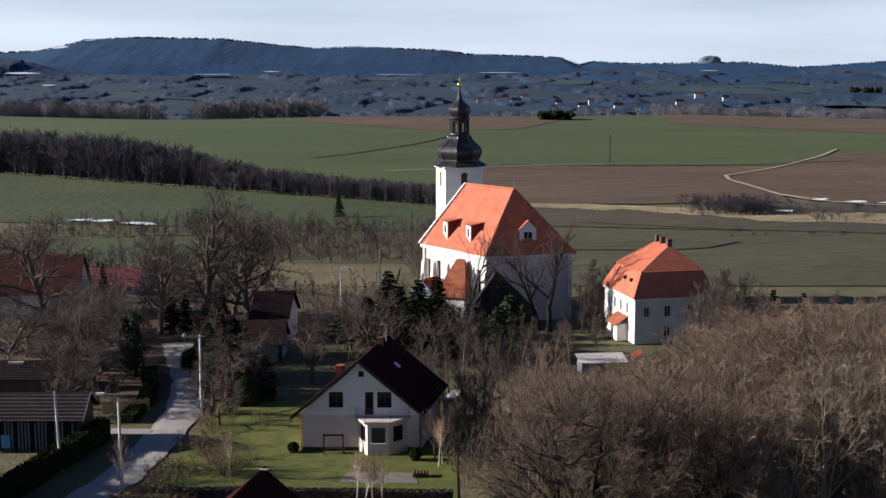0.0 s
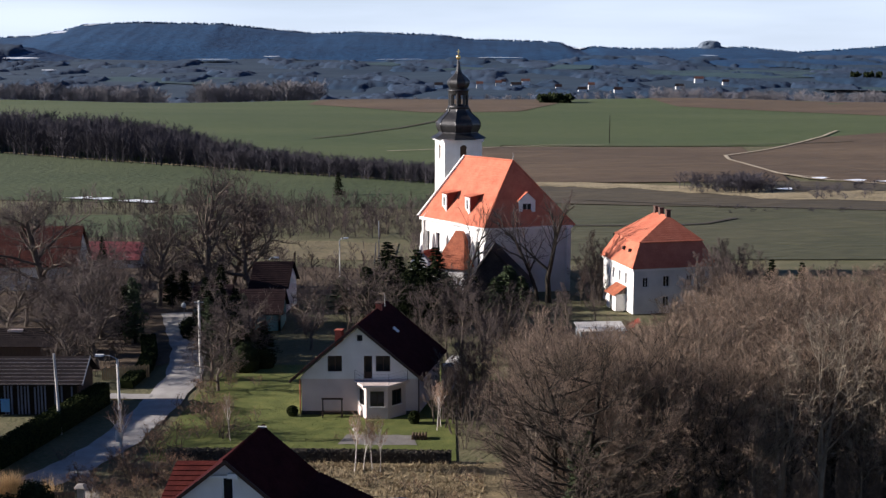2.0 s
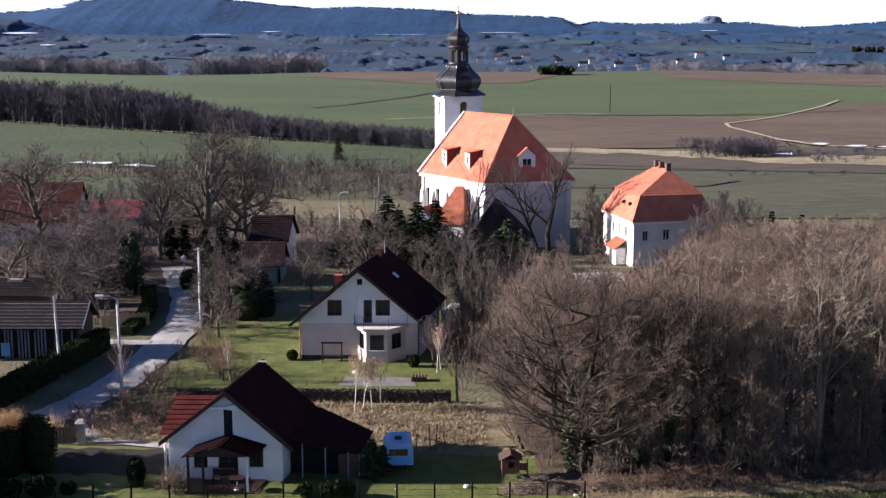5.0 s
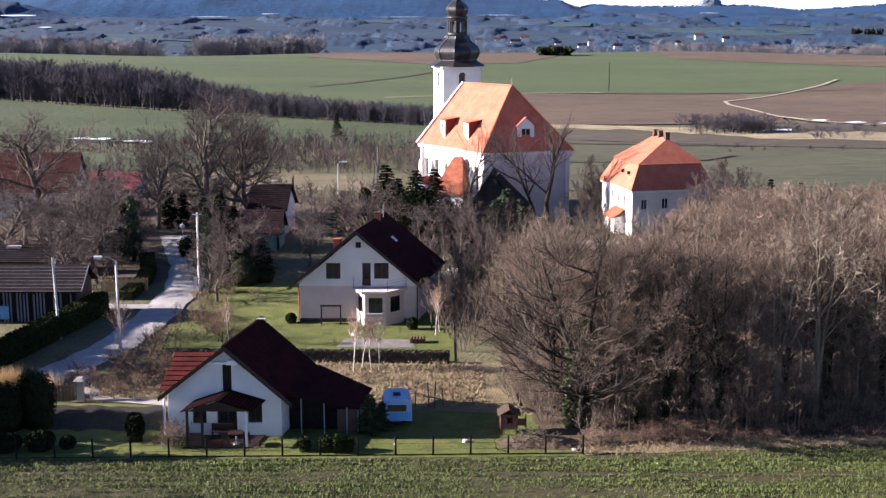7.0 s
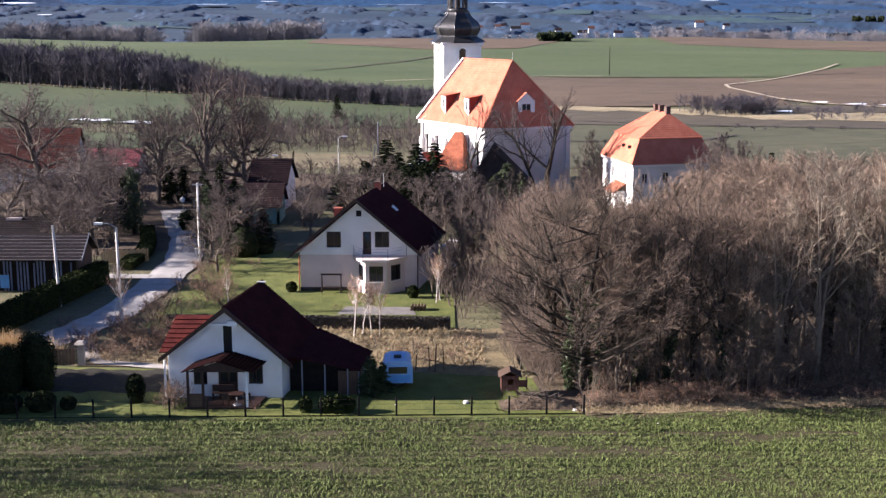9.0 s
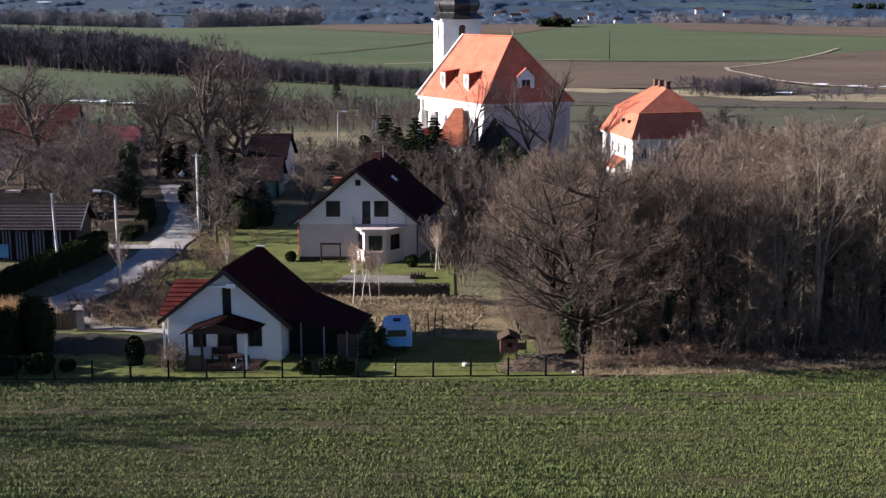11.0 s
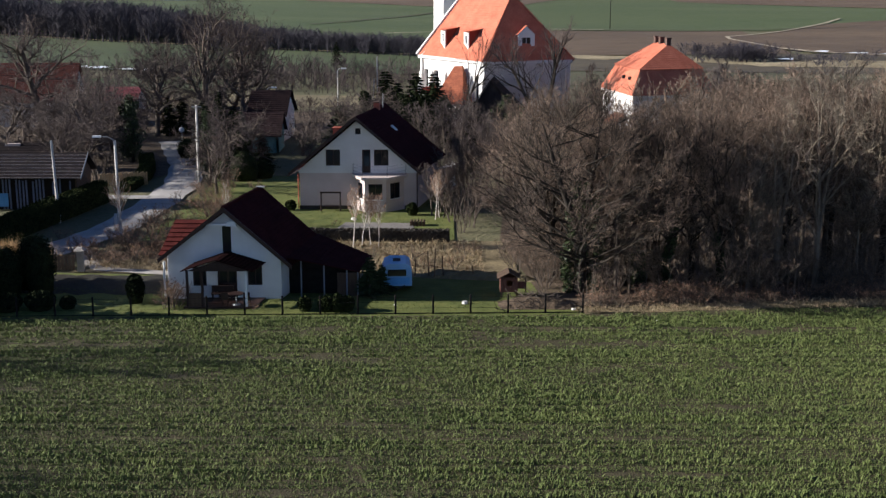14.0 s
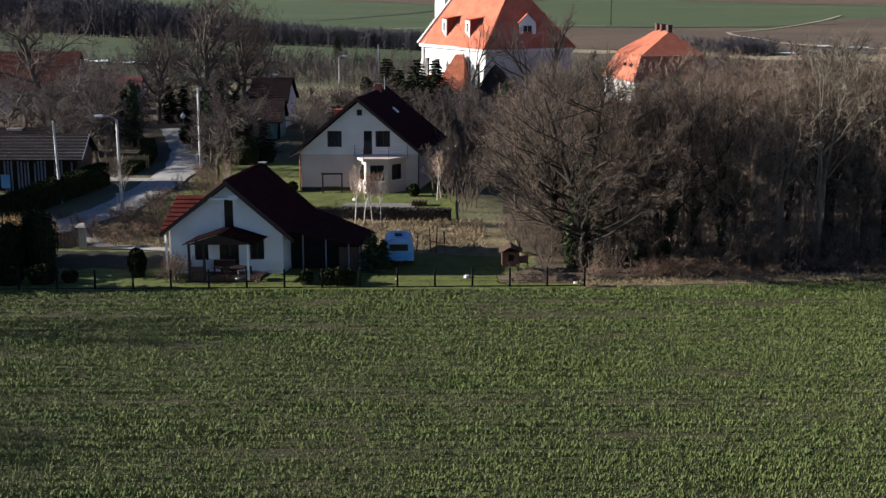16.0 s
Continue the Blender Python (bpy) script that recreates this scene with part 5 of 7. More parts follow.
class Grower:
    """Grows one bare tree: arms of tapering tubes that fork again and again."""

    def __init__(self, seed):
        self.r = random.Random(seed)
        self.wood, self.twigs = Shape(), ([], [])

    def spike(self, p, d, length, rad, bend):
        v, f = self.twigs
        o = len(v)
        a = d.orthogonal().normalized()
        b = d.cross(a)
        mid = p + d * length * 0.5 + bend * 0.35
        tip = p + d * length + bend
        for q, s in ((p, 1.0), (mid, 0.7)):
            for t in (0.0, 2.09, 4.19):
                v.append(q + (a * math.cos(t) + b * math.sin(t)) * rad * s)
        v.append(tip)
        f += [(o, o + 1, o + 4, o + 3), (o + 1, o + 2, o + 5, o + 4), (o + 2, o, o + 3, o + 5), (o + 3, o + 4, o + 6), (o + 4, o + 5, o + 6), (o + 5, o + 3, o + 6)]

    def dart(self, p, d, length, rad):
        v, f = self.twigs
        o = len(v)
        a = d.orthogonal().normalized() * rad
        b = d.cross(a)
        v += [p + a, p - a * 0.5 + b * 0.87, p - a * 0.5 - b * 0.87, p + d * length]
        f += [(o, o + 1, o + 3), (o + 1, o + 2, o + 3), (o + 2, o, o + 3)]

    def sway(self, d, k):
        r = self.r
        return (d + Vector((r.gauss(0, k), r.gauss(0, k), r.gauss(0, k)))).normalized()

    def arm(self, p, d, length, rad, level, spec):
        r = self.r
        kids, spread, rise, crook = spec["kids"], spec["spread"], spec["rise"], spec["crook"]
        if level >= 3:
            bend = Vector((r.gauss(0, 0.15), r.gauss(0, 0.15), rise * 0.5)) * length
            self.spike(p, d, length, rad, bend)
            if level == 3:
                for k in range(kids[3]):
                    t = r.uniform(0.2, 1.0)
                    q = p + d * length * t + bend * t * t
                    e = self.sway(d, spread * 1.1)
                    e.z += rise * 0.6
                    e.normalize()
                    self.dart(q, e, length * r.uniform(0.45, 0.85), spec["fine"])
            return
        n = (7, 5, 4)[level]
        pts, rads, ds = [p], [rad], [d]
        for i in range(n):
            d = self.sway(d, crook)
            d.z += rise * (0.10 if level else 0.02)
            d.normalize()
            p = p + d * length / n
            pts.append(p)
            ds.append(d)
            rads.append(rad * (1 - 0.72 * (i + 1) / n) if level else rad * (1 - 0.62 * (i + 1) / n))
        self.wood.tube(pts, rads, ((8, 5, 4) if rad > 0.06 or level else (5, 4, 3))[level] if level < 2 else 3, False)
        first = spec["bare"] if level == 0 else 0.18
        for k in range(kids[level]):
            t = first + (1 - first) * (k + r.random()) / kids[level]
            i = min(int(t * n), n - 1)
            q = pts[i].lerp(pts[i + 1], t * n - i)
            a = ds[i]
            side = a.orthogonal().normalized()
            side.rotate(Matrix.Rotation(2.4 * k + r.uniform(-0.5, 0.5), 3, a))
            ang = spread * r.uniform(0.7, 1.25) * (1.25 - 0.5 * t if level == 0 else 1)
            e = (a * math.cos(ang) + side * math.sin(ang))
            e.z += rise * 0.25
            e.normalize()
            ln = length * r.uniform(0.75, 1.15) * spec["ratio"][level] * ((1.25 - 0.65 * t) if level == 0 else (1.15 - 0.5 * t))
            self.arm(q, e, ln, max(rads[i] * 0.55, 0.012), level + 1, spec)


SPECS = {
    "bushy": dict(kids=(5, 3, 3, 2), spread=0.8, rise=0.2, crook=0.18, bare=0.1, ratio=(0.6, 0.6, 0.5), fine=0.012),
    "thicket": dict(kids=(5, 3, 3, 2), spread=0.55, rise=0.4, crook=0.08, bare=0.15, ratio=(0.42, 0.55, 0.5), fine=0.012),
    "broad": dict(kids=(14, 9, 7, 4), spread=0.85, rise=0.26, crook=0.15, bare=0.18, ratio=(0.66, 0.52, 0.48), fine=0.016),
    "slim": dict(kids=(11, 6, 6, 5), spread=0.5, rise=0.45, crook=0.07, bare=0.22, ratio=(0.36, 0.5, 0.5), fine=0.010),
    "gnarled": dict(kids=(11, 8, 6, 3), spread=0.9, rise=0.12, crook=0.24, bare=0.2, ratio=(0.68, 0.55, 0.45), fine=0.016),
    "sparse": dict(kids=(8, 7, 5, 4), spread=0.62, rise=0.34, crook=0.17, bare=0.3, ratio=(0.62, 0.5, 0.42), fine=0.012),
    "thin": dict(kids=(12, 5, 4, 3), spread=0.5, rise=0.4, crook=0.035, bare=0.42, ratio=(0.4, 0.5, 0.5), fine=0.010),
}


def tree(kind, seed, height, girth, bark, twig, label, name="bare_tree", category="tree", stems=1):
    """One bare tree at the origin, with a trunk and a crown; copies share its meshes."""
    g = Grower(seed)
    for s in range(stems):
        a = 2.4 * s
        d = Vector((0, 0, 1)) if stems == 1 else Vector((0.35 * math.cos(a), 0.35 * math.sin(a), 1)).normalized()
        p = Vector((0, 0, -0.15)) if stems == 1 else Vector((0.25 * math.cos(a), 0.25 * math.sin(a), -0.1))
        g.arm(p, g.sway(d, 0.04), height * 0.78, girth, 0, SPECS[kind])
    t = thing(name, (0, 0, 0), label, category, "bare trees")
    part("trunk", g.wood, bark, t, smooth=True)
    sh = Shape()
    sh.v, sh.f = g.twigs
    part("crown", sh, twig, t, "mesh of fine bare twigs")
    return t


def fan_tree(seed, top, base, rx, girth, bark, twig, label, limbs=20, subs=10, twigs=7, darts=3, low=-0.1, thick=0.015, leaders=1, rise=1.15, reach_=1.0, inner=0.3, heart=0.5, bulge=1.0):
    """A bare tree whose limbs fan out from the trunk to a rounded crown: top and base of the crown, its radius, the trunk's girth."""
    g, inner_wood = Grower(seed), Grower(seed + 1)
    r, wood = g.r, g.wood
    c = base + (top - base) * 0.40
    mid = Vector((0, 0, c - (top - base) * 0.15))
    axes = []
    for k in range(leaders):
        a = 2.4 * k + 0.6
        split = 0.0 if leaders == 1 else rx * 0.34
        pts, p = [], Vector((0, 0, -0.15))
        for i in range(9):
            t = i / 8
            open_ = max(0.0, t - 0.3) / 0.7
            p = Vector((split * math.cos(a) * open_ + r.gauss(0, 0.06) * t * top * 0.08, split * math.sin(a) * open_ + r.gauss(0, 0.06) * t * top * 0.08, (base + (top - base) * 0.80) * t - 0.15))
            pts.append(p)
        rads = [girth * (1.25 if i == 0 else 1) * (1 - 0.85 * (i / 8) ** 1.2) * (1.0 if leaders == 1 or i < 3 else 0.8) for i in range(9)]
        wood.tube(pts, rads, 8, False)
        axes.append((pts, rads))

    def on_axis(ax, z):
        pts, rads = ax
        for i in range(8):
            if pts[i + 1].z >= z or i == 7:
                t = max(0.0, min(1.0, (z - pts[i].z) / max(0.01, pts[i + 1].z - pts[i].z)))
                return pts[i].lerp(pts[i + 1], t), rads[i] + (rads[i + 1] - rads[i]) * t

    s_low = math.sin(low)
    for i in range(limbs):
        el = math.asin(s_low + (0.985 - s_low) * (i + 0.5) / limbs)
        az = 2.4 * i + r.uniform(-0.35, 0.35)
        far = r.uniform(0.80, 1.0)
        dz = math.sin(el)
        wide = rx * far * (math.cos(el) ** bulge if dz > 0 else math.cos(el))
        tgt = Vector((wide * math.cos(az), wide * math.sin(az), c + ((top - c) if dz > 0 else (c - base)) * dz * far))
        hor = math.hypot(tgt.x, tgt.y)
        zs = max(base * 0.72, min(tgt.z - hor * rise * r.uniform(0.7, 1.1), base + (top - base) * 0.7))
        st, rad0 = on_axis(axes[i % leaders], zs)
        ctl = Vector((st.x + (tgt.x - st.x) * 0.60, st.y + (tgt.y - st.y) * 0.60, st.z + (tgt.z - st.z) * 0.40))
        n = 7
        pts = [st]
        for j in range(1, n + 1):
            t = j / n
            q = st * (1 - t) ** 2 + ctl * 2 * t * (1 - t) + tgt * t * t
            k = 0.035 * (tgt - st).length * min(1, t * 2)
            pts.append(q + Vector((r.gauss(0, k), r.gauss(0, k), r.gauss(0, k))) * 0.6)
        r0 = min(rad0 * 0.62, 0.0105 * (tgt - st).length + 0.02)
        rads = [max(0.014, r0 * (1 - 0.86 * j / n)) for j in range(n + 1)]
        wood.tube(pts, rads, 5, False)
        for k in range(subs):
            t = inner + (1 - inner) * (k + r.random()) / subs
            j = min(int(t * n), n - 1)
            q = pts[j].lerp(pts[j + 1], t * n - j)
            tan = (pts[j + 1] - pts[j]).normalized()
            out_ = (q - mid).normalized()
            e = (tan * 0.6 + out_ * 0.35 + Vector((r.gauss(0, 0.6), r.gauss(0, 0.6), r.gauss(0, 0.45) + 0.2))).normalized()
            ln = reach_ * (0.7 + rx * r.uniform(0.10, 0.24)) * (1.25 - 0.45 * t)
            b1 = q + e * ln * 0.5 + Vector((r.gauss(0, 0.06), r.gauss(0, 0.06), 0.03)) * ln
            b2 = q + e * ln + Vector((r.gauss(0, 0.1), r.gauss(0, 0.1), 0.12)) * ln
            wood.tube([q, b1, b2], [max(0.016, rads[j] * 0.55), 0.018, 0.011], 3, False)
            for w in range(twigs):
                u = 0.15 + 0.85 * (w + r.random()) / twigs
                q2 = q.lerp(b1, u * 2) if u < 0.5 else b1.lerp(b2, u * 2 - 1)
                e2 = (e * 0.6 + out_ * 0.35 + Vector((r.gauss(0, 0.75), r.gauss(0, 0.75), r.gauss(0, 0.6) + 0.2))).normalized()
                l2 = reach_ * r.uniform(0.35, 0.85)
                bend = Vector((r.gauss(0, 0.1), r.gauss(0, 0.1), 0.12)) * l2
                # Twigs nearer the trunk go to the darker material.
                grow = inner_wood if t * 0.6 + u * 0.4 < heart else g
                grow.spike(q2, e2, l2, thick, bend)
                for d_ in range(darts):
                    v_ = r.uniform(0.2, 0.95)
                    e3 = (e2 + Vector((r.gauss(0, 0.8), r.gauss(0, 0.8), r.gauss(0, 0.7) + 0.15))).normalized()
                    grow.dart(q2 + e2 * l2 * v_ + bend * v_ * v_, e3, l2 * r.uniform(0.35, 0.75), thick * 0.8)
    t = thing("bare_tree", (0, 0, 0), label, "tree", "bare trees")
    part("trunk", wood, bark, t, smooth=True)
    sh = Shape()
    sh.v, sh.f = g.twigs
    # Faces counted here are the outer twigs; the inner ones follow.
    young = len(sh.f)
    sh.f = sh.f + [[i + len(sh.v) for i in f] for f in inner_wood.twigs[1]]
    sh.v = sh.v + inner_wood.twigs[0]
    crown = part("crown", sh, twig, t, "mesh of fine bare twigs, inner ones darker")
    crown.data.materials.append(M["twig_inner"])
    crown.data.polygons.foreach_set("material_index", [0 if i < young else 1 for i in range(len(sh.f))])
    return t


def plant(proto, x, y, scale=1.0, turn=0.0, wide=1.0, label="", sink=0.0):
    """Sets a copy of a pattern plant on the land."""
    m = Matrix.LocRotScale((x, y, land(x, y) - sink), Euler((0, 0, turn)), (scale * wide, scale * wide, scale))
    c = copy_thing(proto, m)
    c.scale = (scale * wide, scale * wide, scale)
    if label:
        tagged(c, label)
    return c


def reach(proto, x, y, top, turn=0.0, wide=1.0, label=""):
    """Sets a copy whose highest twig is at the height top."""
    h = max(v.co.z for o in proto.children for v in o.data.vertices)
    return plant(proto, x, y, (top - land(x, y)) / h, turn, wide, label)


def bin_proto(ob):
    """Takes a pattern away once its copies stand."""
    for o in (*ob.children_recursive, ob):
        bpy.data.objects.remove(o, do_unlink=True)


rnd = random.Random(11)
grove = [fan_tree(100 + i, 12.4, 3.6 + 0.5 * i, 3.0 + 0.25 * (i % 2), 0.20, "bark_dark" if i % 2 else "bark", "twig", "tall bare broadleaf tree with brown twigs in the grove", 20, 9, 6, 3, -0.35, 0.0115, 1 + i % 2, 1.7) for i in range(4)]
dome = [fan_tree(155, 13.9, 2.1, 8.2, 0.45, "bark_dark", "twig_fine", "broad domed bare tree at the grove's edge", 54, 18, 9, 4, -0.34, 0.0080, 2, 0.75, 0.85, 0.36, 0.66, 1.4)]
pale = [fan_tree(141, 15.4, 4.6, 3.6, 0.20, "bark_pale", "twig_pale", "tall pale-barked bare tree in the grove", 22, 9, 6, 3, 0.1, 0.014, 3, 1.9)]
forked = [fan_tree(147, 12.0, 4.6, 2.8, 0.20, "bark_pale", "twig", "pale forked bare tree in the grove", 16, 7, 5, 3, -0.1, 0.013, 3, 1.3)]
back = [fan_tree(120 + i, 11.6, 4.0, 3.0, 0.15, "bark", "twig", "bare broadleaf tree with brown twigs deep in the grove", 16, 8, 5, 2, -0.2, 0.0165, 1, 1.6) for i in range(5)]
broad = [tree("broad", 160 + i, 12.0, 0.40, "bark", "twig_grey", "large spreading bare tree with crooked limbs") for i in range(3)]
gnarl = [tree("gnarled", 180 + i, 8.0, 0.27, "bark", "twig_grey", "tangled bare fruit tree with dense twigs") for i in range(2)]
slim = [tree("slim", 200 + i, 9.0, 0.10, "bark", "twig_grey", "slender bare tree with upright twigs") for i in range(3)]
shrub = [tree("bushy", 220 + i, 2.2, 0.045, "bark", "twig_red", "low bare shrub with reddish twigs", "bare_shrub", "shrub", 3) for i in range(3)]
greyshrub = [tree("thicket", 240 + i, 3.0, 0.04, "bark", "twig_grey", "bare grey-brown thicket shrub", "bare_shrub", "shrub", 4) for i in range(2)]
brownshrub = [tree("thicket", 245 + i, 3.0, 0.03, "bark", "twig", "bare brown undergrowth shrub", "bare_shrub", "shrub", 4) for i in range(2)]
sparse = [tree("sparse", 290, 12.0, 0.33, "bark_dark", "twig_grey", "dark crooked bare tree before the church wall"), tree("sparse", 293, 12.0, 0.28, "bark_dark", "twig_grey", "dark crooked bare tree before the church wall")]
paleslim = [fan_tree(300 + i, 9.2, 3.0, 1.5, 0.10, "bark_pale", "twig_pale", "slender pale-twigged bare tree at the grove's front edge", 11, 7, 5, 2, -0.1, 0.014, 1, 1.8) for i in range(2)]
stem = [fan_tree(340 + i, 9.5, 3.6, 1.5, 0.11, "bark_dark", "twig_fine", "slender dark-stemmed bare tree under the old tree's crown", 10, 6, 5, 2, -0.1, 0.012, 1, 1.8) for i in range(2)]
edge = [fan_tree(320 + i, 8.0, 2.2, 1.5, 0.085, "bark", "twig", "slender bare tree at the grove's front edge", 11, 7, 5, 2, -0.2, 0.014, 1, 1.8) for i in range(3)]
birch = [tree("thin", 260 + i, 5.5, 0.055, "birch_bark", "twig_red", "young birch with white stem", "birch") for i in range(2)]

# the grove beside the crop
plant(dome[0], 9.25, 82.6, 1.0, 0.4, 1.0, "broad old bare tree wrapped in ivy at the grove's edge")
front = [(13.2, 83.4, 0.98), (15.2, 82.9, 0.96), (17.0, 84.4, 0.98), (18.6, 83.0, 1.0), (20.4, 84.6, 1.0), (28.6, 84.4, 1.06), (31.5, 84.2, 1.1), (34.2, 86, 1.15), (12.0, 86.4, 1.0), (23.9, 86.2, 1.0), (26.8, 87.0, 1.04)]
for x, y, s in front:
    plant(rnd.choice(grove), x, y, s, rnd.uniform(0, 6.28), rnd.uniform(0.95, 1.15))
plant(pale[0], 25.3, 83.6, 1.0, 1.0, 1.0)
plant(pale[0], 30.2, 83.6, 0.93, 3.9, 0.95)
plant(forked[0], 22.4, 82.9, 1.0, 0.7, 1.0)
for k in range(7):
    x = rnd.uniform(19.5, 36)
    plant(rnd.choice(paleslim), x, 81.4 + (x - 9) * 0.06 + rnd.uniform(0, 2.5), rnd.uniform(0.6, 1.1), rnd.uniform(0, 6.28), rnd.uniform(0.8, 1.2))
for k in range(26):
    x = rnd.uniform(9.8, 36)
    plant(rnd.choice(edge), x, 80.7 + (x - 9) * 0.06 + rnd.uniform(0, 3.5), rnd.uniform(0.45, 1.1), rnd.uniform(0, 6.28), rnd.uniform(0.8, 1.3))
for k in range(12):
    plant(rnd.choice(edge), rnd.uniform(6.4, 9.4), rnd.uniform(84, 90), rnd.uniform(0.4, 0.7), rnd.uniform(0, 6.28), rnd.uniform(0.8, 1.2))
for k in range(22):
    plant(stem[k % 2], rnd.uniform(7.6, 15.5), rnd.uniform(83.6, 89.0), rnd.uniform(0.75, 1.05), rnd.uniform(0, 6.28), rnd.uniform(0.8, 1.2))
for k in range(16):
    plant(rnd.choice(brownshrub), rnd.uniform(4.6, 9.0), rnd.uniform(83.8, 93), rnd.uniform(0.55, 1.1), rnd.uniform(0, 6.28), rnd.uniform(1.0, 1.5), "bare brown thicket under the old tree's crown")


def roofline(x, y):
    """The height of the grove's crowns, fitted by sight-line slope to their outline in the camera's view: a dome at its
    end, lower before the parsonage.
    """
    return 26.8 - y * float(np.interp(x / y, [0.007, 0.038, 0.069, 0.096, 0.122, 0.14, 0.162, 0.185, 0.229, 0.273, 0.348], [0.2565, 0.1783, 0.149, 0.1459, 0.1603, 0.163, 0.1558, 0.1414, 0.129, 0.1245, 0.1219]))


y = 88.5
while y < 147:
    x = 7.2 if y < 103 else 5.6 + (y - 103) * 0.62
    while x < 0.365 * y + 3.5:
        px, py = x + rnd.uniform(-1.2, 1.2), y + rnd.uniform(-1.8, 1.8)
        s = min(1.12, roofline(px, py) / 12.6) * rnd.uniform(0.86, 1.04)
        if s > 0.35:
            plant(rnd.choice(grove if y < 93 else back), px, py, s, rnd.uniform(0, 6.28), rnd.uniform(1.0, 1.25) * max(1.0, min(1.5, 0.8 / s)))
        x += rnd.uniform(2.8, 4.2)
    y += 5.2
# the old village trees
for k, (x, y, top, w) in enumerate(((-52.3, 165, 15.2, 1.25), (-32.3, 167, 18.0, 0.95), (-26.4, 171, 16.2, 0.95), (-60.5, 158, 12.0, 1.2), (-38.5, 176, 11.5, 1), (-29.5, 178, 13.0, 0.9), (-36.5, 163, 12.0, 0.9))):
    reach(broad[k % 3], x, y, top, k * 1.3, w)
for k, (x, y, s, w) in enumerate(((-38.2, 137.5, 1.22, 1.15), (-39.8, 141, 1.05, 1.1), (-38.0, 146.5, 0.95, 1.0), (-44.5, 146, 1.0, 1.1), (-49.5, 150, 0.9, 1.1), (-39.0, 150, 1.0, 1), (-24.5, 139, 0.75, 1), (-21.0, 141, 0.7, 1.1), (-16, 146, 0.7, 1.1), (-14.5, 138, 0.62, 1.1), (-37.8, 134, 1.0, 1.1), (-40.5, 132, 0.95, 1.1), (-38.6, 143, 1.15, 1.1), (-28.4, 164, 1.0, 1.1), (-47.5, 139, 1.1, 1.2), (-52.5, 143, 1.1, 1.2), (-22.4, 133, 0.8, 1.2), (-42, 136, 0.9, 1.1), (-38, 152, 1.1, 1.0), (-41, 155, 1.2, 1.1), (-46.5, 158, 1.1, 1.1), (-56, 152, 1.0, 1.2))):
    plant(gnarl[k % 2], x, y, s, k * 2.1, w)
for x, y, s in ((-8.6, 150, 0.95), (-5.6, 146, 0.9), (-1.2, 145.5, 0.85), (1.6, 149, 0.95), (-11.2, 153, 0.85), (4.6, 150, 0.8), (-7.4, 158, 1.05), (1.8, 157, 0.95)):
    plant(gnarl[1], x, y, s, x * 2, 0.95, "dark bare tree among the churchyard spruces")
reach(sparse[0], 13.6, 165.5, 14.6, 2.2, 0.95)
reach(sparse[1], 12.3, 166.5, 12.4, 4.0, 0.9)
reach(sparse[1], 2.6, 165, 13.2, 1.3, 0.55, "slender dark bare tree before the church")
for x, y, s in ((0.6, 116.5, 0.62), (1.6, 113.5, 0.66), (2.6, 119, 0.7), (4.2, 116, 0.75), (3.0, 124, 0.75), (5.6, 124, 0.8), (6.8, 130, 0.8), (9.5, 134, 0.8), (12, 139, 0.75), (8.5, 142, 0.75), (14.5, 146, 0.7), (18, 150, 0.6), (20.5, 171, 1.05), (22.2, 175, 0.95), (19.5, 166, 0.8), (18.6, 170, 0.9), (21.4, 168, 0.85), (17.6, 164, 0.6), (24.5, 178, 0.8), (33.4, 150.5, 1.15), (34.6, 152, 1.2), (31.6, 151, 1.0), (36, 154, 1.0), (37, 160, 1.0), (35.4, 148, 1.05), (40.5, 150, 0.8), (44, 156, 0.8), (48, 160, 0.8), (53, 158, 0.8)):
    plant(rnd.choice(slim), x, y, s, rnd.uniform(0, 6.28), rnd.uniform(1.1, 1.6))
for x, y, s in ((-6.9, 96.2, 0.95), (-6.2, 96.6, 0.85), (-4.9, 96.4, 0.9), (-0.6, 107.4, 0.85), (-24.9, 97.5, 1.1), (-17.8, 104.5, 0.8), (-5.5, 96.9, 0.8), (-0.2, 108.5, 0.7)):
    plant(rnd.choice(birch), x, y, s, rnd.uniform(0, 6.28))
for x, y, s, w in ((-17.6, 106, 1.0, 1.2), (-16.6, 110, 0.9, 1.2), (-14.8, 104.6, 0.55, 1), (-21.5, 116, 0.8, 1.3), (-20.6, 121, 0.8, 1.3), (-19.4, 113.5, 0.9, 1.3), (-23.4, 121.6, 0.75, 1.4), (-22.9, 107, 1.0, 1.3), (-24.0, 103.5, 0.9, 1.3), (-17.6, 78.5, 1.3, 0.95), (-11.9, 78.0, 0.45, 1.0), (-24.2, 95.4, 1.0, 1.3), (-22.8, 92, 0.9, 1.4), (-24, 90.5, 0.8, 1.4), (-20.5, 90.2, 0.7, 1.4), (-2.2, 91.5, 0.9, 1.3), (-5.2, 93, 0.8, 1.3), (1.8, 92.8, 1.0, 1.2), (-1.2, 88.2, 0.8, 1.2), (0.9, 88.8, 0.9, 1.0), (-8.8, 104.5, 0.5, 1.2), (-5.9, 110.2, 0.5, 1.0), (-7.4, 109.8, 0.5, 1.0), (-28.7, 92, 0.9, 1.4), (-30.4, 99.2, 0.8, 1.4)):
    plant(rnd.choice(shrub), x, y, s * 0.78, rnd.uniform(0, 6.28), w * 0.85)
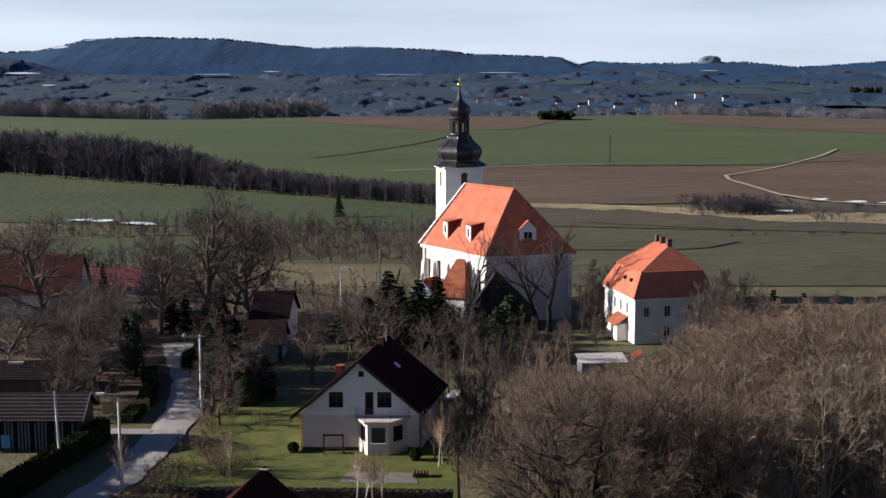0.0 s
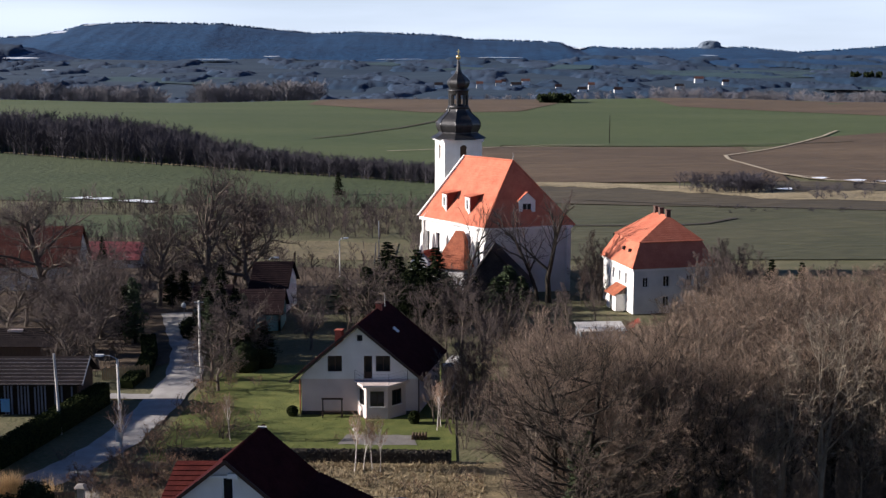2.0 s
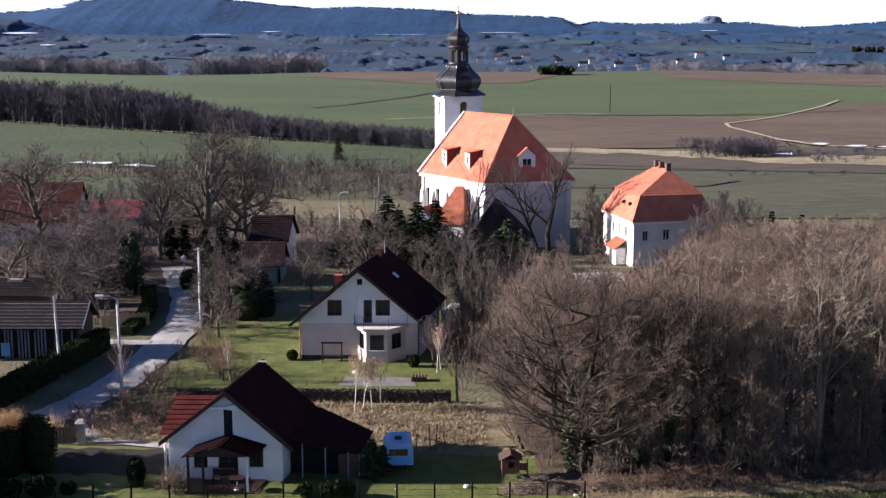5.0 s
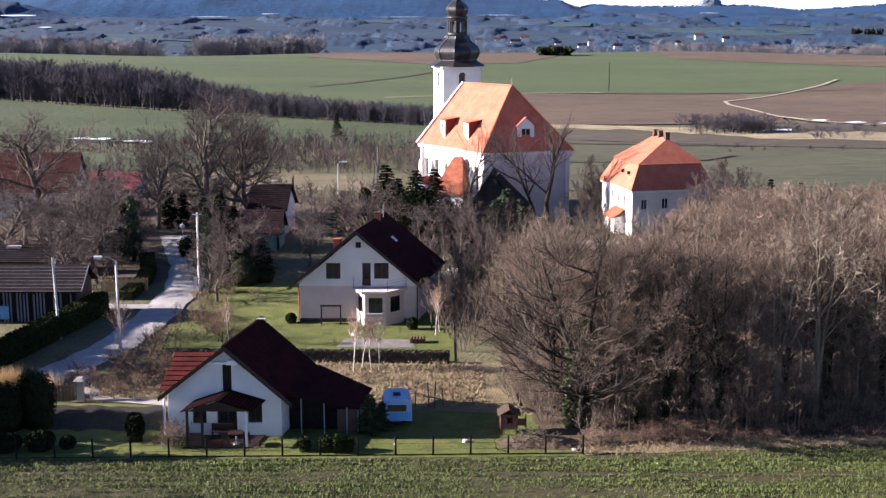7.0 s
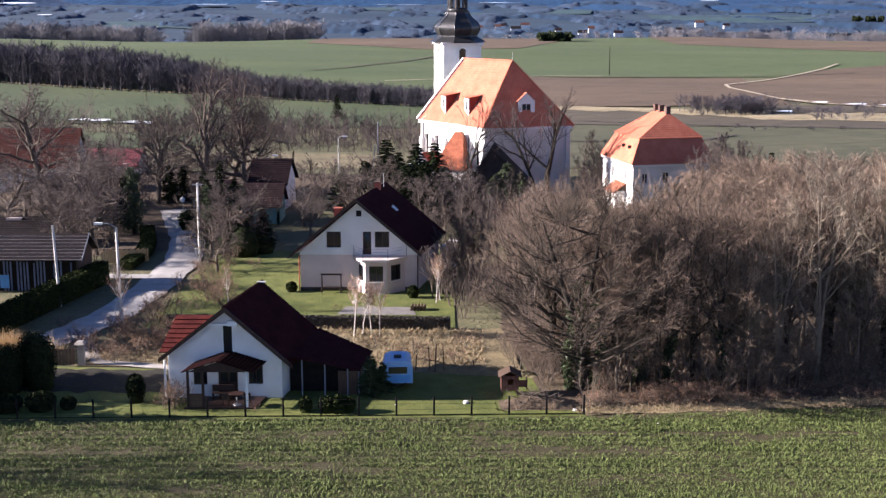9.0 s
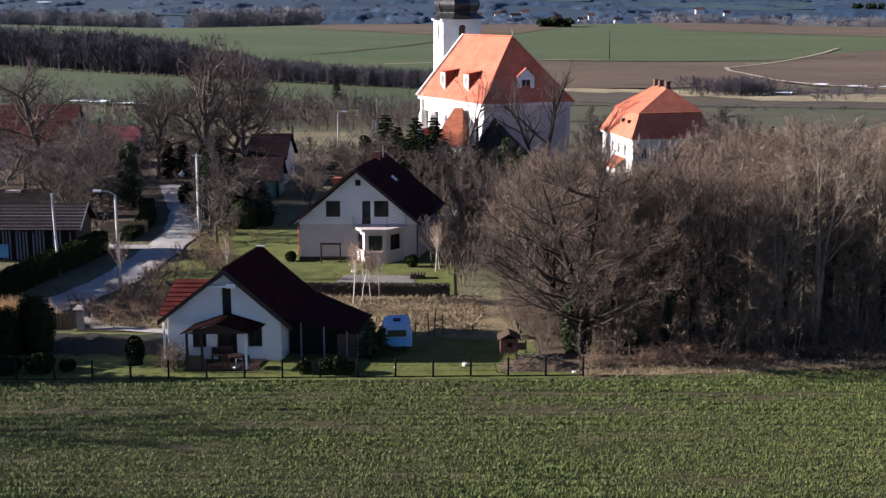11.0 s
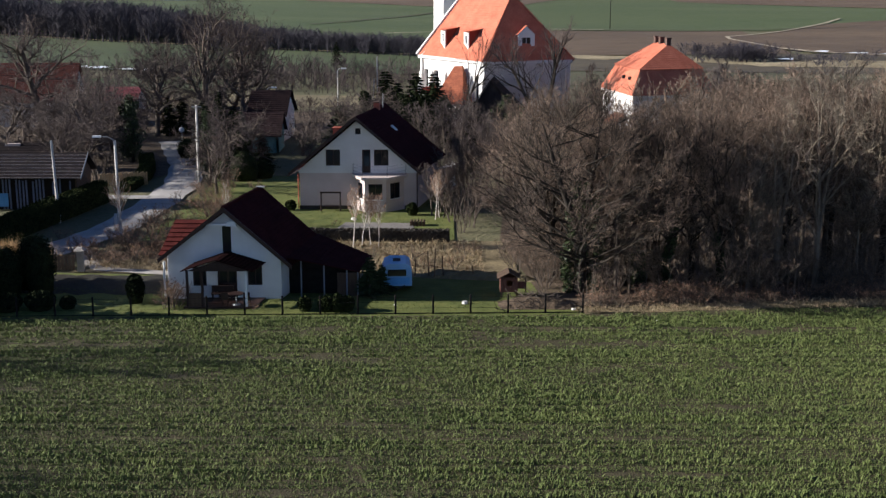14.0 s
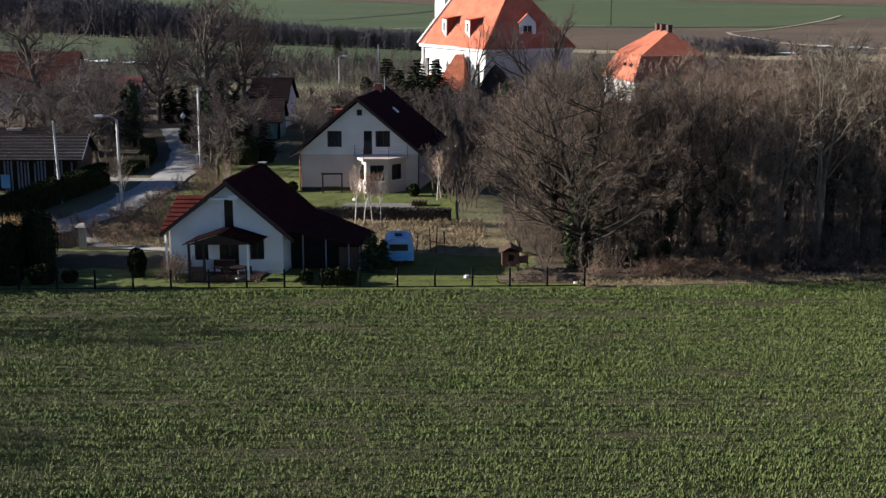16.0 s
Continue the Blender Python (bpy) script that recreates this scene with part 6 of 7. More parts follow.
for k in range(14):
    plant(rnd.choice(greyshrub), rnd.uniform(-40, -33.5), rnd.uniform(118.5, 131), rnd.uniform(0.6, 1.2), rnd.uniform(0, 6.28), rnd.uniform(1.0, 1.5), "tangled bare scrub between barn and road")
for x, y, s in ((-36.5, 123.5, 0.8), (-35.4, 129, 0.9)):
    plant(gnarl[1], x, y, s, x, 1.0, "tangled bare tree between barn and road")
for k in range(20):
    y = rnd.uniform(99.5, 126)
    x = rnd.uniform(-25.0, -18.8) + (1.0 if y > 118 else 0)
    plant(rnd.choice(shrub), x, y, rnd.uniform(0.45, 0.95), rnd.uniform(0, 6.28), rnd.uniform(1.0, 1.4), "low russet garden shrub beside the road")
for k in range(12):
    plant(rnd.choice(shrub), rnd.uniform(-27, -19), rnd.uniform(88.8, 98), rnd.uniform(0.5, 1.0), rnd.uniform(0, 6.28), rnd.uniform(1.0, 1.4), "russet bare shrub in the rough garden")
for x, y, s, w in ((-17.5, 78.6, 1.0, 0.8), (-17.1, 78.9, 0.85, 0.9), (-22.0, 93.4, 1.25, 0.95), (-24.6, 96.8, 1.15, 1.0), (-20.4, 95.6, 0.95, 1.0), (-23.4, 100.6, 1.35, 0.95), (-18.6, 105.2, 1.3, 0.8), (-20.2, 108.4, 1.0, 0.9), (-25.8, 91.6, 0.9, 1.1), (-27.4, 93.6, 0.85, 1.1), (-21.6, 112.4, 0.95, 1.0)):
    for j in range(2):
        plant(shrub[j], x + 0.15 * j, y + 0.1 * j, s, x + 2 * j, w, "rounded russet bare shrub in the garden")
for x, y, s in ((-21.6, 120.5, 0.6), (-23.0, 124.5, 0.75), (-22.6, 130.6, 0.9), (-20.4, 133.5, 0.85), (-23.8, 139.4, 0.9), (-25.2, 143.2, 0.85)):
    plant(gnarl[0], x, y, s, x, 1.1, "bare fruit tree before the cottages")
# Out of view; added so that their shadows stripe the road.
for x, y, s in ((-40.5, 98.2, 0.8), (-42, 101.6, 0.85), (-43, 106, 0.9)):
    plant(rnd.choice(grove), x, y, s, x, 1.1, "unseen bare tree behind the hedge, added for road shadows")
for x, y, s in ((-0.2, 108.5, 1.25), (1.0, 106.5, 1.2), (0.7, 111.5, 1.4), (2.0, 109, 1.5), (2.4, 104.5, 1.2), (1.6, 102.5, 1.0), (2.6, 113.5, 1.5)):
    plant(greyshrub[0], x, y, s, x * 3, 1.1, "tall grey-brown bare shrub beside the house")
for x, y, s in ((30.6, 151.5, 1.0), (31.8, 152.5, 1.12), (33.0, 151.0, 1.1), (34.2, 153.0, 1.2), (32.4, 149.0, 0.95), (35.0, 150.0, 1.1), (30.2, 148.0, 0.85), (28.6, 146.5, 0.75)):
    plant(rnd.choice(slim), x, y, s, rnd.uniform(0, 6.28), 1.5, "bare tree before the parsonage wall")
for x, y, s, w in ((-0.9, 109.6, 0.55, 1.1), (-0.1, 110.8, 0.6, 1.1), (0.8, 109.4, 0.62, 1.1), (1.4, 112.5, 0.7, 1.1), (2.2, 110.2, 0.72, 1.0), (2.8, 107.0, 0.7, 1.0), (3.2, 113.4, 0.8, 1.0), (2.0, 118, 0.85, 1.0), (3.6, 121, 0.95, 1.0), (4.6, 126, 1.0, 1.0), (6.4, 133, 1.0, 1.0), (4.0, 131, 0.95, 1.1), (0.4, 128, 0.9, 1.1), (-1.8, 131, 0.9, 1.1), (2.0, 136, 0.95, 1.1)):
    plant(rnd.choice(slim), x, y, s, rnd.uniform(0, 6.28), w * 1.3, "dark bare tree between house and grove")
for k in range(14):
    plant(rnd.choice(greyshrub), rnd.uniform(17.5, 24), rnd.uniform(163, 180), rnd.uniform(1.0, 1.7), rnd.uniform(0, 6.28), rnd.uniform(0.9, 1.3), "bare grey-brown scrub beside the church")
for k in range(26):
    plant(rnd.choice(greyshrub), rnd.uniform(-12, 14), rnd.uniform(132, 160), rnd.uniform(0.7, 1.2), rnd.uniform(0, 6.28), rnd.uniform(1.2, 1.8))
for k in range(74):
    x = rnd.uniform(9.0, 38)
    plant(rnd.choice(shrub), x, 79.2 + (x - 9) * 0.085 + rnd.uniform(-0.5, 1.6), rnd.uniform(0.35, 0.72), rnd.uniform(0, 6.28), rnd.uniform(1.3, 2.0), "low russet bare scrub at the grove's foot")
for k in range(22):
    x = rnd.uniform(9.5, 40)
    plant(rnd.choice(brownshrub), x, 80.6 + (x - 9) * 0.07 + rnd.uniform(0, 1.8), rnd.uniform(0.55, 1.3), rnd.uniform(0, 6.28), rnd.uniform(0.9, 1.4), "bare brown thicket at the grove's foot")
for k in range(56):
    y = 82.5 + abs(rnd.gauss(0, 5))
    x = rnd.uniform(6.5, 0.37 * y + 3)
    plant(rnd.choice(brownshrub), x, y, rnd.uniform(0.6, 1.4), rnd.uniform(0, 6.28), rnd.uniform(1.0, 1.6), "bare brown undergrowth between the grove's trunks")
# trees beside the view, whose shadows lie over road and field
for x, y, s in ((-41, 67.0, 0.9), (-47, 50, 0.9)):
    plant(rnd.choice(grove), x, y, s, rnd.uniform(0, 6.28), 1.2, "bare tree at the side of the road")
for group_ in (stem, sparse, brownshrub, paleslim, forked, edge, grove, dome, back, pale, broad, gnarl, slim, shrub, greyshrub, birch):
    for ob in group_:
        bin_proto(ob)


def conifer(seed, height, radius, leaf, label, droop=0.25, name="spruce"):
    r = random.Random(seed)
    t = thing(name, (0, 0, 0), label, "conifer", "conifers")
    part("trunk", Shape().tube([(0, 0, -0.1), (0, 0, height * 0.6), (0, 0, height)], [0.16, 0.09, 0.02], 6), "bark", t)
    v, f = [], []
    whorls = int(height * 3.2)
    for i in range(whorls):
        z = height * (0.06 + 0.93 * i / whorls)
        reach = radius * (1 - (i / whorls)) ** 0.8 + 0.12
        for k in range(9):
            a = r.uniform(0, 6.28)
            ln = reach * r.uniform(0.6, 1.15)
            d = Vector((math.cos(a), math.sin(a), -droop * r.uniform(0.3, 1.3)))
            side = Vector((-math.sin(a), math.cos(a), 0))
            for j in range(7):
                q = Vector((0, 0, z)) + d * ln * (0.2 + 0.8 * j / 6)
                for s in (-1, 1):
                    w = (side * s * r.uniform(0.4, 1.0) + d * 0.5 + Vector((0, 0, r.uniform(-0.35, 0.2)))) * (0.18 + 0.22 * reach * (1 - j / 8))
                    up = Vector((0, 0, 0.07 + 0.05 * r.random()))
                    o = len(v)
                    v += [q - up, q + up, q + w]
                    f.append((o, o + 1, o + 2))
    sh = Shape()
    sh.v, sh.f = v, f
    part("crown", sh, leaf, t, "dense needle sprays")
    return t


spr = [conifer(i, 8.0, 2.1, "needle", "dark green spruce near the church; those out of view only cast shade") for i in (1, 2)]
grn = [conifer(7, 5.0, 1.5, "needle_green", "fresh green conifer with soft sprays", 0.05)]
# Spruces left of x -33, below y 102, are unseen, added to cast shade.
for k, (x, y, s, w) in enumerate(((-7.2, 163, 1.08, 1.4), (-2.0, 150, 0.92, 1.5), (-0.2, 147.5, 0.7, 1.5), (-5.5, 157, 0.95, 1.5), (38.6, 150, 1.05, 0.9), (42.2, 150, 1.0, 0.9), (30.5, 178, 0.8, 0.8), (-50.5, 189, 0.75, 0.8), (-26, 318, 0.75, 1.1), (-35.4, 165, 0.62, 1.3), (-34.0, 167, 0.6, 1.3), (-22.5, 136, 0.6, 1.4), (-35.6, 84.6, 1.0, 1.4), (-34.6, 82.6, 1.0, 1.4), (-34.0, 80.4, 1.0, 1.4), (-34.0, 76.6, 0.9, 1.4), (-40.5, 93.2, 1.15, 1.2), (-41.0, 95.2, 1.0, 0.9), (-42.5, 97.6, 1.2, 1.2), (-43.5, 99.6, 1.0, 0.9), (-44.5, 101.6, 1.2, 1.2), (-23.2, 141.5, 0.8, 1.1), (-19.5, 137, 0.45, 1.8), (-25.6, 138, 0.85, 1.3), (-24.8, 141, 0.9, 1.2), (-27.6, 158, 0.8, 1.2), (-28.2, 151, 0.75, 1.3), (-3.2, 152.5, 1.15, 1.35), (-1.0, 157, 1.1, 1.3), (3.8, 153.5, 0.7, 1.4))):
    plant(spr[k % 2], x, y, s, k * 1.1, w)
for x, y, s, w in ((8.2, 161.5, 1.15, 1.5), (9.8, 160.5, 0.9, 1.5), (6.4, 160.5, 0.85, 1.4), (-12.8, 160, 0.9, 1.6), (-4.75, 81.3, 0.56, 1.3), (-4.0, 82.0, 0.42, 1.3)):
    plant(grn[0], x, y, s, x, w)
for ob in spr + grn:
    bin_proto(ob)


def clump(shape_v, shape_f, r, centre, size, n, leaf=0.1):
    """Leaf triangles over and in a rounded body."""
    for k in range(n):
        d = Vector((r.gauss(0, 1), r.gauss(0, 1), r.gauss(0, 1))).normalized() * r.uniform(0.8, 1.05)
        q = Vector(centre) + Vector((d.x * size[0], d.y * size[1], d.z * size[2]))
        a = Vector((r.uniform(-1, 1), r.uniform(-1, 1), r.uniform(-1, 1))).normalized() * leaf
        b = a.orthogonal().normalized() * leaf * 0.8
        o = len(shape_v)
        shape_v += [q - a, q + a * 0.4 + b, q + a * 0.5 - b]
        shape_f.append((o, o + 1, o + 2))


def bush(x, y, rx, ry, h, leaf, label, name="evergreen_bush", pieces=900, core=True):
    r = random.Random(name + str(x))
    z = land(x, y)
    t = thing(name, (x, y, z), label, "bush")
    if core:
        part("core", Shape().lathe((x, y, z), [(rx * 0.75, 0), (rx * 0.85, h * 0.35), (rx * 0.7, h * 0.7), (rx * 0.2, h * 0.93)], 10), leaf, t, smooth=True)
    sh = Shape()
    v, f = [], []
    clump(v, f, r, (x, y, z + h / 2), (rx, ry, h / 2), pieces, 0.09)
    sh.v, sh.f = v, f
    part("foliage", sh, leaf, t)
    return t


def hedge(name, line, width, h, leaf, label, per_m=420):
    r = random.Random(name)
    x, y = line[0]
    t = thing(name, (x, y, land(x, y)), label, "hedge")
    core, v, f = Shape(), [], []
    for (x0, y0), (x1, y1) in zip(line[:-1], line[1:]):
        d = Vector((x1 - x0, y1 - y0, 0))
        ln = d.length
        d.normalize()
        s = Vector((-d.y, d.x, 0)) * width / 2
        a, b = Vector((x0, y0, land(x0, y0))), Vector((x1, y1, land(x1, y1)))
        up = Vector((0, 0, h * 0.95))
        core.hexa([a - s * 0.9, b - s * 0.9, b + s * 0.9, a + s * 0.9, a - s * 0.85 + up, b - s * 0.85 + up, b + s * 0.85 + up, a + s * 0.85 + up])
        for k in range(int(per_m * ln)):
            q = a + d * r.uniform(0, ln)
            u = r.random()
            if u < 0.45:
                q += s * r.uniform(-1, 1) + Vector((0, 0, h * r.uniform(0.93, 1.06)))
            else:
                q += s * (1.0 if u > 0.72 else -1.0) * r.uniform(0.9, 1.1) + Vector((0, 0, h * r.uniform(0.02, 1)))
            c = Vector((r.uniform(-1, 1), r.uniform(-1, 1), r.uniform(-1, 1))).normalized() * 0.09
            e_ = c.orthogonal().normalized() * 0.07
            o = len(v)
            v += [q - c, q + c * 0.4 + e_, q + c * 0.5 - e_]
            f.append((o, o + 1, o + 2))
    part("core", core, leaf, t)
    sh = Shape()
    sh.v, sh.f = v, f
    part("foliage", sh, leaf, t)
    return t


def ivy_tree(x, y, h, w, leaf, label, seed):
    """A tree hung with ivy: a trunk and many uneven leafy clumps."""
    r = random.Random(seed)
    z = land(x, y)
    t = thing("ivy_tree", (x, y, z), label, "tree")
    part("trunk", Shape().tube([(x, y, z - 0.1), (x + 0.15, y, z + h * 0.5), (x - 0.1, y, z + h * 0.95)], [0.22, 0.15, 0.04], 6), "bark_dark", t)
    v, f = [], []
    for k in range(26):
        u = (k + r.random()) / 26
        a, d = r.uniform(0, 6.28), w * r.uniform(0.1, 0.75) * (1.0 - 0.55 * u)
        size = w * r.uniform(0.26, 0.5) * (1.1 - 0.55 * u)
        clump(v, f, r, (x + d * math.cos(a), y + d * math.sin(a), z + 0.4 + (h - 0.7) * u), (size, size, size * r.uniform(0.8, 1.4)), 190, 0.10)
    sh = Shape()
    sh.v, sh.f = v, f
    part("foliage", sh, leaf, t, "dark hanging ivy leaves")
    return t


for k, (x, y, h, w, leaf) in enumerate(((-34.4, 141, 7.4, 1.9, "ivy"), (-35.8, 144, 6.4, 1.8, "needle"), (-24.6, 134.0, 6.6, 1.5, "needle_green"), (-23.2, 138.5, 6.0, 1.7, "needle"), (-22.6, 142.0, 5.6, 1.6, "ivy"), (-20.8, 131.5, 4.4, 1.8, "needle"), (-25.6, 146.5, 5.4, 1.6, "needle"), (-9.0, 152.5, 7.0, 2.0, "needle"), (0.6, 150.5, 6.4, 2.0, "ivy"), (-4.0, 148.5, 6.6, 2.2, "needle"))):
    ivy_tree(x, y, h, w, leaf, "bare tree hung with dark evergreen ivy", 500 + k)
hedge("clipped_hedge", [(-36.3, 93.5), (-34.9, 97.0), (-32.75, 108.3), (-31.35, 116.0)], 1.35, 1.9, "hedge_leaf", "long clipped green hedge beside the road")
hedge("roadside_hedge", [(-30.7, 121.5), (-30.4, 128), (-31.2, 134), (-33.2, 142)], 1.5, 0.8, "hedge_leaf", "overgrown dark hedge along the village road", 300)
hedge("low_dark_hedge", [(-22, 99.2), (-12, 99.0), (0.6, 98.6)], 0.7, 0.95, "stone_dark", "low dark brown leafless hedge below the lawn", 300)
for x, y, rx, h in ((-26.9, 82.7, 1.1, 3.9), (-27.8, 83.6, 1.0, 3.7), (-28.9, 82.0, 1.15, 3.3), (-30.9, 81.4, 1.25, 3.3), (-33.0, 80.8, 1.3, 3.4), (-19.9, 79.9, 0.6, 1.9), (-25.6, 78.3, 0.95, 1.2), (-27.6, 78.0, 0.9, 1.1), (-23.9, 78.5, 0.5, 0.8)):
    bush(x, y, rx, rx, h, "needle", "dark columnar thuja beside the drive" if h > 2 else "dark evergreen bush on the lawn", "thuja", 1600)
for x, y, rx, h in ((-8.7, 77.9, 0.42, 0.95), (-7.3, 77.9, 0.55, 1.0), (-6.6, 77.8, 0.5, 1.15), (-6.0, 77.9, 0.45, 1.0), (-2.6, 109.6, 0.5, 1.1), (-13.5, 112.0, 0.5, 0.9), (-29.3, 146.0, 1.3, 2.0), (-28.9, 143.6, 1.0, 1.5), (-20.2, 128.6, 1.75, 3.1), (-22.0, 129.5, 1.4, 2.4), (-18.4, 130, 1.2, 1.9)):
    bush(x, y, rx, rx, h, "needle" if y > 125 else "hedge_leaf", "round dark evergreen bush", "evergreen_bush", 700)

# ---------- small things on the near plot ----------
van = thing("caravan", (-3.0, 83.2, 0), "small pale blue parked caravan beside the lean-to", "caravan")
mv = frame_at(-4.0, 82.6, 0, (1, 0.05), (-0.05, 1))
prof = [(0.0, 0.4), (0.0, 1.3), (0.15, 1.75), (0.5, 1.93), (1.6, 1.93), (1.9, 1.75), (2.0, 1.3), (2.0, 0.4)]
part("body", Shape(mv).slab([(x, 0, z) for x, z in prof], (0, 2.5, 0)), "pale_paint", van, "pale blue shell with rounded roof edges")
part("front_panel", Shape(mv).box(0.15, -0.03, 0.5, 1.85, 0.0, 1.0), "blue_paint", van)
vw = part("window", Shape(mv).box(0.3, -0.05, 1.05, 1.7, -0.01, 1.6), "pale_paint", van)
part("pane", Shape(mv).box(0.38, -0.07, 1.1, 1.62, -0.05, 1.55), "glass", vw)
part("roof_vent", Shape(mv).box(0.75, 0.8, 1.93, 1.25, 1.3, 2.03), "rubber", van)
part("drawbar", Shape(mv).tube([(0.5, 0, 0.42), (1.0, -0.9, 0.42), (1.5, 0, 0.42)], [0.05, 0.05, 0.05], 5), "rubber", van)
for x in (-0.02, 1.86):
    wheel = part("wheel", Shape(mv @ frame_at(x, 1.3, 0.33) @ Matrix.Rotation(radians(90), 4, "Y")).lathe((0, 0, 0), [(0.2, 0), (0.33, 0.02), (0.33, 0.15), (0.2, 0.17)], 16), "rubber", van, "black tyre")
    part("rim", Shape(mv @ frame_at(x, 1.3, 0.33) @ Matrix.Rotation(radians(90), 4, "Y")).lathe((0, 0, -0.01), [(0.05, 0), (0.18, 0.02), (0.18, 0.17), (0.05, 0.19)], 12), "lamp_grey", wheel)

play = thing("playhouse", (4.6, 80.6, 0), "small red-brown wooden playhouse on stilts with a gabled roof", "playhouse")
mpl = frame_at(3.85, 81.0, 0) @ Matrix.Diagonal((0.82, 0.8, 0.74, 1.0))
for x, y in ((0.1, 0.1), (1.3, 0.1), (0.1, 1.3), (1.3, 1.3)):
    part("stilt", Shape(mpl).box(x - 0.05, y - 0.05, 0, x + 0.05, y + 0.05, 1.0), "wood_dark", play)
part("wall", wall_panel(Shape(mpl), [0, 1.4], [1.9, 1.9], 0.55, 0, 0.06, [(0.5, 1.1, 0.95, 1.6)]), "wood_red", play)
part("side_wall", Shape(mpl).box(0, 0.06, 0.55, 0.06, 1.4, 1.9).box(1.34, 0.06, 0.55, 1.4, 1.4, 1.9).box(0.06, 1.34, 0.55, 1.34, 1.4, 1.9), "wood_red", play)
for e0, e1 in (((-0.2, -0.2, 1.8), (-0.2, 1.6, 1.8)), ((1.6, -0.2, 1.8), (1.6, 1.6, 1.8))):
    part("roof", courses(mpl, e0, e1, (0.7, -0.2, 2.35), (0.7, 1.6, 2.35), 0.25), "wood_dark", play)
part("rail", Shape(mpl).box(1.4, 0.1, 0.9, 2.1, 0.16, 1.5).box(2.04, 0.16, 0.5, 2.1, 1.3, 1.5), "wood_red", play)
part("platform", Shape(mpl).box(1.4, 0.1, 0.85, 2.1, 1.3, 0.93), "wood_dark", play)

pile = thing("earth_pile", (6.0, 79.2, 0), "low heap of earth, twigs and branches by the fence", "pile")
r = random.Random(5)
for k in range(90):
    a, d = r.uniform(0, 6.28), abs(r.gauss(0, 1.0))
    x, y = 6.0 + d * 1.3 * math.cos(a), 79.2 + d * 0.6 * math.sin(a)
    z = max(0, 0.75 - d * 0.35)
    w = Vector((r.uniform(-1, 1), r.uniform(-0.6, 0.6), r.uniform(-0.1, 0.5))).normalized() * r.uniform(0.4, 1.1)
    part("branch", Shape().tube([(x, y, z), (x + w.x, y + w.y, max(0.05, z + w.z))], [0.03, 0.012], 4), "bark", pile)
hv = []
for j in range(7):
    for i in range(11):
        u, v_ = i / 10 * 2 - 1, j / 6 * 2 - 1
        hv.append((6.2 + u * 2.6, 79.2 + v_ * 1.1, max(0, 0.7 * (1 - u * u) * (1 - v_ * v_) + r.uniform(-0.05, 0.08)) - 0.02))
sh = Shape()
sh.add(hv, [(j * 11 + i, j * 11 + i + 1, j * 11 + i + 12, j * 11 + i + 11) for j in range(6) for i in range(10)])
part("earth", sh, "litter", pile)


def stone(x, y, size, mat, label, name="stone", category="stone"):
    q = random.Random(x * 7 + y)
    z = land(x, y)
    t = thing(name, (x, y, z), label, category)
    s = Shape()
    s.lathe((x, y, z - 0.03), [(size * 0.5, 0), (size * 0.62 * q.uniform(0.9, 1.1), size * 0.25), (size * 0.5 * q.uniform(0.8, 1.1), size * 0.5), (size * 0.2, size * 0.62)], 7)
    s.v = [p + Vector((q.uniform(-1, 1), q.uniform(-1, 1), q.uniform(-1, 1))) * size * 0.08 for p in s.v]
    part("body", s, mat, t)


for x, y, sz in ((1.5, 79.6, 0.4), (8.4, 78.1, 0.26), (9.0, 78.3, 0.2), (-3.0, 79.2, 0.2), (13.3, 75.6, 0.16), (-7.6, 107.5, 0.4)):
    stone(x, y, sz, "concrete", "pale rounded garden stone on the grass")
gp = thing("gate_post", (-25.8, 88.4, 0), "square pale stone gate post with a cap at the drive", "gate post")
part("shaft", Shape().box(-26.0, 88.2, 0, -25.55, 88.6, 1.55), "gravel", gp)
part("cap", Shape().hexa([(-26.2, 88.0, 1.55), (-25.4, 88.0, 1.55), (-25.4, 88.8, 1.55), (-26.2, 88.8, 1.55), (-26.0, 88.2, 1.75), (-25.6, 88.2, 1.75), (-25.6, 88.6, 1.75), (-26.0, 88.6, 1.75)]), "gravel", gp)
gate = thing("garden_gate", (-26.9, 88.3, 0), "dark boarded garden gate beside the stone post", "gate")
for k in range(9):
    part("board", Shape().box(-28.4 + k * 0.25, 88.3, 0.08, -28.2 + k * 0.25, 88.34, 1.2), "wood_dark", gate)
part("rail", Shape().box(-28.4, 88.34, 0.3, -26.15, 88.4, 0.4).box(-28.4, 88.34, 0.95, -26.15, 88.4, 1.05), "wood_dark", gate)
tarp = thing("tarpaulin_heap", (-8.0, 89.6, 0), "heap under a pale blue-grey tarpaulin behind the lean-to", "heap")
part("cover", Shape().hexa([(-9.0, 88.8, 0), (-6.8, 88.8, 0), (-6.8, 90.4, 0), (-9.0, 90.4, 0), (-8.4, 89.3, 1.0), (-7.5, 89.3, 0.85), (-7.5, 89.9, 0.85), (-8.4, 89.9, 1.0)]), "pale_paint", tarp)
mirror = thing("traffic_mirror", (-31.0, 151.5, land(-31, 151.5)), "round white traffic mirror on a post at the lane's bend", "mirror")
part("post", Shape().tube([(-31.0, 151.5, -0.6), (-31.0, 151.5, 2.2)], [0.04, 0.04], 6), "lamp_grey", mirror)
part("disc", Shape(frame_at(-31.0, 151.4, 1.7) @ Matrix.Rotation(radians(90), 4, "X")).lathe((0, 0, 0), [(0.27, -0.04), (0.31, 0), (0.27, 0.05), (0.08, 0.08)], 16), "frame_white", mirror)
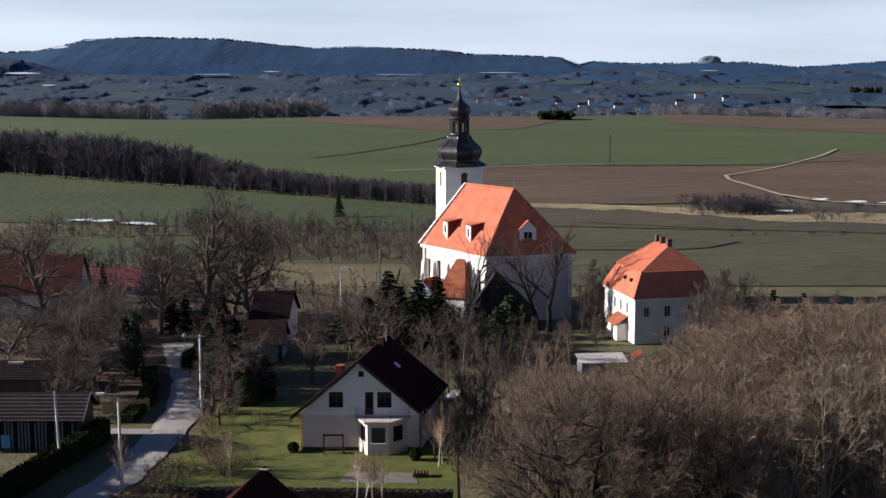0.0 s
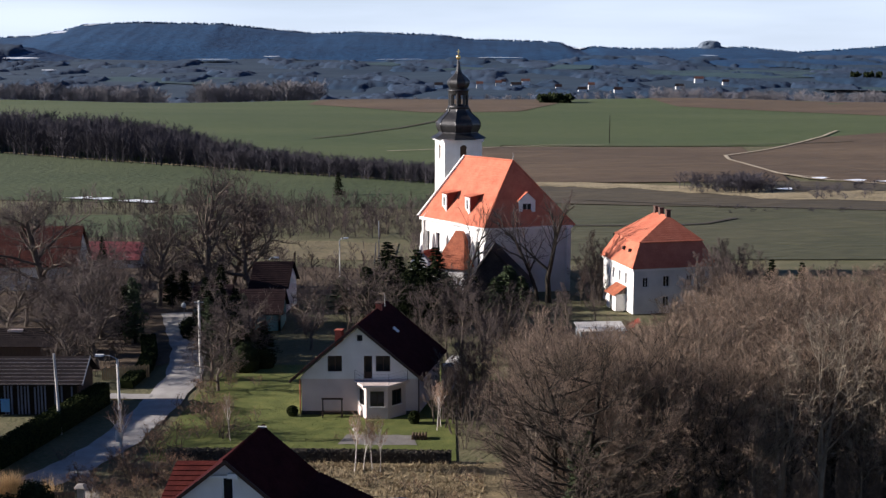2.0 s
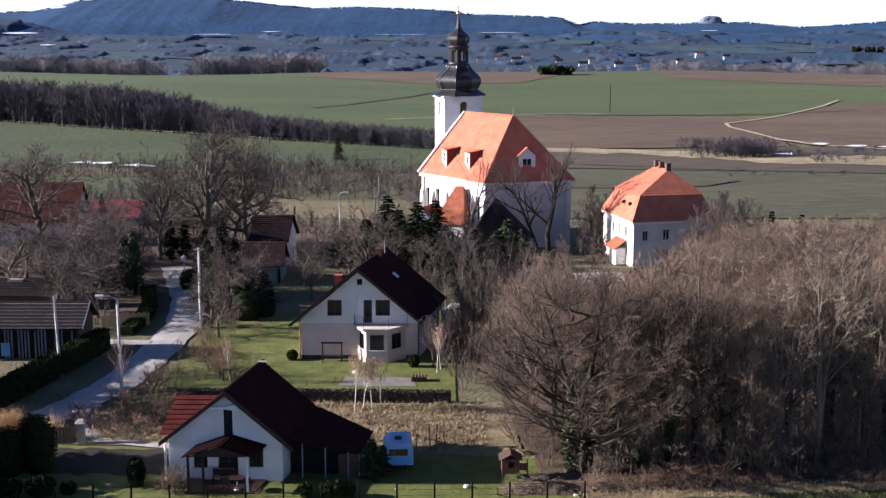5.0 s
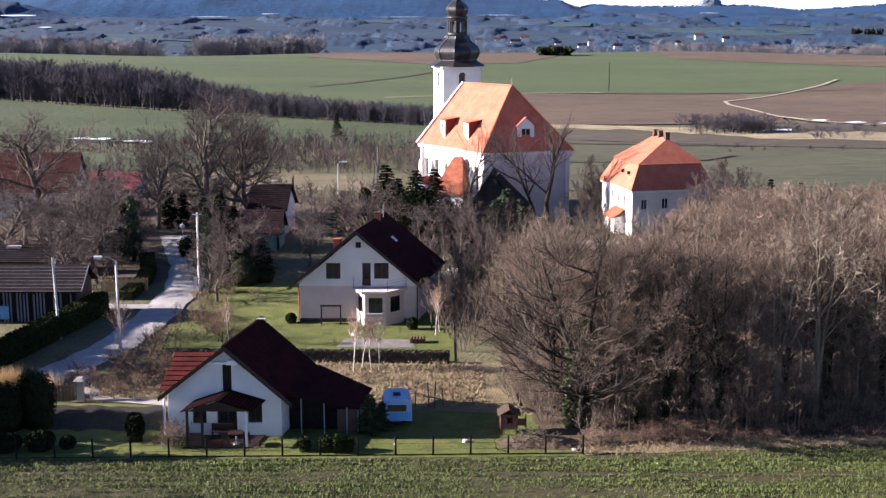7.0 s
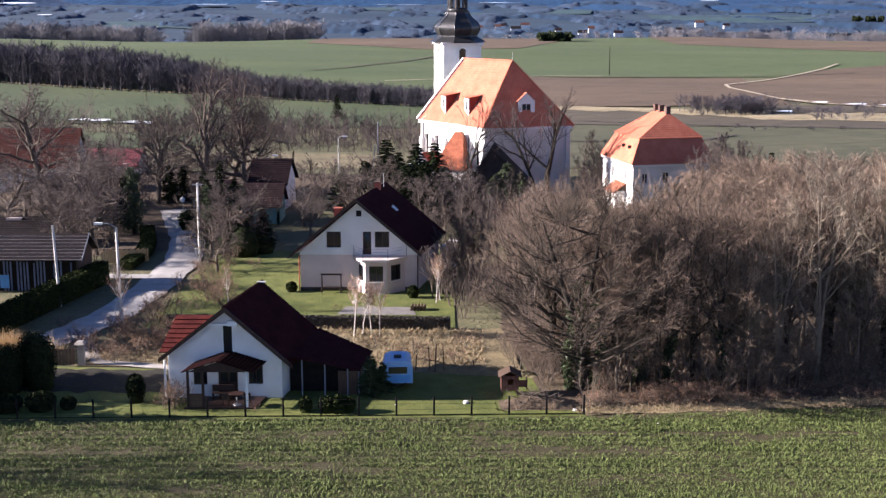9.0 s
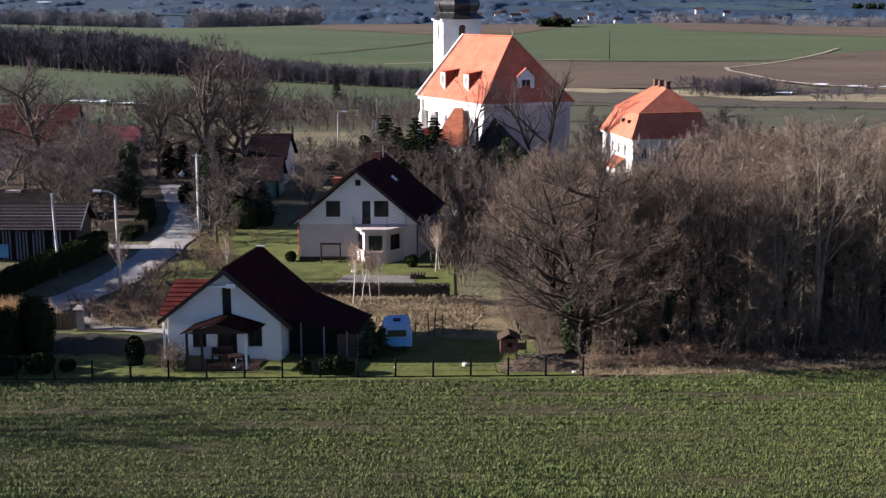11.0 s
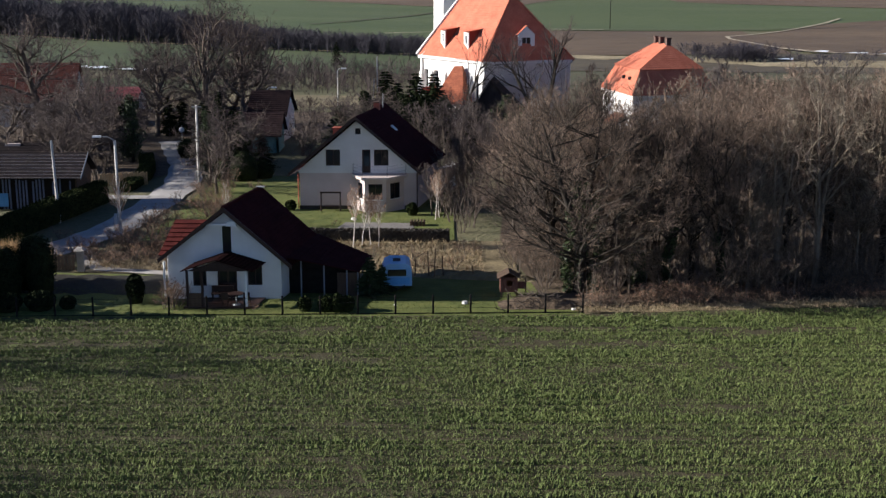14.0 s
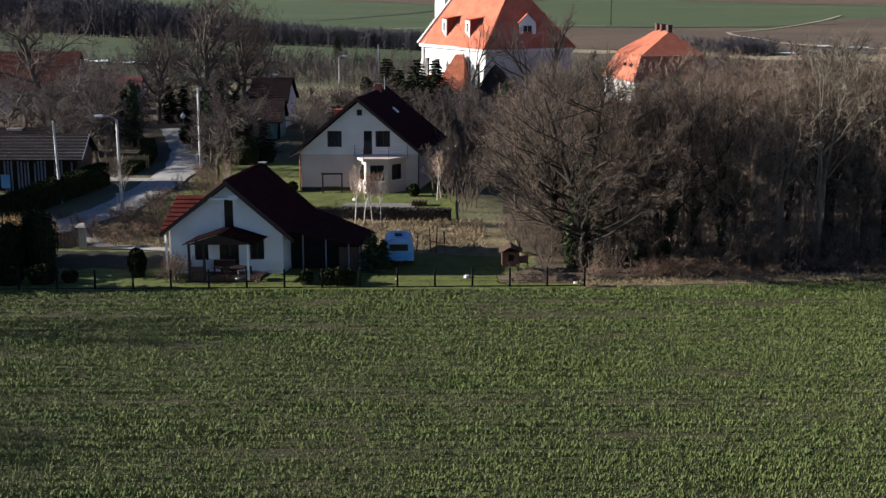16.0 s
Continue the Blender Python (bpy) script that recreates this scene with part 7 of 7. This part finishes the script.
dryf = thing("board_fence", (-34, 123.5, -0.3), "old plank fence beside the lane, straw-coloured in the sun", "fence")
for k in range(26):
    x, y = -33.8 + k * 0.17, 124.6 + k * 0.05
    part("plank", Shape().box(x, y, -0.35, x + 0.14, y + 0.03, 0.85 + 0.08 * (k % 3)), "straw", dryf)
sign = thing("log_pile", (-1.6, 105.0, land(-1.6, 105)), "short stack of dark firewood logs on the patio", "log pile")
for k in range(10):
    x = -2.6 + (k % 5) * 0.26
    part("log", Shape().tube([(x, 104.6, -0.05 + 0.22 * (k // 5)), (x + 0.05, 105.5, -0.05 + 0.22 * (k // 5))], [0.12, 0.12], 7), "wood_dark", sign)
plotf = thing("plot_fence", (-0.5, 86.4, 0), "few leaning old fence posts on the rough plot", "fence")
for k, (x, y, h) in enumerate(((-1.9, 86.9, 1.2), (-0.9, 86.5, 1.9), (-0.55, 86.3, 2.1), (0.1, 86.3, 1.6), (2.2, 86.4, 0.9))):
    q = random.Random(k)
    part("post", Shape().tube([(x, y, -0.05), (x + q.uniform(-0.12, 0.12), y, h)], [0.05, 0.04], 5), "wood_dark", plotf)
part("rail", Shape().tube([(-0.9, 86.5, 0.9), (0.1, 86.3, 0.75)], [0.03, 0.03], 5), "wood_dark", plotf)
bank = []
for j in range(7):
    for i in range(25):
        u, w = i / 24, j / 6 * 2 - 1
        bank.append((-1.5 + 8.0 * u, 87.0 - 1.2 * u + 0.7 * w, 0.02 + max(0.0, (1 - w * w) * (0.42 + 0.25 * noise.noise(Vector((u * 9, w * 2, 2.0)))) * min(1, 8 * u * (1 - u)))))
structure("earth_bank", bank, [(j * 25 + i, j * 25 + i + 1, j * 25 + i + 26, j * 25 + i + 25) for j in range(6) for i in range(24)], "dry_meadow", "low bank of dug earth and dry grass on the rough plot", "bank")

# ---------- far woods and villages ----------


def low_tree(seed, arms, subs, thick):
    """A tree for far woods, one metre high: points and faces."""
    q = random.Random(seed)
    v, f = [], []

    def dart(p, d, ln, w):
        a = d.orthogonal().normalized() * w
        b = d.cross(a)
        o = len(v)
        v.extend([p + a, p - a * 0.5 + b * 0.87, p - a * 0.5 - b * 0.87, p + d * ln])
        f.extend([(o, o + 1, o + 3), (o + 1, o + 2, o + 3), (o + 2, o, o + 3)])

    dart(Vector((0, 0, 0)), Vector((0, 0, 1)), 0.9, 0.018)
    for k in range(arms):
        z = q.uniform(0.12, 0.7)
        a = q.uniform(0, 6.28)
        d = Vector((math.cos(a), math.sin(a), q.uniform(0.6, 1.6))).normalized()
        ln = q.uniform(0.25, 0.42) * (1.1 - 0.4 * z)
        dart(Vector((0, 0, z)), d, ln, 0.008 * thick)
        for j in range(subs):
            p = Vector((0, 0, z)) + d * ln * q.uniform(0.3, 1.0)
            e = (d + Vector((q.gauss(0, 0.5), q.gauss(0, 0.5), 0.35))).normalized()
            dart(p, e, q.uniform(0.08, 0.2), 0.009 * thick)
    return np.array([tuple(p) for p in v]), np.array(f)


def blob_tree(seed):
    """A ragged crown for woods kilometres away, one metre high."""
    q = random.Random(seed)
    v, f = [], []
    for k in range(7):
        a, z = q.uniform(0, 6.28), q.uniform(0.1, 0.75)
        c = Vector((0.18 * math.cos(a), 0.18 * math.sin(a), z))
        o = len(v)
        for t in range(4):
            b = a + t * 1.571
            v.append(c + Vector((math.cos(b), math.sin(b), q.uniform(-0.4, 0.1))) * q.uniform(0.15, 0.28))
        v.append(c + Vector((q.gauss(0, 0.05), q.gauss(0, 0.05), q.uniform(0.2, 0.4))))
        f += [(o + t, o + (t + 1) % 4, o + 4) for t in range(4)]
    return np.array([tuple(p) for p in v]), np.array(f)


def woods(name, spots, protos, mat, label):
    """Many far trees as one object; spots: rows of x, y, height, width and, off the land, the foot's height."""
    q = random.Random(name)
    vs, fs, o = [], [], 0
    for x, y, h, w, *up in spots:
        pv, pf = q.choice(protos)
        a = q.uniform(0, 6.28)
        c, s = math.cos(a), math.sin(a)
        t = np.empty_like(pv)
        t[:, 0] = (pv[:, 0] * c - pv[:, 1] * s) * h * w + x
        t[:, 1] = (pv[:, 0] * s + pv[:, 1] * c) * h * w + y
        t[:, 2] = pv[:, 2] * h + (up[0] if up else land(x, y)) - 0.3
        vs.append(t)
        fs.append(pf + o)
        o += len(pv)
    v, f = np.concatenate(vs), np.concatenate(fs)
    me = bpy.data.meshes.new(name)
    me.from_pydata(v.tolist(), [], f.tolist())
    me.materials.append(M[mat])
    me.update()
    return tagged(new(name, me), label, "woods", "", "stuff")


bare = [low_tree(i, 22, 6, 0.7) for i in range(6)]
brush = [low_tree(40 + i, 11, 4, 1.0) for i in range(6)]
blobs = [blob_tree(i) for i in range(8)]
r = random.Random(21)
edge_x, edge_y = [-300, -150, -82, -46, 0, 12], [476, 440, 397, 371, 339, 334]
spots = []
while len(spots) < 1700:
    x = r.uniform(-215, 12)
    u = r.random()
    depth = np.interp(x, [-215, -110, -60, 0, 12], [80, 60, 26, 12, 8])
    y = float(np.interp(x, edge_x, edge_y)) + u * float(depth)
    h = float(np.interp(x, [-215, -100, -70, -35, 12], [13.5, 11.5, 8.0, 6.0, 5.5])) * r.uniform(0.75, 1.1)
    spots.append((x, y, h, r.uniform(0.8, 1.15)))
woods("wood_strip", spots, bare, "far_wood", "dark strip of bare woodland behind the green field")
spots = [(r.uniform(-370, -225), r.uniform(985, 1060), r.uniform(10, 18), r.uniform(1.1, 1.7)) for k in range(240)]
spots += [(r.uniform(-196, -98), r.uniform(985, 1060), r.uniform(11, 20), r.uniform(1.1, 1.7)) for k in range(210)]
spots += [(r.uniform(165, 390), r.uniform(985, 1060), r.uniform(8, 13), r.uniform(1.2, 1.9)) for k in range(220)]
spots += [(r.uniform(-60, 165), r.uniform(1000, 1120), r.uniform(5, 9), r.uniform(1.2, 1.8)) for k in range(60)]
woods("pale_treeline", spots, bare, "pale_wood", "pale brown line of bare trees beyond the crest")
spots = [(x, 4080 + r.uniform(-12, 4), r.uniform(4, 9), r.uniform(0.6, 1.1), upland(x, 4080) - 3.0) for x in [r.uniform(-1500, 1500) for k in range(2200)]]
woods("hill_woods", spots, blobs, "hill_wood", "dark forest edge on the horizon hills, haze blue in its colour")


def canopy(name, low, seed, mat, label, gx_, gy_):
    """The closed canopy of far woods: a low rounded sheet that rises off the valley floor where the woods stand."""
    ys_ = [1130 * (3450 / 1130) ** (j / gy_) for j in range(gy_ + 1)]
    v, f = [], []
    for y in ys_:
        for i in range(gx_ + 1):
            x = (i / gx_ * 2 - 1) * 0.40 * y
            n = noise.fractal(Vector((x / 120.0, y / 330.0, seed)), 1.0, 2.0, 4) - low
            k = max(0.0, min(1.0, n * 5)) * min(1.0, (y - 1130) / 90.0)
            lump = 2.0 * noise.noise(Vector((x / 15.0, y / 40.0, seed))) + 2.6 * noise.noise(Vector((x / 5.0, y / 17.0, seed + 5)))
            v.append((x, y, upland(x, y) - 2.5 + k * (7.5 + lump)))
    w = gx_ + 1
    for j in range(gy_):
        for i in range(gx_):
            q = (j * w + i, j * w + i + 1, (j + 1) * w + i + 1, (j + 1) * w + i)
            if any(v[t][2] > upland(v[t][0], v[t][1]) - 1.5 for t in q):
                f.append(q)
    return structure(name, v, f, mat, label, "woods", "stuff", True)


canopy("valley_woods", 0.08, 4.0, "valley_wood_haze", "dark woods in the wide valley, haze blue in their colour", 420, 110)
canopy("valley_scrub", 0.16, 11.0, "valley_brush_haze", "grey bare woods in the wide valley, haze in their colour", 420, 110)
spots = []
while len(spots) < 1500:
    x, y = r.uniform(-92, 12), r.uniform(196, 292)
    if (-52 < x < -6 and 203 < y < 233) or (-84 < x < -44 and 232 < y < 275):
        continue
    tall = r.random() < 0.45
    spots.append((x, y, r.uniform(3.0, 6.2) if tall else r.uniform(1.2, 2.8), r.uniform(0.6, 0.95) if tall else r.uniform(1.1, 1.9)))
for k in range(420):
    x, y = r.uniform(-56, -6), r.uniform(150, 214)
    if not (abs(x + 32.5) < 3.2 and y < 160) and not (203 < y and -52 < x < -6):
        spots.append((x, y, r.uniform(1.6, 4.6), r.uniform(0.7, 1.2)))
woods("scrub_belt", spots, brush, "twig_grey", "grey-brown belt of bare scrub behind the village")
spots = [(r.uniform(66, 88), r.uniform(880, 900), r.uniform(4, 7), 1.4) for k in range(90)]
woods("field_copse", spots, blobs, "needle", "dark round copse alone in the field")
spots = [(r.gauss(72, 5), r.uniform(312, 330), r.uniform(2.5, 5.5), 1.2) for k in range(110)] + [(r.uniform(86, 125), r.uniform(298, 325), r.uniform(1.5, 3.5), 1.6) for k in range(50)]
spots += [(r.uniform(60, 180), r.uniform(270, 284), r.uniform(0.6, 1.6), 2.0) for k in range(50)]
woods("ditch_scrub", spots, bare, "far_wood", "bare scrub along the ditch and lane")
for k, (x, y) in enumerate(((100, 346), (108, 340), (116, 337), (126, 335), (138, 332), (84, 318), (-88, 308), (-83, 306.5), (-74, 302), (-71, 300.5))):
    v = [(x + 3.2 * math.cos(a) * (1 + 0.3 * math.sin(2 * a + k)), y + 1.6 * math.sin(a), land(x, y) + 0.45 + 0.15 * math.sin(a * 2)) for a in [j * math.pi / 8 for j in range(16)]]
    structure("snow_patch", v, [list(range(16))], "snow", "small leftover snow patch by the ditch", "snow")


def far_house(x, y, w, d, h, wall, roof):
    z = upland(x, y) + 3.0
    t = thing("far_house", (x, y, z), "small distant village house among trees", "house", "far village houses")
    m = frame_at(x, y, z)
    part("wall", wall_panel(Shape(m), [0, w], [h, h], 0, 0, d), wall, t)
    part("roof", courses(m, (-0.4, -0.4, h), (w + 0.4, -0.4, h), (-0.4, d / 2, h + d * 0.5), (w + 0.4, d / 2, h + d * 0.5), 1.5), roof, t)
    part("roof", courses(m, (-0.4, d + 0.4, h), (w + 0.4, d + 0.4, h), (-0.4, d / 2, h + d * 0.5), (w + 0.4, d / 2, h + d * 0.5), 1.5), roof, t)


for k, (x, y, w) in enumerate(((66, 1640, 10), (76, 1700, 8), (84, 1600, 16), (100, 1660, 14), (130, 1500, 9), (148, 1420, 12), (168, 1500, 9), (190, 1440, 12), (280, 1560, 12), (318, 1640, 14), (345, 1600, 10), (-10, 1500, 12), (40, 1560, 10), (-150, 1500, 9), (-240, 1450, 10), (520, 1450, 14))):
    far_house(x * 1.3, y * 1.3, w, 8, 5 if k % 3 else 7, "plaster_white" if k % 2 else "plaster_grey_and_shade", ("tile_brown", "tile_dark", "sheet_brown")[k % 3])
copse = [(797 + r.uniform(-28, 28), 2450 + r.uniform(-10, 10), r.uniform(11, 17), 0.6, upland(797, 2450) + 2) for k in range(40)]
woods("spruce_row", copse, blobs, "needle", "row of dark spruces at the far field edge")

# ---------- grasses ----------


def tufts(name, places, blades, length, width, mat, label, lay=0.6, seed=1):
    """Grass or crop tufts as one mesh of thin blades; places: rows of x, y, size."""
    q = np.random.RandomState(seed)
    p = np.array(places)
    n = len(p) * blades
    x, y, s = (np.repeat(p[:, k], blades) for k in range(3))
    a = q.uniform(0, 2 * np.pi, n)
    ln = length * s * q.uniform(0.6, 1.3, n)
    out_ = q.uniform(0.2, 1.0, n) * lay
    bx, by = x + q.normal(0, 0.05, n) * s, y + q.normal(0, 0.05, n) * s
    bz = np.array([land(u, w) for u, w in zip(p[:, 0], p[:, 1])]).repeat(blades)
    dx, dy = np.cos(a), np.sin(a)
    w = width * s
    v = np.empty((n, 3, 3))
    v[:, 0] = np.stack([bx - dy * w, by + dx * w, bz], 1)
    v[:, 1] = np.stack([bx + dy * w, by - dx * w, bz], 1)
    v[:, 2] = np.stack([bx + dx * ln * out_, by + dy * ln * out_, bz + ln * (1.05 - out_ * 0.6)], 1)
    me = bpy.data.meshes.new(name)
    me.from_pydata(v.reshape(-1, 3).tolist(), [], np.arange(n * 3).reshape(-1, 3).tolist())
    me.materials.append(M[mat])
    me.update()
    return tagged(new(name, me), label, "grass", "", "stuff")


r = random.Random(31)
places = []
y = 38.0
row = 0
while y < 78.5:
    half = 0.352 * y + 3
    x = -half + r.uniform(0, 0.15)
    row += 1
    vigour = 1.0 + 0.16 * math.sin(row * 1.7) + r.uniform(-0.12, 0.12)
    while x < half:
        top = float(np.interp(x, [-28, 8, 28, 40], [76.0, 76.7, 79.0, 80.4]))
        n = 0.9 * noise.noise(Vector((x / 9.0, y / 2.4, 0.0))) + 0.55 * noise.noise(Vector((x / 1.5, y / 0.7, 7.0)))
        tram = (x > 5 and abs(y - 73.8) < 0.24 and math.sin(x * 0.9) > -0.6) or (x > -4 and abs(y - 55.65) < 0.2 and math.sin(x * 0.9) + math.sin(x * 2.3) > -0.4)
        thin = float(np.interp(y, [40, 46, 62, 72, 77], [0.2, 0.0, 0.0, 0.14, 0.28]))
        if y < top and not tram and n > -0.60 + thin + r.uniform(-0.25, 0.25):
            wander = 0.05 * noise.noise(Vector((x / 2.0, row * 3.7, 1.0)))
            places.append((x + r.uniform(-0.05, 0.05), y + wander + r.uniform(-0.025, 0.025), r.uniform(0.7, 1.25) * vigour * (1 + 0.35 * n)))
        x += 0.115
    y += 0.235
tufts("crop_plants", places, 6, 0.165, 0.026, "crop_leaf", "rows of low leafy green winter crop", 0.75, 2)
places = [(r.uniform(-26, 3), r.uniform(84.5, 98.5), r.uniform(0.6, 1.5)) for k in range(4200)]
places = [p for p in places if p[1] > np.interp(p[0], [-26, -12, 3], [89, 88.0, 87.2])]
places += [(x, 78.0 + (x - 9) * 0.085 + r.gauss(0.3, 0.55), r.uniform(0.4, 0.9)) for x in [r.uniform(8.5, 42) for k in range(2000)]]
tufts("dry_tussocks", places, 8, 0.34, 0.024, "dry_blade", "straw-coloured dry grass tussocks", 1.1, 3)
places = [(-32.0 + r.gauss(0, 0.8), 90.6 + r.gauss(0, 0.6), r.uniform(0.8, 1.3)) for k in range(160)] + [(-28.4 + r.gauss(0, 0.35), 89.3 + r.gauss(0, 0.3), r.uniform(0.8, 1.2)) for k in range(60)]
tufts("reed_grass", places, 10, 1.55, 0.024, "straw", "tall straw-yellow ornamental grass by the gate", 0.45, 4)
places = [(r.uniform(-30, 8), r.uniform(76.9, 84), r.uniform(0.5, 1.1)) for k in range(5200)] + [(r.uniform(-23, 1), r.uniform(99.8, 124), r.uniform(0.5, 1.1)) for k in range(5200)]
tufts("lawn_grass", places, 5, 0.10, 0.02, "lawn", "short green lawn grass", 0.8, 5)
# ivy on the old tree at the grove's edge
iv = thing("ivy_growth", (8.9, 82.4, 0), "dark green ivy clinging to trunks at the grove's edge", "ivy")
v, f = [], []
for cx, cy, h, w in ((9.25, 82.6, 7.5, 0.42), (10.2, 82.4, 6.5, 0.4), (8.4, 82.5, 5.5, 0.3), (13.2, 83.3, 6.0, 0.45), (15.2, 82.8, 4.5, 0.3), (18.6, 82.9, 4.0, 0.3)):
    for k in range(int(h * 190)):
        z = h * r.random() ** 1.1
        a = r.uniform(0, 6.28)
        wob = 0.12 * math.sin(z * 1.3 + cx) * z ** 0.5
        q = Vector((cx + wob + math.cos(a) * w * r.uniform(0.4, 1.3), cy + math.sin(a) * w * r.uniform(0.4, 1.3), z))
        b = Vector((r.uniform(-1, 1), r.uniform(-1, 1), r.uniform(-1, 1))).normalized() * 0.1
        c = b.orthogonal().normalized() * 0.08
        o = len(v)
        v += [q - b, q + b * 0.5 + c, q + b * 0.5 - c]
        f.append((o, o + 1, o + 2))
sh = Shape()
sh.v, sh.f = v, f
part("leaves", sh, "ivy", iv)
part("stem", Shape().tube([(9.1, 82.15, 0), (9.2, 82.2, 2.5), (9.1, 82.3, 5.0)], [0.05, 0.04, 0.02], 5), "bark", iv)
